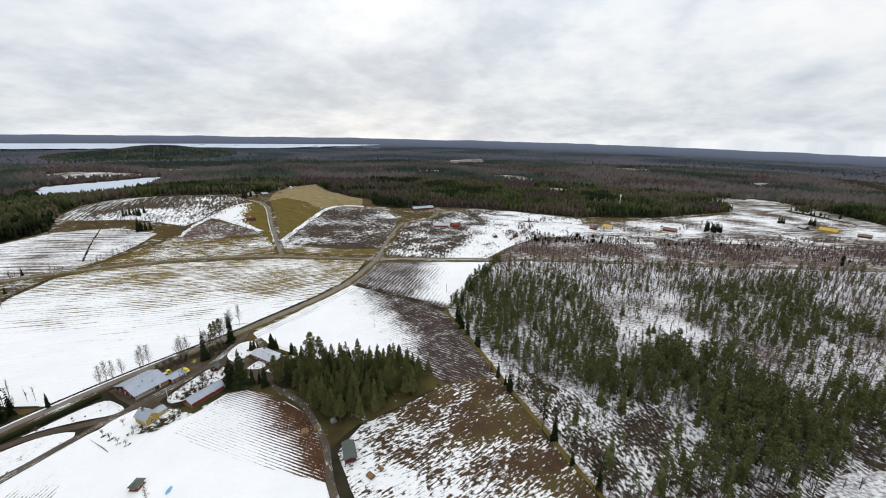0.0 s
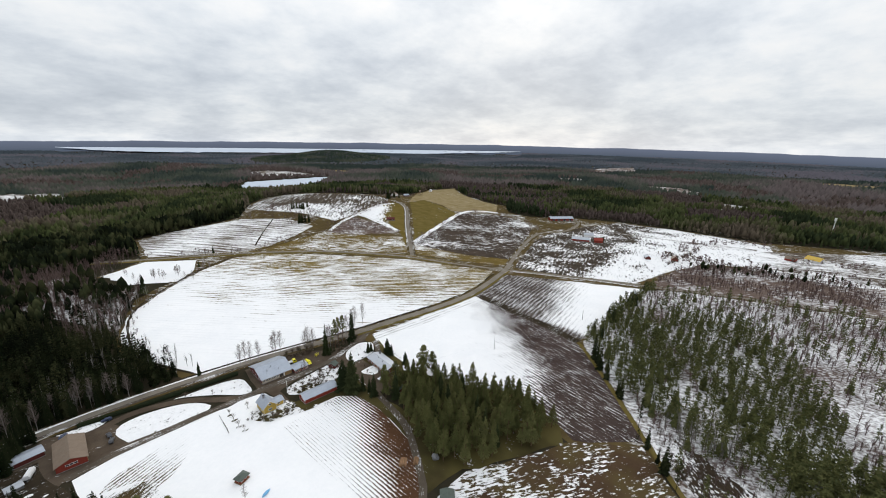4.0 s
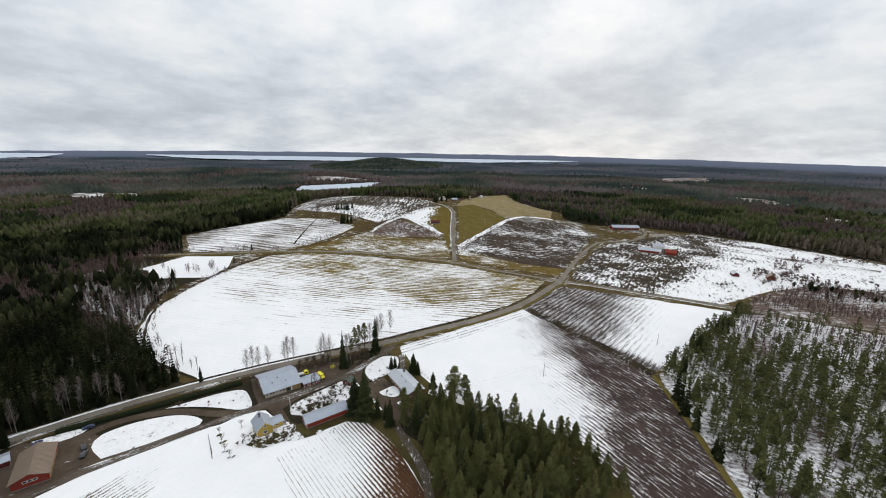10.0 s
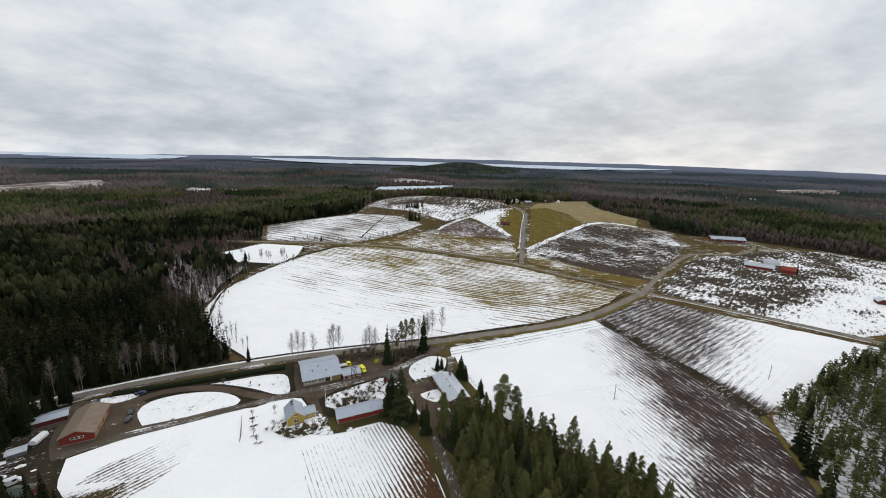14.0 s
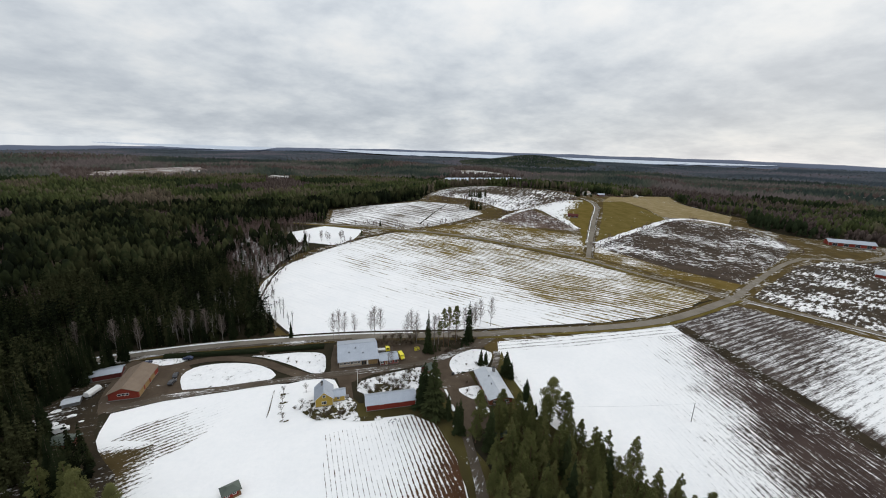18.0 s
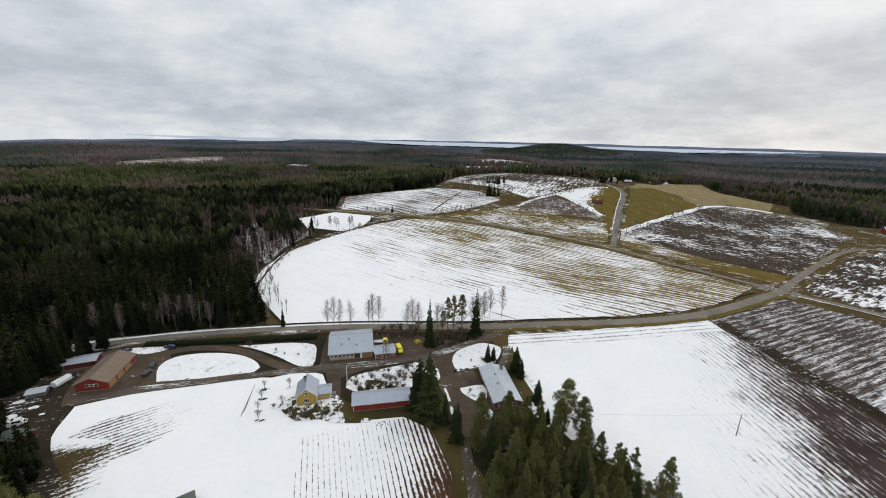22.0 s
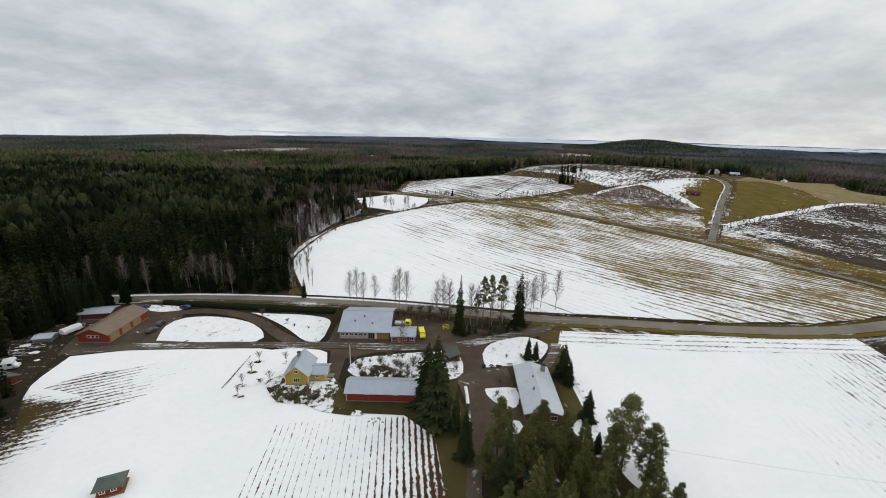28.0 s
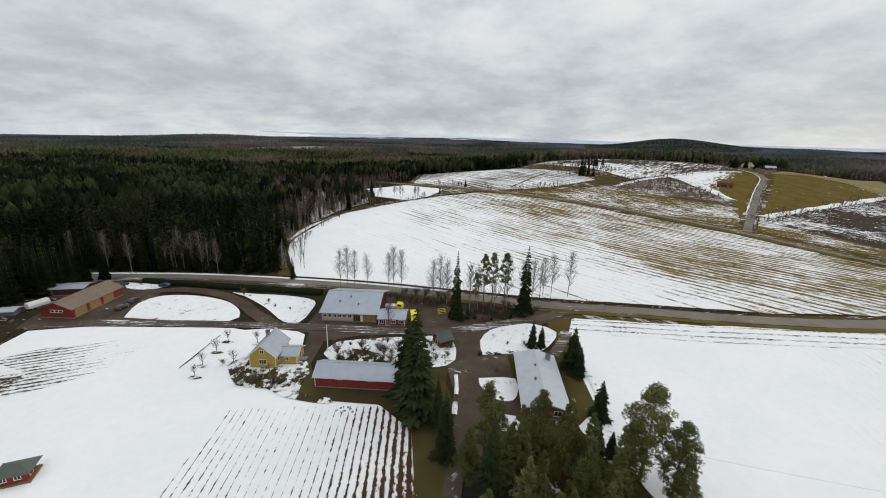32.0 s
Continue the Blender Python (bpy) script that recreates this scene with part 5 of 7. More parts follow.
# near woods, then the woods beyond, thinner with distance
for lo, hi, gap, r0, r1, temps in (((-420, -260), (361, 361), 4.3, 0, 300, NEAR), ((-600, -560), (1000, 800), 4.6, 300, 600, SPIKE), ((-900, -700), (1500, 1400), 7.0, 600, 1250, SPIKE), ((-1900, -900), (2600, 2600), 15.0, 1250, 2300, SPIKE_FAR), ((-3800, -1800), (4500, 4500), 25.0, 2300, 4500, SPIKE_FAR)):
    x, y = scatter(lo, hi, gap, int(gap * 10))
    d = np.hypot(x + 20, y - 20)
    k = (d >= r0) & (d < r1)
    x, y = x[k], y[k]
    k = wild(x, y)
    x, y = x[k], y[k]
    p = patchy(x, y, 120.0, 2.0) + 0.5 * patchy(x, y, 35.0, 9.0) if r1 < 700 else patchy(x, y, 260.0, 2.0) + 0.45 * patchy(x, y, 90.0, 9.0)
    edge = np.zeros(len(x), bool)
    if r1 < 1300:
        edge = inside(x, y, [(-206, 414), (-170, 335), (-132, 325), (-108, 250), (-80, 245), (-60, 330), (18, 384), (-90, 470), (-158, 490)]) & (tr.uniform(0, 1, len(x)) < 0.7)
        edge |= inside(x, y, [(606, 383), (611, 451), (550, 483), (763, 629), (900, 800), (1050, 760), (980, 420), (594, 262), (566, 266)]) & (tr.uniform(0, 1, len(x)) < 0.8)
    bare = (((p > np.where((x > 260) | (y > 640), 0.26, 0.34)) & ((x > 100) | (y > 230))) | edge) if r1 < 2400 else np.zeros(len(x), bool)
    fir = ~bare
    h = (9 + 12 * tr.uniform(0, 1, len(x)) ** 0.8) * (1 + 0.2 * p)
    if gap > 10:
        h = tr.uniform(12, 18, len(x)) if gap < 20 else tr.uniform(10, 13, len(x))
    wide = tr.uniform(0.8, 1.3, len(x)) * (1.0 if gap < 10 else gap / 9.0)
    label = "dense dark spruce and pine forest"
    if gap < 10:
        mixed = (x > 260) | (y > 640)
        for sel, key in ((fir & ~mixed, "forest"), (fir & mixed, "mixed_forest")):
            if sel.any():
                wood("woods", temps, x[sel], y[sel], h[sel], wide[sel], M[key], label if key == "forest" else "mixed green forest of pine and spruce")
    else:
        wood("woods", temps, x[fir], y[fir], h[fir], wide[fir], M["far_forest"] if gap < 20 else M["farther_forest"], "distant forest in soft dark stands, tinted with painted haze")
    if bare.any():
        n_ = bare.sum()
        wood("birch_woods", STICK if gap < 6 else temps, x[bare], y[bare], tr.uniform(10, 15, n_), tr.uniform(0.8, 1.3, n_) * (1.0 if gap < 10 else 1.7), M["bare" if gap < 6 else "bare_woods"], "leafless brown birch stand")

x, y = scatter((900, 2000), (1900, 3050), 11.0, 91)
k = np.hypot(x - 1397, y - 2523) < 480
x, y = x[k], y[k]
wood("hill_woods", SPIKE_FAR, x, y, tr.uniform(12, 17, len(x)), tr.uniform(1.2, 1.8, len(x)), M["hill_spruce"], "dense woods on the distant dome-shaped hill")

# young plantation: stands of young pines on the snow, bare saplings between, a thinned strip of tall trees, a felled patch
STAND = {
    "dense": [(236, 4), (232, -30), (262, -66), (275, -90), (195, -122), (152, -136), (113, -132), (80, -107), (82, -80), (137, -7), (154, 2), (225, 4)],
    "band": [(113, -132), (153, -170), (162, -210), (133, -221), (117, -238), (83, -244), (74, -226), (81, -207), (84, -169), (75, -124), (78, -107)],
    "right": [(292, -181), (340, -257), (360, -319), (308, -309), (282, -333), (239, -325), (199, -263), (193, -220), (208, -190), (265, -202)],
    "white": [(221, -116), (152, -136), (155, -170), (165, -210), (208, -190), (271, -181), (257, -135)],
    "felled": [(86, -71), (75, -107), (73, -124), (82, -169), (62, -188), (18, -161), (2, -136), (46, -99)],
    "tall": [(94, -170), (118, -203), (116, -235), (86, -244), (42, -215), (13, -150), (54, -180)],
    "hollow": [(55, -211), (82, -256), (30, -290), (-10, -230), (38, -206)],
}
EDGE = [(338, 2), (225, 2), (150, 0), (128, -20), (110, -38)]
x, y = scatter((-40, -400), (480, 20), 4.7, 77)
k = inside(x, y, FIELD["pines"]) & ~near_line(x, y, [(145, 3), (126, -17), (63, -75), (18, -117), (-10, -146)], 5) & ~near_line(x, y, ROAD["south"], 9)
x, y = x[k], y[k]
p = patchy(x, y, 30.0, 4.0) + 0.7 * patchy(x, y, 11.0, 14.0)
chance, twig = np.full(len(x), 0.15), np.full(len(x), 0.92)
for key, c, t in (("dense", 0.66, 0.35), ("right", 0.62, 0.6), ("white", 0.06, 0.45), ("felled", 0.08, 0.25), ("tall", 0.34, 0.5), ("band", 0.95, 0.5), ("hollow", 0.03, 0.1)):
    k = inside(x, y, STAND[key])
    chance[k], twig[k] = c, t
chance[inside(x, y, STAND["dense"]) & (x < 200)] = 0.85
chance[near_line(x, y, EDGE, 7)] = 1.0
q = tr.uniform(0, 1, len(x))
young = q < chance * (1 + 0.9 * p)
sap = ~young & (tr.uniform(0, 1, len(x)) < twig)
n_ = young.sum()
wood("young_pines", PINES, x[young], y[young], tr.uniform(9, 16.5, n_), tr.uniform(1.35, 1.9, n_), M["young"], "young green pines of a plantation", sink=0.4)
wood("saplings", STICK, x[sap], y[sap], tr.uniform(5.0, 11, sap.sum()), tr.uniform(0.9, 1.5, sap.sum()), M["bare"], "bare birch saplings between the pines")
draped("felled_ground", [(88, -74), (75, -107), (84, -169), (118, -203), (150, -290), (90, -280), (60, -230), (42, -218), (0, -143), (20, -120), (46, -99), (64, -80)], M["felled"], 0.16, "felled ground with brushwood under melting snow", "ground", 2.0)
x, y = scatter((300, -500), (620, 20), 3.9, 78)
k = inside(x, y, FIELD["scrub"]) & ~near_line(x, y, ROAD["south"], 15) & (patchy(x, y, 40.0, 2.0) > -0.25)
x, y = x[k], y[k]
wood("saplings", STICK, x, y, tr.uniform(3, 9, len(x)), tr.uniform(1.2, 2.0, len(x)), M["bare"], "brown roadside scrub")

# tall pines and birches left standing beside the felled patch
x, y = scatter((0, -300), (200, -90), 4.6, 79)
p = patchy(x, y, 22.0, 5.0)
far_in = inside(x, y, STAND["band"])
k = (far_in & (p > -0.1)) | (inside(x, y, STAND["tall"]) & (p > -0.3) & (tr.uniform(0, 1, len(x)) < 0.8)) | (inside(x, y, STAND["felled"]) & (tr.uniform(0, 1, len(x)) < 0.06)) | (inside(x, y, [(116, -235), (160, -290), (89, -275), (81, -242)]) & (p > -0.1))
x, y = x[k], y[k]
wood("tall_pines", TALL, x, y, tr.uniform(15, 21, len(x)), tr.uniform(0.95, 1.3, len(x)), M["young"], "tall thinned pines beside the felled patch")
x, y = scatter((0, -330), (240, -60), 4.0, 83)
k = (inside(x, y, STAND["tall"]) & (tr.uniform(0, 1, len(x)) < 0.45)) | (inside(x, y, STAND["band"]) & (tr.uniform(0, 1, len(x)) < 0.18)) | (near_line(x, y, [(84, -76), (92, -92)], 9) & (tr.uniform(0, 1, len(x)) < 0.7))
x, y = x[k], y[k]
wood("birch_trees", STICK, x, y, tr.uniform(10, 17, len(x)), tr.uniform(0.5, 0.8, len(x)), M["pale_trunks"], "pale slender birches among the pines")
# brushwood left lying on the felled ground
x, y = scatter((0, -300), (140, -60), 2.6, 93)
k = (inside(x, y, STAND["felled"]) | inside(x, y, STAND["tall"])) & (patchy(x, y, 9.0, 3.0) > -0.06)
x, y = x[k], y[k]
wood("brushwood", HEAP, x, y, tr.uniform(0.5, 1.3, len(x)), tr.uniform(1.6, 3.2, len(x)), M["bare_woods"], "dark brushwood left on the felled ground")

# trees standing in the open land
for x0, y0, n_, spread, h0, h1, kind in ((634, -287, 16, 18, 13, 18, "spruce"), (167, 466, 9, 9, 12, 18, "spruce"), (398, 538, 6, 8, 11, 15, "spruce"), (126, 551, 5, 8, 8, 11, "birch"), (208, 554, 9, 12, 12, 16, "spruce"), (25, 412, 1, 1, 8, 9, "spruce"), (-19, 343, 4, 8, 6, 9, "birch"), (2, 365, 5, 9, 6, 10, "birch"), (-1, 372, 1, 1, 8, 9, "spruce"), (425, 575, 12, 22, 10, 15, "birch"), (418, 548, 9, 14, 11, 15, "spruce"), (776, -421, 4, 8, 12, 15, "spruce"), (774, -470, 6, 8, 12, 16, "spruce"), (481, 117, 2, 4, 9, 11, "spruce"), (300, 3, 3, 5, 9, 12, "spruce"), (250, 0, 8, 18, 10, 14, "spruce"), (200, -2, 8, 18, 10, 14, "spruce"), (165, -5, 6, 7, 9, 13, "spruce"), (-70, 408, 10, 14, 7, 10, "birch"), (-46, 363, 8, 12, 8, 11, "birch"), (-26, 365, 6, 10, 8, 10, "birch")):
    for _ in range(n_):
        plant(kind, x0 + pick.gauss(0, 0.5) * spread, y0 + pick.gauss(0, 0.5) * (spread if kind == "birch" or spread < 15 else 4 if x0 in (250, 200) else spread), pick.uniform(h0, h1), "field trees", 1.1)
x, y = scatter((-100, 100), (900, 950), 3.0, 80)
lines = near_line(x, y, [(72, 383), (128, 406), (175, 414), (198, 424), (256, 440)], 7) | near_line(x, y, [(246, 284), (349, 330), (453, 359), (478, 369)], 6) | near_line(x, y, [(-76, 200), (-84, 240), (-75, 288), (-50, 323), (-6, 360)], 5) | inside(x, y, [(200, 427), (242, 443), (255, 377), (228, 375), (185, 414)]) | near_line(x, y, [(156, 469), (144, 544), (158, 585)], 9)
k = lines & (tr.uniform(0, 1, len(x)) < 0.5)
x, y = x[k], y[k]
wood("scrub", STICK, x, y, tr.uniform(1.5, 4.5, len(x)), tr.uniform(1.2, 2.0, len(x)), M["bare"], "bare brown scrub along the ditches")
x, y = scatter((320, -560), (640, 30), 9.0, 81)
k = near_line(x, y, [(460, -60), (480, -160), (530, -320), (480, -396)], 16) & (tr.uniform(0, 1, len(x)) < 0.2)
k |= near_line(x, y, [(425, -24), (440, -55), (455, -105)], 15) & (tr.uniform(0, 1, len(x)) < 0.55)
x, y = x[k], y[k]
wood("scrub_spruces", SPIKE, x, y, tr.uniform(6, 12, len(x)), tr.uniform(0.9, 1.3, len(x)), M["forest"], "scattered spruces beside the road")

# trees of the left forest that stand nearest, by the yard and the road
x, y = scatter((-190, 60), (-60, 200), 4.4, 82)
k = inside(x, y, [(-160, 158.5), (-88, 158.5), (-92, 172), (-160, 170)]) | inside(x, y, [(-160, 96), (-138, 97), (-146, 108), (-147, 120), (-143, 130), (-135, 141), (-132, 150), (-160, 150)])
x, y = x[k], y[k]
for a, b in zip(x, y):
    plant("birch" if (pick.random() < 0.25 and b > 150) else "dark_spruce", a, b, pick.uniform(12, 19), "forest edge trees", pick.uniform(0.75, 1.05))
x, y = scatter((-215, 20), (-95, 160), 3.5, 85)
k = inside(x, y, [(-205, 20), (-113, 20), (-112, 45), (-115, 74), (-123, 86), (-138, 96), (-160, 97), (-160, 158), (-205, 158)])
x, y = x[k], y[k]
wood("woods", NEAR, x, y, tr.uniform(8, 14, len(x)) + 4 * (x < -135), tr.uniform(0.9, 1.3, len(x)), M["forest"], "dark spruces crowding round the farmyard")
x, y = scatter((-190, 158), (-50, 420), 4.5, 84)
k = inside(x, y, [(-150, 158.5), (-58, 158.5), (-72, 195), (-82, 240), (-70, 300), (-45, 337), (-70, 365), (-100, 300), (-110, 200), (-150, 190)]) & (tr.uniform(0, 1, len(x)) < 0.34)
x, y = x[k], y[k]
wood("birch_trees", STICK, x, y, tr.uniform(10, 16, len(x)), tr.uniform(0.45, 0.8, len(x)), M["pale_trunks"], "pale leafless birches along the forest edge")

# scrub and bushes that break up the open hillside, and along the road ditch
x, y = scatter((-100, 100), (900, 950), 3.4, 86)
band = near_line(x, y, [(178, 485), (154, 542), (172, 591), (192, 603)], 12) | near_line(x, y, [(196, 433), (242, 444), (322, 482), (372, 500)], 7) | inside(x, y, FIELD["hill_scrub"]) | inside(x, y, [(184, 457), (220, 491), (223, 543), (199, 576), (171, 538)]) | near_line(x, y, [(240, 286), (313, 322), (366, 341), (480, 375)], 8) | near_line(x, y, [(405, 560), (450, 570), (500, 575)], 22) | near_line(x, y, [(-31, 452), (18, 420), (68, 388), (128, 414)], 8) | near_line(x, y, [(463, 221), (502, 277), (499, 321)], 6)
k = band & (patchy(x, y, 24.0, 7.0) > -0.15) & (tr.uniform(0, 1, len(x)) < 0.6)
x, y = x[k], y[k]
wood("scrub", STICK, x, y, tr.uniform(2.0, 6.5, len(x)), tr.uniform(1.2, 2.0, len(x)), M["bare"], "bare brown bushes on the hillside")
x, y = scatter((-60, 120), (120, 165), 1.6, 87)
k = near_line(x, y, [(-58, 156.5), (-30, 153), (3, 146.5), (38, 138.5), (74, 132)], 1.2) & (tr.uniform(0, 1, len(x)) < 0.5)
x, y = x[k], y[k]
wood("weeds", STICK, x, y, tr.uniform(0.6, 1.6, len(x)), tr.uniform(1.2, 2.0, len(x)), M["bare"], "dry weeds along the road ditch")
x, y = scatter((-60, 80), (60, 135), 2.0, 88)
k = (inside(x, y, FIELD["gate_lawn"]) & (patchy(x, y, 5.0, 3.0) > 0.0) & (tr.uniform(0, 1, len(x)) < 0.5)) | (inside(x, y, [(-51, 86), (-50, 82.5), (-38, 81), (-36, 83), (-41, 84), (-48, 85)]) & (tr.uniform(0, 1, len(x)) < 0.3)) | (inside(x, y, [(8, 117), (30, 121), (36, 128), (28, 134), (10, 130)]) & (tr.uniform(0, 1, len(x)) < 0.5))
x, y = x[k], y[k]
for a, b in zip(x, y):
    plant("shrub", a, b, pick.uniform(0.8, 1.9), "garden shrubs", 1.3)

# brown bushes round the far farms beside the road
x, y = scatter((380, -520), (820, 80), 6.0, 90)
k = (near_line(x, y, [(455, -10), (470, -70), (490, -140), (550, -250), (585, -360), (620, -470)], 26) | near_line(x, y, [(440, 30), (480, 0), (560, 20), (620, -20), (640, -60)], 14) | near_line(x, y, [(560, -110), (600, -210), (700, -300)], 12)) & (patchy(x, y, 30.0, 6.0) > -0.1) & (tr.uniform(0, 1, len(x)) < 0.6)
x, y = x[k], y[k]
wood("bushes", HEAP, x, y, tr.uniform(3.0, 7.5, len(x)), tr.uniform(0.9, 1.5, len(x)), M["bare"], "brown leafless bushes round the far farms")

# ---- buildings ----
def boards(name, a, b, pitch=0.14, rough=0.8):
    """Painted upright boards, weathered unevenly."""
    m, n = material(name, rough, 0.2)
    s = n.add("ShaderNodeSeparateXYZ")
    n.link(n.co, s.inputs[0])
    u = n.math("ADD", s.outputs[0], s.outputs[1])
    gap = n.math("PINGPONG", u, pitch)
    groove = n.ramp(n.math("DIVIDE", gap, pitch), [(0.0, 0.0), (0.14, 1.0)])
    f = n.ramp(n.noise(n.stretch(n.co, 0, (0.25, 0.25, 1.6)), 1.0, 5.0), [(0.3, 0.0), (0.7, 1.0)])
    col = n.mix(f, a, b)
    n.link(n.mix(groove, tuple(0.45 * v for v in a), col), n.bsdf.inputs["Base Color"])
    bump(n, groove, 0.6, 0.02)
    return m


M["red_boards"] = boards("red_ochre_boards", (0.27, 0.045, 0.028), (0.20, 0.035, 0.024))
M["dark_red"] = boards("dark_red_boards", (0.13, 0.032, 0.026), (0.09, 0.026, 0.022))
M["yellow_boards"] = boards("yellow_boards", (0.52, 0.36, 0.075), (0.44, 0.30, 0.07))
M["ochre_door"] = boards("ochre_wooden_doors", (0.33, 0.22, 0.10), (0.26, 0.17, 0.08), 0.2)
M["beige_wall"] = plain("beige_render", (0.46, 0.39, 0.31), (0.37, 0.31, 0.25), 0.8, 0.85)
M["brick"] = plain("red_brown_brickwork", (0.24, 0.085, 0.045), (0.17, 0.06, 0.035), 3.0, 0.85)
M["stone"] = plain("grey_plinth", (0.26, 0.25, 0.24), (0.18, 0.17, 0.165), 1.5, 0.9)
M["tin"] = plain("grey_metal_roofing", (0.40, 0.43, 0.48), (0.33, 0.36, 0.41), 0.35, 0.42, 0.5, 0.35)
M["tin_pale"] = plain("pale_fibre_roofing", (0.47, 0.49, 0.52), (0.39, 0.41, 0.44), 0.4, 0.55, 0.4)
M["tin_brown"] = plain("brown_metal_roofing", (0.20, 0.145, 0.10), (0.155, 0.11, 0.075), 0.4, 0.55, 0.4)
M["tin_green"] = plain("mossy_green_roofing", (0.10, 0.12, 0.10), (0.075, 0.088, 0.072), 0.6, 0.7, 0.3)
M["tin_yellow"] = plain("yellow_roofing", (0.62, 0.42, 0.07), (0.5, 0.33, 0.06), 0.5, 0.6)
M["white"] = plain("white_paint", (0.78, 0.77, 0.74), (0.68, 0.67, 0.64), 2.0, 0.6)
M["glass"] = plain("dark_window_glass", (0.025, 0.03, 0.036), (0.04, 0.045, 0.05), 0.5, 0.08, 0.6)
M["black"] = plain("black_rubber", (0.018, 0.018, 0.018), (0.03, 0.03, 0.03), 4.0, 0.8)
M["steel"] = plain("galvanised_steel", (0.32, 0.33, 0.34), (0.24, 0.25, 0.26), 3.0, 0.45, 0.5, 0.7)
M["car_yellow"] = plain("bright_yellow_paint", (0.80, 0.72, 0.03), (0.74, 0.64, 0.02), 1.0, 0.35, 0.5)
M["car_white"] = plain("white_vehicle_paint", (0.74, 0.74, 0.73), (0.64, 0.64, 0.63), 1.0, 0.4, 0.5)
M["car_blue"] = plain("dark_blue_paint", (0.03, 0.045, 0.10), (0.025, 0.035, 0.07), 1.0, 0.3, 0.5)
M["car_dark"] = plain("dark_grey_paint", (0.045, 0.045, 0.05), (0.03, 0.03, 0.034), 1.0, 0.35, 0.5)
M["boat_blue"] = plain("light_blue_tarpaulin", (0.17, 0.40, 0.62), (0.13, 0.33, 0.55), 2.0, 0.5)
M["timber"] = plain("cut_timber", (0.30, 0.17, 0.085), (0.20, 0.115, 0.06), 1.5, 0.85, vary=0.25)
M["pole"] = plain("tarred_pole_wood", (0.12, 0.10, 0.085), (0.08, 0.066, 0.055), 2.0, 0.9)
M["rock"] = plain("grey_boulder", (0.27, 0.27, 0.28), (0.19, 0.19, 0.195), 1.2, 0.9, relief=0.1)


def box(bm, x0, x1, y0, y1, z0, z1, bevel=0.0):
    v = [bm.verts.new(p) for p in ((x0, y0, z0), (x1, y0, z0), (x1, y1, z0), (x0, y1, z0), (x0, y0, z1), (x1, y0, z1), (x1, y1, z1), (x0, y1, z1))]
    fs = [bm.faces.new([v[i] for i in q]) for q in ((3, 2, 1, 0), (4, 5, 6, 7), (0, 1, 5, 4), (1, 2, 6, 5), (2, 3, 7, 6), (3, 0, 4, 7))]
    if bevel:
        es = list({e for f in fs for e in f.edges})
        bmesh.ops.bevel(bm, geom=es, offset=bevel, segments=1, affect="EDGES")


def boxed(*args):
    bm = bmesh.new()
    box(bm, *args)
    return bm


def prism(bm, profile, x0, x1):
    """A profile of (y, z) drawn out along x."""
    a = [bm.verts.new((x0, y, z)) for y, z in profile]
    b = [bm.verts.new((x1, y, z)) for y, z in profile]
    n = len(profile)
    bm.faces.new(a[::-1])
    bm.faces.new(b)
    for i in range(n):
        bm.faces.new((a[i], a[(i + 1) % n], b[(i + 1) % n], b[i]))


def roof_slope(lx, y0, z0, y1, z1, over, thick, ribs):
    """One side of a pitched roof from the eave to the ridge, with raised seams."""
    bm = bmesh.new()
    a, b = -lx / 2 - over, lx / 2 + over
    line = [(a, 0.0)]
    n = max(2, int((b - a) / ribs)) if ribs else 0
    for i in range(1, n):
        x = a + (b - a) * i / n
        line += [(x - 0.03, 0.0), (x - 0.015, 0.05), (x + 0.015, 0.05), (x + 0.03, 0.0)]
    line.append((b, 0.0))
    lo = [bm.verts.new((x, y0, z0 + thick + d)) for x, d in line]
    hi = [bm.verts.new((x, y1, z1 + thick + d)) for x, d in line]
    for i in range(len(line) - 1):
        bm.faces.new((lo[i], lo[i + 1], hi[i + 1], hi[i]))
    c = [bm.verts.new(p) for p in ((a, y0, z0), (b, y0, z0), (b, y1, z1), (a, y1, z1))]
    bm.faces.new(c)
    bm.faces.new((c[0], lo[0], hi[0], c[3]))
    bm.faces.new((c[1], lo[-1], hi[-1], c[2]))
    bm.faces.new([c[0], *lo, c[1]])
    bm.faces.new([c[3], *hi, c[2]])
    bmesh.ops.recalc_face_normals(bm, faces=bm.faces[:])
    return bm


def opening(root, name, side, u, z, wd, ht, lx, ly, frame_mat, fill_mat, bars=1):
    """A window or door set on a wall: side 0 front (-y), 1 back, 2 left gable, 3 right gable."""
    fr = bmesh.new()
    t = 0.11
    box(fr, -wd / 2 - t, wd / 2 + t, -0.07, 0.1, ht, ht + t)
    box(fr, -wd / 2 - t, wd / 2 + t, -0.10, 0.1, -t, 0)
    box(fr, -wd / 2 - t, -wd / 2, -0.07, 0.1, 0, ht)
    box(fr, wd / 2, wd / 2 + t, -0.07, 0.1, 0, ht)
    for i in range(bars):
        c = -wd / 2 + wd * (i + 1) / (bars + 1)
        box(fr, c - 0.04, c + 0.04, -0.05, 0.1, 0, ht)
    m = {0: pose(u, -ly / 2, z), 1: pose(-u, ly / 2, z, 0, 0, 180), 2: pose(-lx / 2, -u, z, 0, 0, -90), 3: pose(lx / 2, u, z, 0, 0, 90)}[side]
    f = part(name, fr, frame_mat, root)
    f.matrix_local = m
    pn = part("pane" if name == "window" else "leaf", boxed(-wd / 2, wd / 2, -0.03, 0.08, 0, ht), fill_mat, f)
    return f


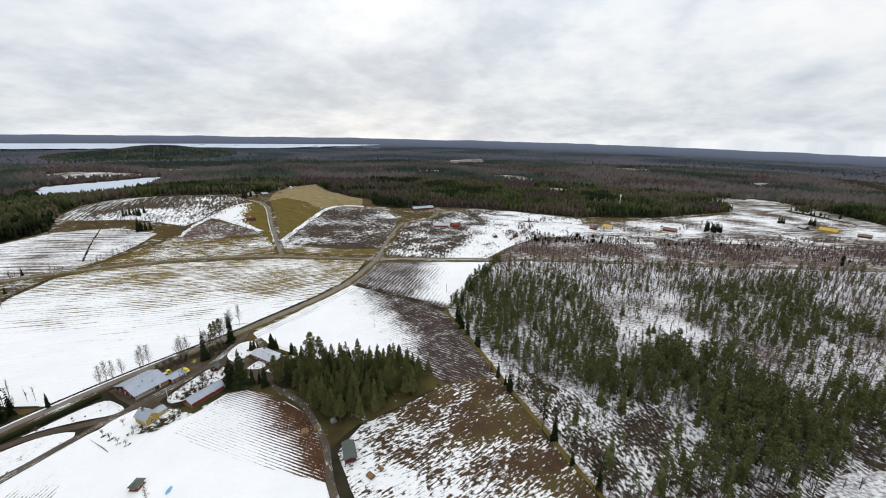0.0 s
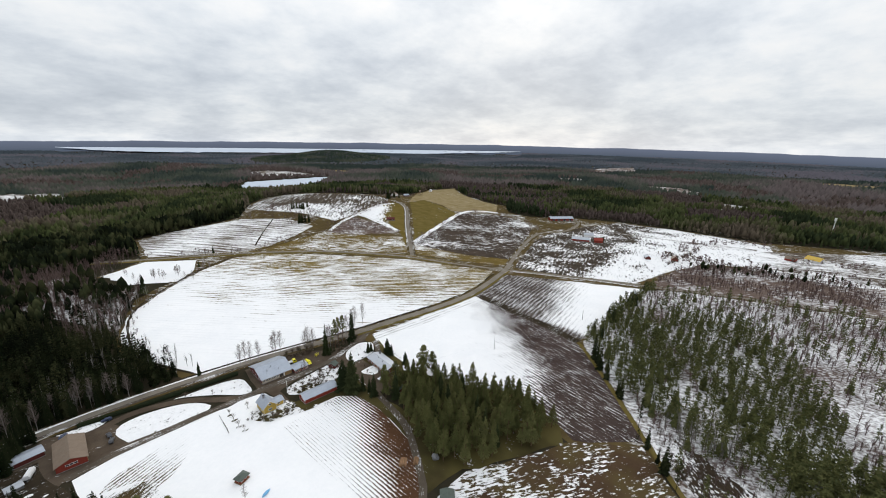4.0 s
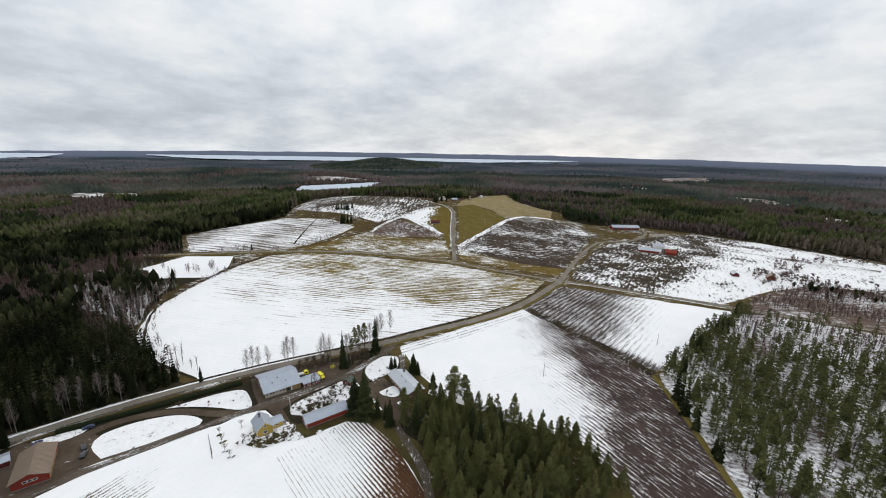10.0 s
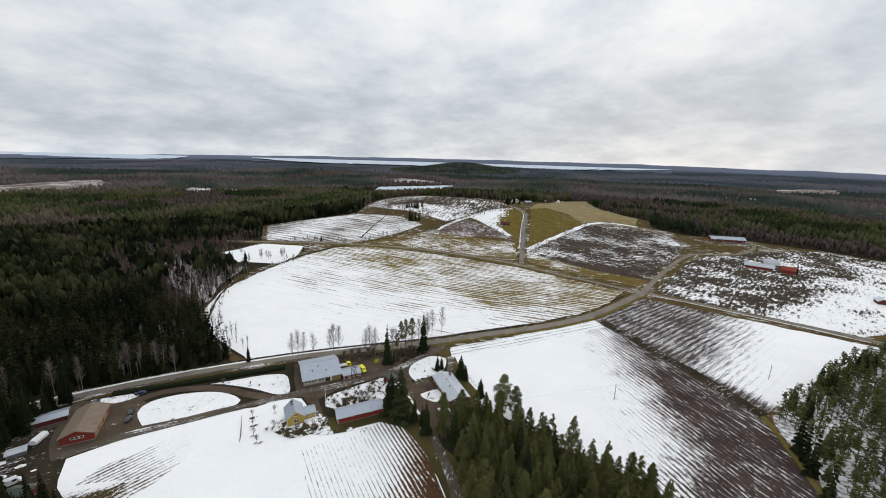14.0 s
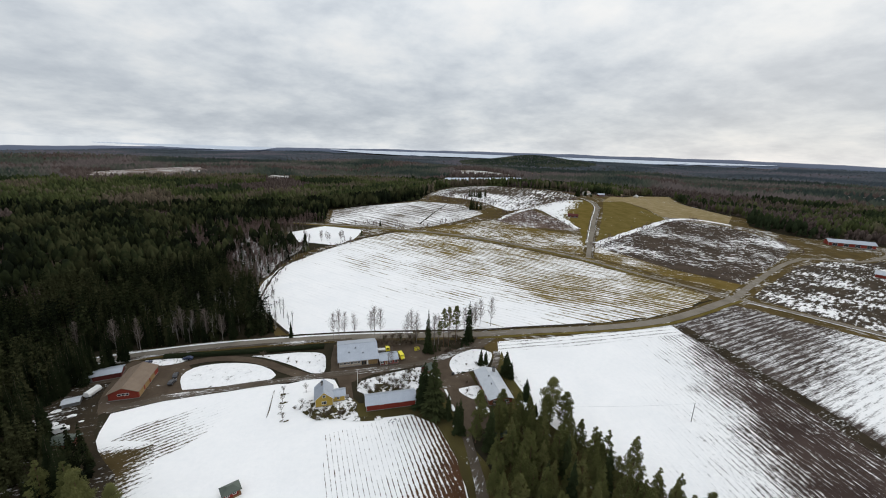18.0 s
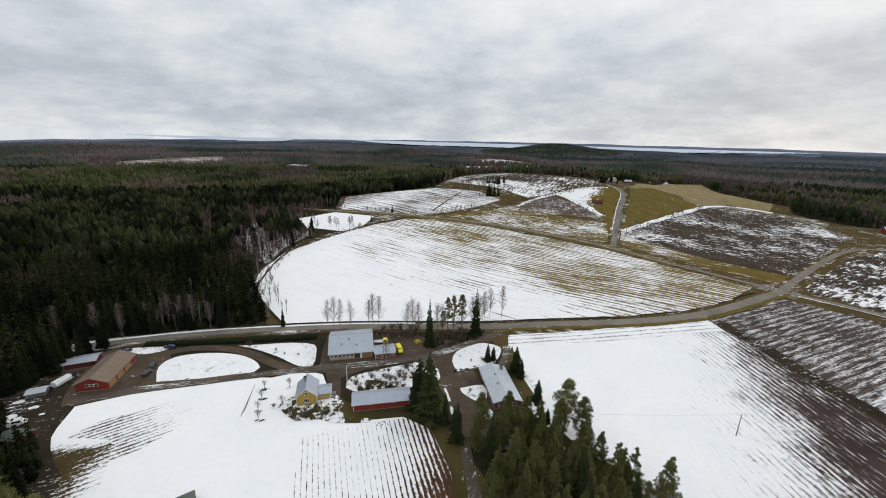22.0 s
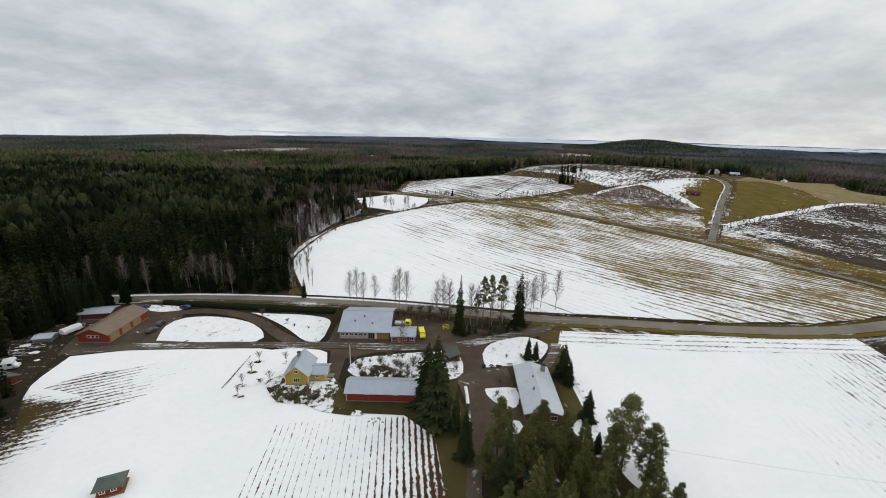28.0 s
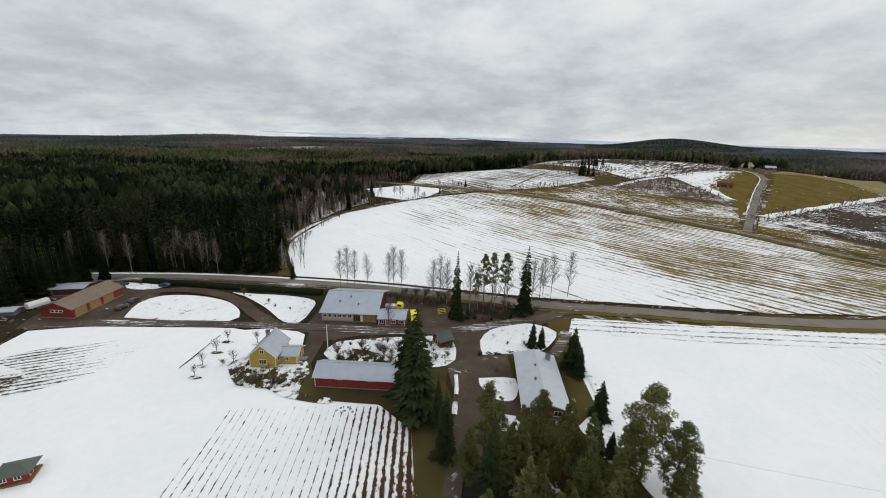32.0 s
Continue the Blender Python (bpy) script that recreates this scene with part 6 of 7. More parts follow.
def house(name, x, y, lx, ly, rot, eave, ridge, wall, roof, label, category, over=0.5, ribs=0.6, holes=(), chimneys=(), front=None, gable=None, corner=None, z=None, plinth=0.3, group=""):
    """A gabled building with its ridge along its own x: four walls, two roof slopes, ridge cap, barge boards, openings."""
    root = new(name)
    root.matrix_basis = pose(x, y, (height(x, y) if z is None else z) + 0.15, 0, 0, rot)
    tagged(root, label, category, group)
    t = 0.22
    hx, hy = lx / 2, ly / 2
    part("plinth", boxed(-hx - 0.05, hx + 0.05, -hy - 0.05, hy + 0.05, -0.8, plinth), M["stone"], root)
    part("wall", boxed(-hx, hx, -hy, -hy + t, plinth, eave), front or wall, root)
    part("wall", boxed(-hx, hx, hy - t, hy, plinth, eave), wall, root)
    for sx in (-1, 1):
        bm = bmesh.new()
        a, b = sorted((sx * hx, sx * (hx - t)))
        prism(bm, [(-hy + t, plinth), (hy - t, plinth), (hy - t, eave), (0, ridge - 0.12), (-hy + t, eave)], a, b)
        bmesh.ops.recalc_face_normals(bm, faces=bm.faces[:])
        part("gable_wall", bm, gable or wall, root)
    k = (ridge - eave) / hy
    for s in (-1, 1):
        part("roof", roof_slope(lx, s * (hy + over), eave - k * over, 0, ridge, over, 0.12, ribs), roof, root)
    part("ridge_cap", boxed(-hx - over, hx + over, -0.16, 0.16, ridge + 0.06, ridge + 0.17), roof, root)
    for sx in (-1, 1):
        for s in (-1, 1):
            bm = bmesh.new()
            a, b = sorted((sx * (hx + over), sx * (hx + over + 0.04)))
            prism(bm, [(s * (hy + over), eave - k * over - 0.1), (0, ridge - 0.1), (0, ridge + 0.1), (s * (hy + over), eave - k * over + 0.1)], a, b)
            bmesh.ops.recalc_face_normals(bm, faces=bm.faces[:])
            part("barge_board", bm, corner or roof, root)
            if corner:
                part("corner_board", boxed(*sorted((sx * (hx - 0.12), sx * (hx + 0.03))), *sorted((s * (hy - 0.12), s * (hy + 0.03))), plinth, eave), corner, root)
    for h in holes:
        opening(root, *h[:1], h[1], h[2], h[3], h[4], h[5], lx, ly, h[6], h[7], h[8])
    for cx, cy, cz, w2, d2 in chimneys:
        c = part("chimney", boxed(cx - w2, cx + w2, cy - d2, cy + d2, eave, cz), M["stone"], root)
        part("chimney_cap", boxed(cx - w2 - 0.08, cx + w2 + 0.08, cy - d2 - 0.08, cy + d2 + 0.08, cz, cz + 0.12), M["black"], c)
    return root


W, G = M["white"], M["glass"]
hall = house("long_house", -29.1, 127.4, 18.2, 20.6, -2, 3.1, 6.5, M["beige_wall"], M["tin"], "long beige and red workshop hall with grey metal roof", "building", 0.6, 0.7, gable=M["dark_red"],
             holes=[("window", 0, -8.0 + 1.65 * i, 1.4, 1.05, 0.95, W, G, 1) for i in range(6)] + [("door", 0, 2.6, 0.3, 2.2, 2.1, M["ochre_door"], M["glass"], 2), ("door", 0, 4.2, 0.3, 0.6, 2.3, W, M["white"], 0), ("door", 0, 6.8, 0.3, 4.2, 2.4, M["ochre_door"], M["ochre_door"], 1), ("window", 2, -5, 1.4, 1.2, 1.2, W, G, 1), ("window", 2, 0, 1.4, 1.2, 1.2, W, G, 1), ("window", 2, 5, 1.4, 1.2, 1.2, W, G, 1), ("window", 2, 0, 4.3, 1.0, 1.0, W, G, 1)])
for vx, vy in ((-4.2, -5.5), (2.4, -6.5), (-1.0, -3.0)):
    k = 6.5 - (6.5 - 3.1) * abs(vy) / 10.3
    v = part("roof_vent", boxed(vx - 0.25, vx + 0.25, vy - 0.25, vy + 0.25, k, k + 0.75), M["steel"], hall)
annex = house("annex", -15.0, 118.2, 8.6, 7.4, -1, 2.6, 3.9, M["red_boards"], M["tin"], "low red wooden annex with white windows", "building", 0.4, 0.6, corner=W,
              holes=[("window", 0, -3.3, 1.0, 1.3, 1.1, W, G, 1), ("door", 0, -1.4, 0.3, 0.95, 2.0, W, M["ochre_door"], 0), ("window", 0, 0.6, 1.0, 1.3, 1.0, W, G, 1), ("window", 0, 3.1, 1.0, 1.3, 1.0, W, G, 1), ("window", 3, 0, 1.0, 1.2, 1.0, W, G, 1)])
yellow = house("yellow_house", -45.7, 94.2, 9.0, 6.8, 90, 3.7, 6.7, M["yellow_boards"], M["tin"], "small yellow wooden house with grey metal roof", "house", 0.55, 0.6, corner=W,
               holes=[("window", 2, 0.0, 4.2, 1.0, 0.9, W, G, 1), ("window", 2, 0.0, 1.2, 1.7, 1.2, W, G, 2), ("window", 0, -2.6, 1.3, 1.1, 1.1, W, G, 1), ("window", 1, 2, 1.3, 1.1, 1.1, W, G, 1)], chimneys=[(1.4, 0.7, 7.7, 0.35, 0.45)])
house("house_wing", -39.9, 94.2, 4.8, 5.2, 0, 2.7, 3.8, M["yellow_boards"], M["tin"], "yellow lean-to wing with grey roof", "house", 0.45, 0.6, corner=W,
      holes=[("window", 0, -0.2, 1.3, 0.9, 0.8, W, G, 1), ("door", 3, 0, 0.3, 1.0, 2.0, W, M["ochre_door"], 0)])
steps = new("porch_steps")
steps.matrix_basis = pose(-36.6, 94.2, 0.2)
tagged(steps, "grey concrete porch steps beside the wing", "steps")
for i in range(3):
    part("tread", boxed(-0.9 + 0.35 * i - 0.3, 0.9 - 0.3 * i, -1, 1, -0.3, 0.5 - 0.17 * i), M["stone"], steps)
shed = house("red_shed", -19.6, 85.2, 19.8, 7.2, -3, 3.0, 4.8, M["red_boards"], M["tin"], "long red wooden shed with grey metal roof", "shed", 0.5, 0.7, corner=W,
             holes=[("window", 0, -3.8, 2.45, 1.5, 0.28, W, W, 0), ("window", 0, 4.0, 2.45, 1.5, 0.28, W, W, 0), ("door", 2, 0, 0.3, 2.4, 2.2, W, M["red_boards"], 1)])
cottage = house("cottage", 25.4, 83.0, 21.8, 9.8, 84.5, 2.9, 4.3, M["brick"], M["tin_pale"], "brown brick bungalow with a wide pale roof", "house", 0.6, 0.0, gable=M["brick"],
                holes=[("window", 2, -2.6, 1.0, 1.6, 1.2, W, G, 1), ("window", 2, 2.6, 1.0, 1.6, 1.2, W, G, 1)] + [("window", 1, -9 + 3.2 * i, 1.0, 1.5, 1.2, W, G, 1) for i in range(3)] + [("door", 1, 1.2, 0.3, 1.0, 2.0, W, M["ochre_door"], 0), ("window", 1, 4.4, 1.0, 1.5, 1.2, W, G, 1), ("window", 1, 8, 1.0, 1.5, 1.2, W, G, 1)],
                chimneys=[(8.2, -3.2, 5.6, 0.45, 0.6)])
for vx, vy in ((-2.2, 1.4), (3.6, 0.7)):
    part("roof_vent", boxed(vx - 0.22, vx + 0.22, vy - 0.22, vy + 0.22, 4.0, 4.85), M["steel"], cottage)
barn = house("machine_barn", -122.8, 124.4, 19.6, 10.4, 89, 3.4, 5.5, M["red_boards"], M["tin_brown"], "red machine barn with brown roof and wooden doors", "barn", 0.6, 0.8,
             holes=[("window", 2, -1.4, 2.0, 1.1, 0.75, W, G, 0), ("window", 2, 0.0, 2.0, 1.1, 0.75, W, G, 0), ("window", 2, 1.4, 2.0, 1.1, 0.75, W, G, 0)] + [("door", 0, -7.0 + 5.4 * i, 0.3, 4.0, 2.7, M["ochre_door"], M["ochre_door"], 1) for i in range(3)])
house("open_shed", -140, 135, 17, 6.5, 10, 2.6, 3.3, M["dark_red"], M["tin"], "low storage shed with a pale snowy roof", "shed", 0.4, 0.8, holes=[("door", 0, -4, 0.3, 5, 2.1, M["steel"], M["steel"], 2)])
house("small_shed", -140.8, 116.6, 5.2, 4.0, 12, 1.6, 2.1, M["steel"], M["tin_pale"], "small hut with a pale roof in the yard", "shed", 0.3, 0.6)
house("small_shed", -130.5, 91.0, 7, 5, -15, 2.2, 3.2, M["dark_red"], M["tin_green"], "dark hut beside the trees", "shed", 0.3, 0.6)
house("red_hut", 1.6, 104.2, 4.2, 4.6, 30, 2.2, 3.7, M["dark_red"], M["tin_green"], "small dark red hut with a green-grey roof", "hut", 0.4, 0.5, holes=[("door", 2, 0, 0.3, 0.9, 1.8, W, M["dark_red"], 0)])
house("grove_hut", 16.5, 55.0, 5.5, 4.0, 80, 2.0, 2.9, M["dark_red"], M["tin_green"], "small hut with a green-grey roof under the pines", "hut", 0.35, 0.6)
house("track_shed", -20.6, -18.0, 11.2, 5.2, 44, 2.5, 3.3, M["dark_red"], M["tin_green"], "grey mossy-roofed shed beside the track", "shed", 0.5, 0.6, holes=[("door", 0, 2, 0.3, 3.2, 2.0, M["ochre_door"], M["ochre_door"], 1)])

# far farms
house("red_barn", 568, 235, 44, 13, -40, 4.6, 7.6, M["red_boards"], M["tin"], "large red barn with white bands before the woods", "barn", 0.8, 1.5, corner=W, holes=[("door", 0, -16 + 10.6 * i, 0.4, 4.5, 3.2, W, M["glass"], 1) for i in range(4)])
house("long_barn", 457, 144, 25, 11, -67, 3.5, 6.0, M["red_boards"], M["tin_pale"], "long red cowshed with a pale roof", "barn", 0.8, 1.5, corner=W)
house("farm_annex", 468, 121, 12, 11, -67, 4.0, 6.8, M["red_boards"], M["red_boards"], "red annex at the end of the cowshed", "barn", 0.5, 1.5)
house("farm_house", 493, 147, 14, 8, -60, 3.2, 6, W, M["tin_pale"], "pale farmhouse beside the barns", "house", 0.5, 1.2)
for x, y, a, b, rot, e, r, wl, rf, lab in ((291, 401, 13, 6, -40, 2.6, 4.6, "dark_red", "dark_red", "old red barn on the golden hillside"), (447, 12, 9, 7, 20, 3, 6, "red_boards", "tin_brown", "red cottage among shrubs beside the road"),
                                           (576, -121, 17, 11, 60, 3.2, 7, "white", "tin_yellow", "farmhouse with a bright yellow roof"), (560, -98, 11, 7, 70, 3, 5.5, "red_boards", "tin_brown", "red outbuilding of the yellow farm"),
                                           (600, -218, 20, 9, 65, 3.5, 6.5, "red_boards", "tin_brown", "long brown-roofed barn in the fields"), (585, -200, 9, 7, 30, 3, 5.5, "yellow_boards", "tin", "small yellow house in the fields"),
                                           (713, -468, 24, 11, 50, 4, 8, "yellow_boards", "tin_yellow", "distant yellow farmhouse beside the road"), (730, -440, 14, 8, 20, 3, 6, "dark_red", "tin", "distant dark barn beside the farmhouse"), (690, -505, 16, 8, 60, 3, 5.5, "dark_red", "tin_brown", "distant shed by the lane"),
                                           (436, 566, 14, 9, 20, 3.4, 7, "white", "tin_brown", "house on the hilltop among trees"), (645, 715, 18, 9, 10, 3.5, 6.5, "dark_red", "tin_brown", "dark red barn behind the golden field"), (724, 743, 13, 8, 30, 3.2, 6.5, "white", "tin_pale", "pale house behind the golden field"),
                                           (458, 552, 12, 7, -20, 3, 5.5, "dark_red", "tin", "dark outbuilding on the hilltop"), (430, 40, 10, 6, 30, 2.8, 5, "dark_red", "tin_pale", "dark hut beside the mottled field")):
    house("far_house", x, y, a, b, rot, e, r, M[wl], M[rf], lab, "house", 0.5, 1.5, holes=[("window", 0, -a / 4, 1.0, 1.4, 1.2, W, G, 1), ("window", 0, a / 4, 1.0, 1.4, 1.2, W, G, 1)])


def pavilion(x, y):
    root = new("garden_pavilion")
    root.matrix_basis = pose(x, y, 0.12, 0, 0, 22)
    tagged(root, "small red pavilion with a dark green hipped roof", "pavilion")
    part("deck", boxed(-2.3, 2.6, -2.0, 2.0, 0, 0.35), M["timber"], root)
    part("wall", boxed(-1.9, 1.9, -1.6, -1.45, 0.35, 2.2), M["red_boards"], root)
    part("wall", boxed(-1.9, 1.9, 1.45, 1.6, 0.35, 2.2), M["red_boards"], root)
    part("wall", boxed(-1.9, -1.75, -1.45, 1.45, 0.35, 2.2), M["red_boards"], root)
    part("wall", boxed(1.75, 1.9, -1.45, 1.45, 0.35, 2.2), M["red_boards"], root)
    for u in (-1.0, 0.9):
        opening(root, "window", 0, u, 1.0, 0.8, 0.8, 3.8, 3.2, W, G, 1)
    opening(root, "window", 2, 0, 1.0, 1.0, 0.8, 3.8, 3.2, W, G, 1)
    opening(root, "door", 3, 0, 0.36, 0.9, 1.7, 3.8, 3.2, W, M["red_boards"], 0)
    bm = bmesh.new()
    e = [bm.verts.new(p) for p in ((-2.6, -2.2, 2.05), (2.9, -2.2, 2.05), (2.9, 2.2, 2.05), (-2.6, 2.2, 2.05))]
    t = [bm.verts.new(p) for p in ((-0.5, 0, 3.3), (0.8, 0, 3.3))]
    for f in ((e[0], e[1], t[1], t[0]), (e[1], e[2], t[1]), (e[2], e[3], t[0], t[1]), (e[3], e[0], t[0]), (e[3], e[2], e[1], e[0])):
        bm.faces.new(f)
    part("roof", bm, M["tin_green"], root)


pavilion(-73.3, 54.6)


# ---- vehicles and yard things ----
def wheel(root, x, y, r, wd=0.22):
    bm = bmesh.new()
    bmesh.ops.create_cone(bm, cap_ends=True, segments=14, radius1=r, radius2=r, depth=wd, matrix=pose(x, y, r, 90))
    t = part("wheel", bm, M["black"], root)
    bm = bmesh.new()
    bmesh.ops.create_cone(bm, cap_ends=True, segments=10, radius1=r * 0.55, radius2=r * 0.5, depth=wd + 0.04, matrix=pose(x, y, r, 90))
    part("rim", bm, M["steel"], t)


def vehicle(name, x, y, rot, length, width, profile, paint, label, wheels, glass_z, bed=None):
    """A car, van or lorry: a body of the given side profile (x, z), glass, lamps and wheels."""
    root = new(name)
    root.matrix_basis = pose(x, y, height(x, y) + 0.34, 0, 0, rot)
    tagged(root, label, "vehicle")
    bm = bmesh.new()
    n = len(profile)
    rings = []
    for s in (-1, -0.94, 0.94, 1):
        k = 1.0 if abs(s) < 1 else 0.93
        rings.append([bm.verts.new((px * (k if abs(s) == 1 else 1), s * width / 2, 0.3 + (pz - 0.3) * k)) for px, pz in profile])
    for a, b in zip(rings, rings[1:]):
        for i in range(n):
            bm.faces.new((a[i], a[(i + 1) % n], b[(i + 1) % n], b[i]))
    bm.faces.new(rings[0])
    bm.faces.new(rings[-1][::-1])
    bmesh.ops.recalc_face_normals(bm, faces=bm.faces[:])
    part("body", bm, paint, root)
    (gx0, gx1), (g0, g1) = glass_z
    for s in (-1, 1):
        part("side_window", boxed(gx0, gx1, *sorted((s * width / 2 * 0.95, s * (width / 2 + 0.012))), g0, g1), M["glass"], root)
    part("windscreen", boxed(gx1 + 0.05, gx1 + 0.22, -width * 0.42, width * 0.42, g0, g1 - 0.02), M["glass"], root)
    for wx in wheels:
        for s in (-1, 1):
            wheel(root, wx, s * (width / 2 - 0.1), 0.36)
    for s in (-1, 1):
        part("headlight", boxed(length / 2 - 0.1, length / 2 + 0.02, s * width * 0.36 - 0.15, s * width * 0.36 + 0.15, 0.65, 0.82), M["white"], root)
    if bed:
        part("load_bed", boxed(*bed), M["car_white"], root)
    return root


VAN = [(-2.7, 0.4), (2.7, 0.4), (2.7, 1.0), (2.0, 1.25), (1.5, 2.3), (-2.65, 2.35)]
CAR = [(-2.2, 0.4), (2.2, 0.4), (2.2, 0.8), (1.2, 0.95), (0.5, 1.45), (-1.3, 1.45), (-2.15, 0.95)]
vehicle("van", -8.2, 119.3, -82, 5.4, 2.1, VAN, M["car_yellow"], "bright yellow van parked beside the annex", (-1.7, 1.7), ((0.4, 1.45), (1.35, 2.1)))
vehicle("flatbed_lorry", -15.6, 127.6, -6, 6.4, 2.3, [(0.9, 0.4), (3.2, 0.4), (3.2, 1.3), (2.7, 2.3), (0.9, 2.35)], M["car_yellow"], "small lorry with yellow cab and pale load bed", (-2.0, 2.2), ((1.3, 2.5), (1.4, 2.1)), bed=(-3.3, 0.75, -1.1, 1.1, 0.7, 1.35))
vehicle("car", -108, 142.8, 170, 4.4, 1.75, CAR, M["car_blue"], "dark blue car parked beside the hedge", (-1.35, 1.4), ((-1.2, 0.4), (0.98, 1.38)))
# car body stands in for a blue and white object
vehicle("car", -124.5, 142.5, 60, 4.4, 1.75, CAR, M["car_blue"], "blue car-shaped object behind the barn", (-1.35, 1.4), ((-1.2, 0.4), (0.98, 1.38)))
# the next two car bodies stand in for dark machinery
vehicle("car", -108.5, 122.5, 75, 4.4, 1.75, CAR, M["car_dark"], "dark grey machinery beside the snow lawn, shaped as a car", (-1.35, 1.4), ((-1.2, 0.4), (0.98, 1.38)))
vehicle("car", -108.8, 128, 95, 4.4, 1.75, CAR, M["car_dark"], "dark machinery beside the snow lawn, shaped as a car", (-1.35, 1.4), ((-1.2, 0.4), (0.98, 1.38)))

vehicle("van", -136, 98.6, 25, 5.4, 2.1, VAN, M["car_white"], "white van parked among clutter by the trees", (-1.7, 1.7), ((0.4, 1.45), (1.35, 2.1)))
tank = new("tank_trailer")
tank.matrix_basis = pose(-136.2, 121.6, 0.4, 0, 0, 70)
tagged(tank, "white covered trailer standing beside the barn", "trailer")
bm = bmesh.new()
prism(bm, [(-1.2, 0.7), (1.2, 0.7), (1.25, 1.7), (0.8, 2.5), (-0.8, 2.5), (-1.25, 1.7)], -2.9, 2.9)
bmesh.ops.recalc_face_normals(bm, faces=bm.faces[:])
part("cover", bm, M["car_white"], tank)
part("chassis", boxed(-3.1, 3.9, -0.5, 0.5, 0.45, 0.7), M["steel"], tank)
for wx in (-1.9, -0.9, 1.9):
    for s in (-1, 1):
        wheel(tank, wx, s * 1.05, 0.42)

rack = new("metal_rack")
rack.matrix_basis = pose(1.2, 124.6, 0.3, 0, 0, 20)
tagged(rack, "yellow steel machine frame at the edge of the yard", "machine")
for px in (-1.2, 1.2):
    for py in (-0.6, 0.6):
        part("post", boxed(px - 0.07, px + 0.07, py - 0.07, py + 0.07, 0, 1.9), M["car_yellow"], rack)
for z in (0.6, 1.25, 1.85):
    part("rail", boxed(-1.25, 1.25, -0.66, -0.54, z, z + 0.12), M["car_yellow"], rack)
    part("rail", boxed(-1.25, 1.25, 0.54, 0.66, z, z + 0.12), M["car_yellow"], rack)

# blue covered boat in the snow
boat = new("rowing_boat")
boat.matrix_basis = pose(-68.8, 40.4, 0.14, 0, 0, 25)
tagged(boat, "rowing boat under a light blue cover on the snow", "boat")
bm = bmesh.new()
prof = []
for i in range(9):
    u = i / 8 * 2 - 1
    wd = 0.75 * (1 - abs(u) ** 2.5) + 0.04
    prof.append([bm.verts.new(p) for p in ((u * 2.1, -wd * 0.6, 0), (u * 2.1, -wd, 0.42), (u * 2.1, 0, 0.66), (u * 2.1, wd, 0.42), (u * 2.1, wd * 0.6, 0))])
for a, b in zip(prof, prof[1:]):
    for j in range(5):
        bm.faces.new((a[j], a[(j + 1) % 5], b[(j + 1) % 5], b[j]))
bm.faces.new(prof[0][::-1])
bm.faces.new(prof[-1])
bmesh.ops.recalc_face_normals(bm, faces=bm.faces[:])
part("cover", bm, M["boat_blue"], boat)
part("keel", boxed(-1.9, 1.9, -0.05, 0.05, -0.05, 0.03), M["timber"], boat)


def log_pile(x, y, rot, length, count, tiers, label, r=0.19):
    root = new("log_pile")
    root.matrix_basis = pose(x, y, height(x, y) + 0.15, 0, 0, rot)
    tagged(root, label, "logs")
    g = random.Random(int(x * 7 + y))
    bm = bmesh.new()
    bmesh.ops.create_cone(bm, cap_ends=True, segments=8, radius1=r, radius2=r * 0.9, depth=length, matrix=pose(0, 0, 0, 0, 90, 0))
    base = part("log", bm, M["timber"], root)
    base.location = (0, 0, r)
    for t in range(tiers):
        for i in range(count - t):
            if t == 0 and i == 0:
                continue
            o = new("log", base.data)
            o.parent = root
            o.location = (g.uniform(-0.2, 0.2), (i + t * 0.5) * r * 2.02, r + t * r * 1.74)


log_pile(-17.5, 10.5, 40, 4.2, 9, 4, "stack of cut pine logs beside the track")
log_pile(-13.0, 7.5, 40, 4.0, 6, 3, "low stack of brown logs on the snow")
log_pile(-26, -35, 75, 3.6, 8, 4, "log stack with snow in the clearing")
log_pile(-21, -36.5, 75, 3.0, 5, 3, "small log stack in the clearing")
g = random.Random(4)
for i, (x, y) in enumerate(((-21.5, 74.6), (-20.4, 73.8), (-19.3, 74.4), (-18.6, 73.5), (-21.0, 73.2), (-19.9, 75.0), (-22.2, 73.8))):
    bm = bmesh.new()
    bmesh.ops.create_icosphere(bm, subdivisions=2, radius=0.42)
    for v in bm.verts:
        v.co *= 0.8 + 0.5 * noise.noise(v.co * 2.2 + Vector((i * 3, 0, 0)))
        v.co.z *= 0.6
    st = part("field_stone", bm, M["rock"])
    st.location = (x, y, 0.3)
    tagged(st, "dark stone of a heap in the snow field", "stone", "stone heap")
bm = bmesh.new()
bmesh.ops.create_icosphere(bm, subdivisions=3, radius=1.6)
for v in bm.verts:
    v.co *= 1 + 0.35 * noise.noise(v.co * 0.9)
    v.co.z *= 1.2
bd = part("boulder", bm, M["rock"])
bd.location = (-6.0, 3.0, 1.0)
tagged(bd, "large pale grey boulder at the grove's edge", "boulder")


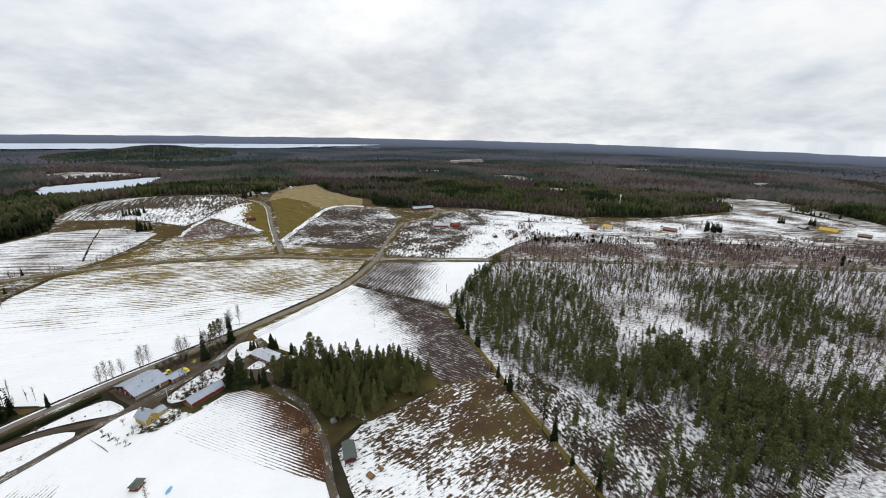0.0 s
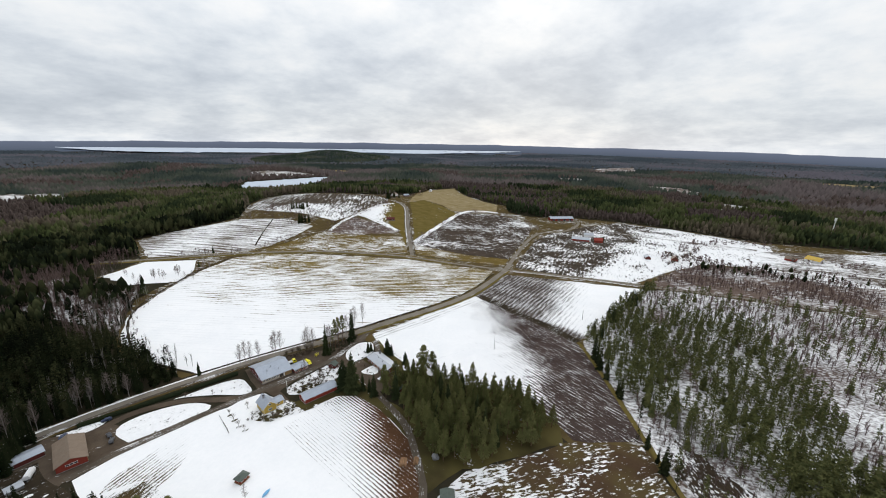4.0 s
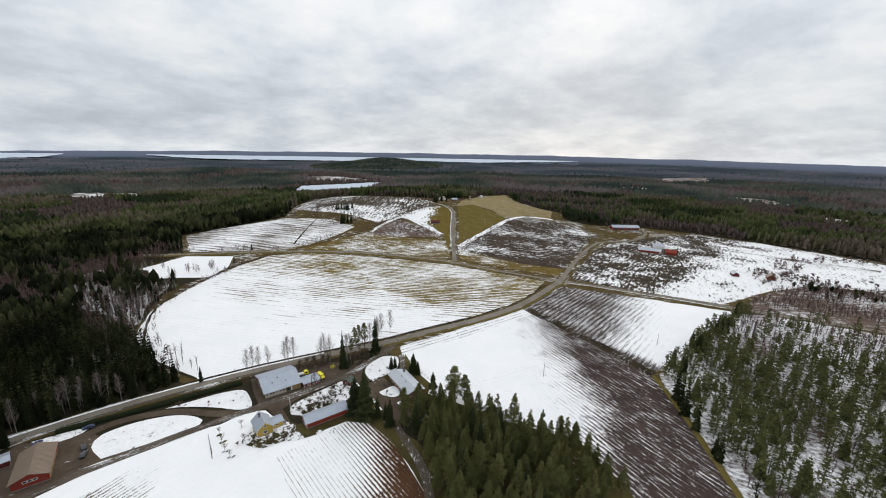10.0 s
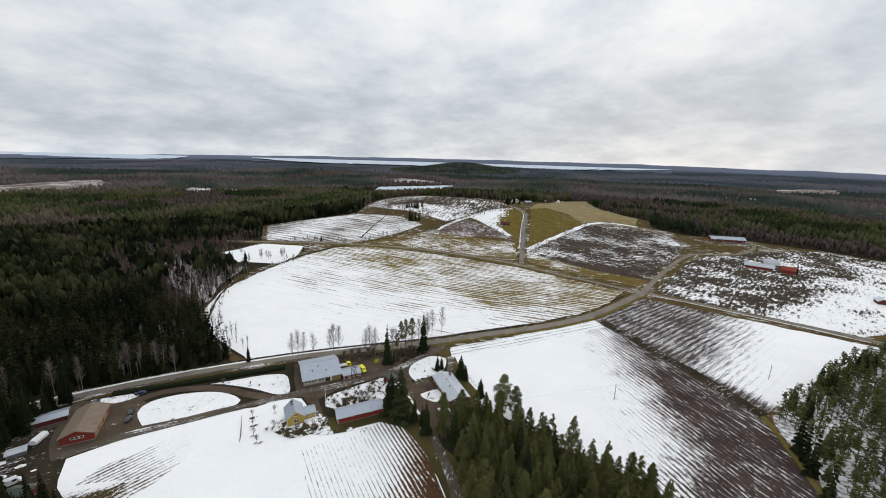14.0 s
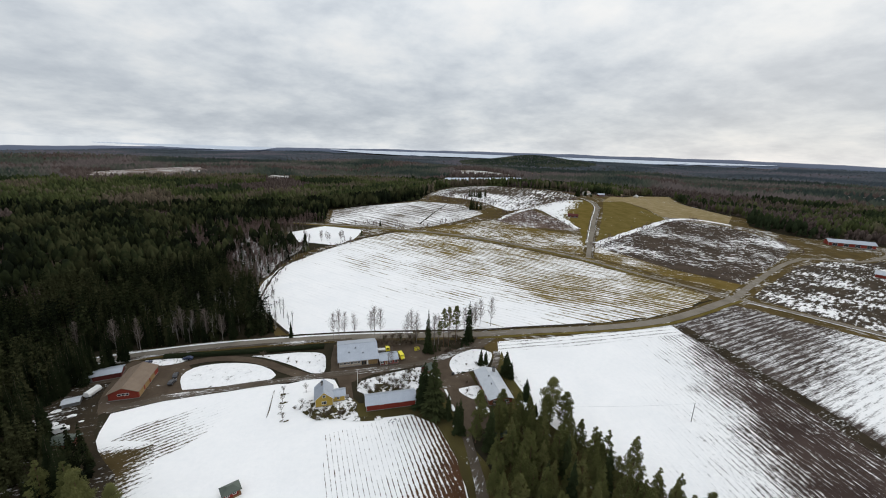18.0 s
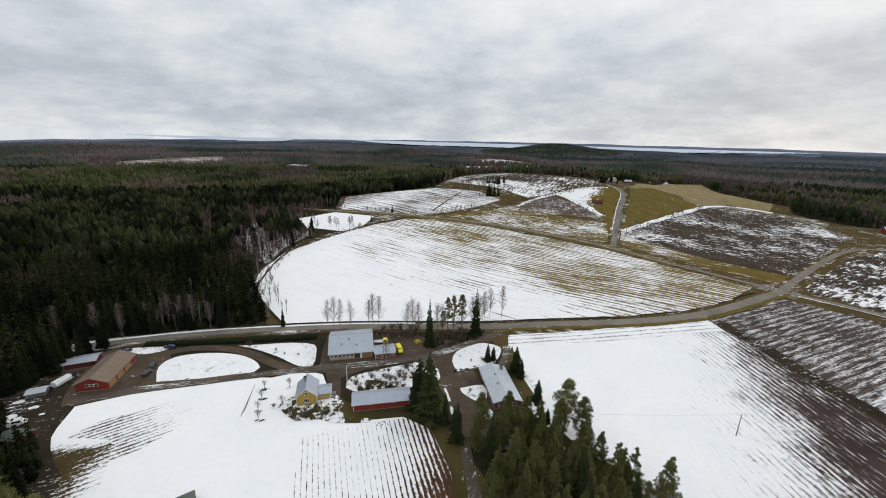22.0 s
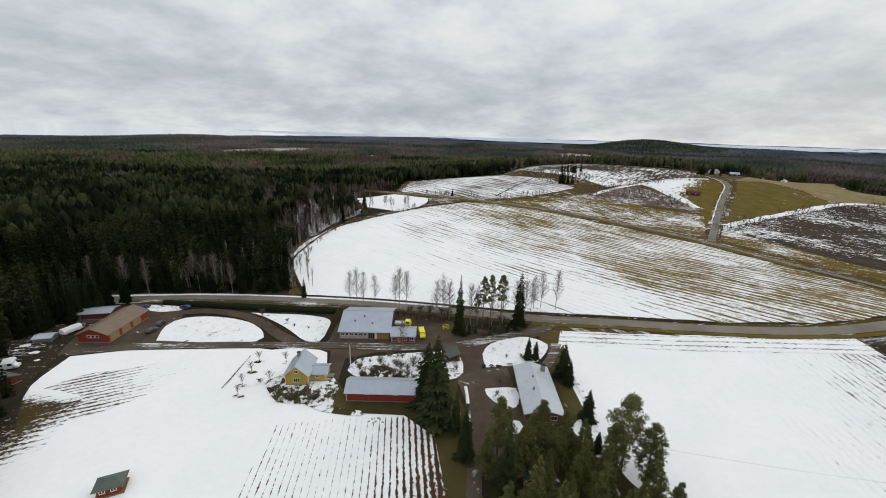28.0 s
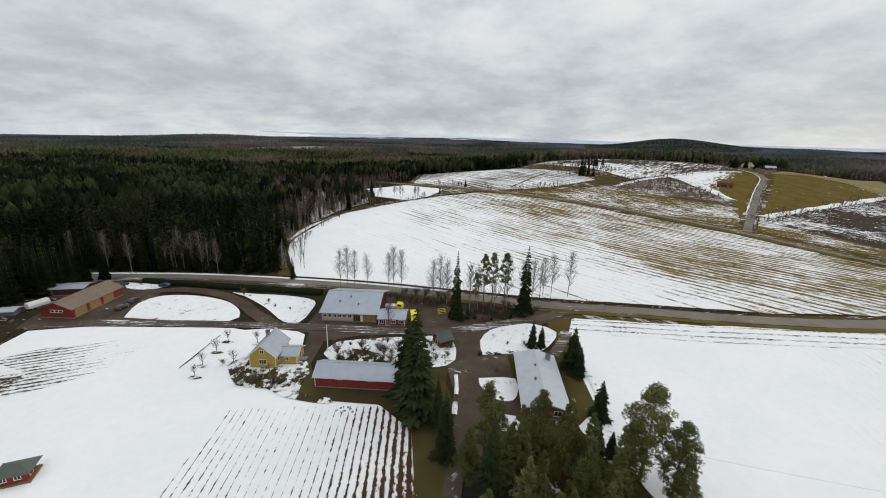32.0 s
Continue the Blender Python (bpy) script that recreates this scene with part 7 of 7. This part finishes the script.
def pole(x, y, h, label, arm=True, mat="pole"):
    root = new("utility_pole")
    root.matrix_basis = pose(x, y, height(x, y), 0, 0, 30)
    tagged(root, label, "pole")
    bm = bmesh.new()
    tube(bm, (0, 0, -0.3), (0, 0, h), 0.15, 0.1, 8)
    part("post", bm, M[mat], root)
    if arm:
        part("crossarm", boxed(-0.9, 0.9, -0.06, 0.06, h - 0.6, h - 0.45), M["pole"], root)
        for s in (-0.75, 0.75):
            part("insulator", boxed(s - 0.05, s + 0.05, -0.05, 0.05, h - 0.45, h - 0.25), M["white"], root)


pole(93, 42, 8.5, "wooden power pole in the snow field")
pole(31, 60.8, 6.6, "short wooden pole among the pines", False)
bm = bmesh.new()
ends = Vector((31, 60.8, height(31, 60.8) + 6.5)), Vector((93, 42, height(93, 42) + 8.4))
for k in range(16):
    u, v = k / 16, (k + 1) / 16
    sag = Vector((0, 0, 0.9))
    tube(bm, ends[0].lerp(ends[1], u) - sag * 4 * u * (1 - u), ends[0].lerp(ends[1], v) - sag * 4 * v * (1 - v), 0.016, 0.016, 4)
cable = part("power_cable", bm, M["steel"])
tagged(cable, "thin grey cable hung across the snow field", "cable")
pole(184, 18, 8.5, "wooden power pole in the corner field")
pole(-40, 81.2, 7.0, "wooden pole before the yellow house")
pole(-31.5, 99.5, 8.0, "thin pale flagpole in the garden", False, "white")
pole(-15.8, 112.8, 7.5, "wooden pole before the annex")
mast = new("radio_mast")
mast.matrix_basis = pose(793, -139, height(793, -139))
tagged(mast, "pale slender mast among distant trees", "mast")
bm = bmesh.new()
tube(bm, (0, 0, 0), (0, 0, 34), 1.1, 0.5, 6)
part("shaft", bm, M["white"], mast)
part("head", boxed(-1.5, 1.5, -1.5, 1.5, 29, 34), M["white"], mast)

# clipped hedge along the road
hx = [(-119, 147.2), (-100, 145), (-84, 143), (-61, 140.6), (-45, 139.2)]
pts = smooth_line(hx, per=1.5)
bm = bmesh.new()
rings = []
for i, p in enumerate(pts):
    d = (pts[min(i + 1, len(pts) - 1)] - pts[max(i - 1, 0)]).normalized()
    s = Vector((d.y, -d.x, 0))
    q = Vector((p.x, p.y, height(p.x, p.y) + 0.1))
    ring = []
    for u, z in ((-1.1, 0), (-1.2, 1.0), (-0.9, 1.75), (0, 1.95), (0.9, 1.75), (1.2, 1.0), (1.1, 0)):
        j = 0.22 * noise.noise((p.x * 0.8 + u, p.y * 0.8, z * 2))
        ring.append(bm.verts.new(q + s * (u + j) + Vector((0, 0, z + j))))
    rings.append(ring)
for a, b in zip(rings, rings[1:]):
    for j in range(6):
        bm.faces.new((a[j], b[j], b[j + 1], a[j + 1]))
bm.faces.new(rings[0])
bm.faces.new(rings[-1][::-1])
bmesh.ops.recalc_face_normals(bm, faces=bm.faces[:])
hedge = new("hedge")
tagged(hedge, "long clipped dark spruce hedge along the road", "hedge")
part("foliage", bm, M["hedge"], hedge)
r = random.Random(8)
bm = bmesh.new()
for p in pts:
    for _ in range(7):
        clump(bm, Vector((p.x + r.uniform(-1, 1), p.y + r.uniform(-1, 1), 0.2 + r.uniform(0.5, 1.85))), 0.4, 6, r, 0.2)
part("twigs", bm, M["spruce_shaded"], hedge)

# waste bins and clipped shrubs by the cottage drive
for x, y, lab in ((12.2, 98.2, "dark waste bin beside the cottage drive"), (22.6, 94.6, "dark bin by the cottage wall")):
    b = new("waste_bin")
    b.matrix_basis = pose(x, y, 0.3, 0, 0, 10)
    tagged(b, lab, "bin")
    part("body", boxed(-0.55, 0.55, -0.45, 0.45, 0, 1.25, 0.06), M["car_dark"], b)
    part("lid", boxed(-0.6, 0.6, -0.5, 0.5, 1.25, 1.36), M["black"], b)
for x, y, a in ((17.3, 98.6, 2.0), (14.9, 98.7, 1.2), (21.2, 99.6, 1.4)):
    bm = bmesh.new()
    clump(bm, Vector((0, 0, 0.45)), 0.75, 160, r, 0.24)
    s = new("clipped_shrub")
    s.matrix_basis = pose(x, y, 0.25) @ Matrix.Diagonal((a, 0.9, 0.9, 1))
    tagged(s, "low dark evergreen shrub beside the drive", "shrub", "cottage shrubs")
    part("foliage", bm, M["spruce"], s)
# long low grass strip across the snow field
ribbon("ditch_bank", [(-67, 88.5), (-66.5, 98), (-66, 106)], 0.22, M["gravel_icy"], 0.24, "thin dark grass strip in the snow", "bank", 0.15, 0.4)
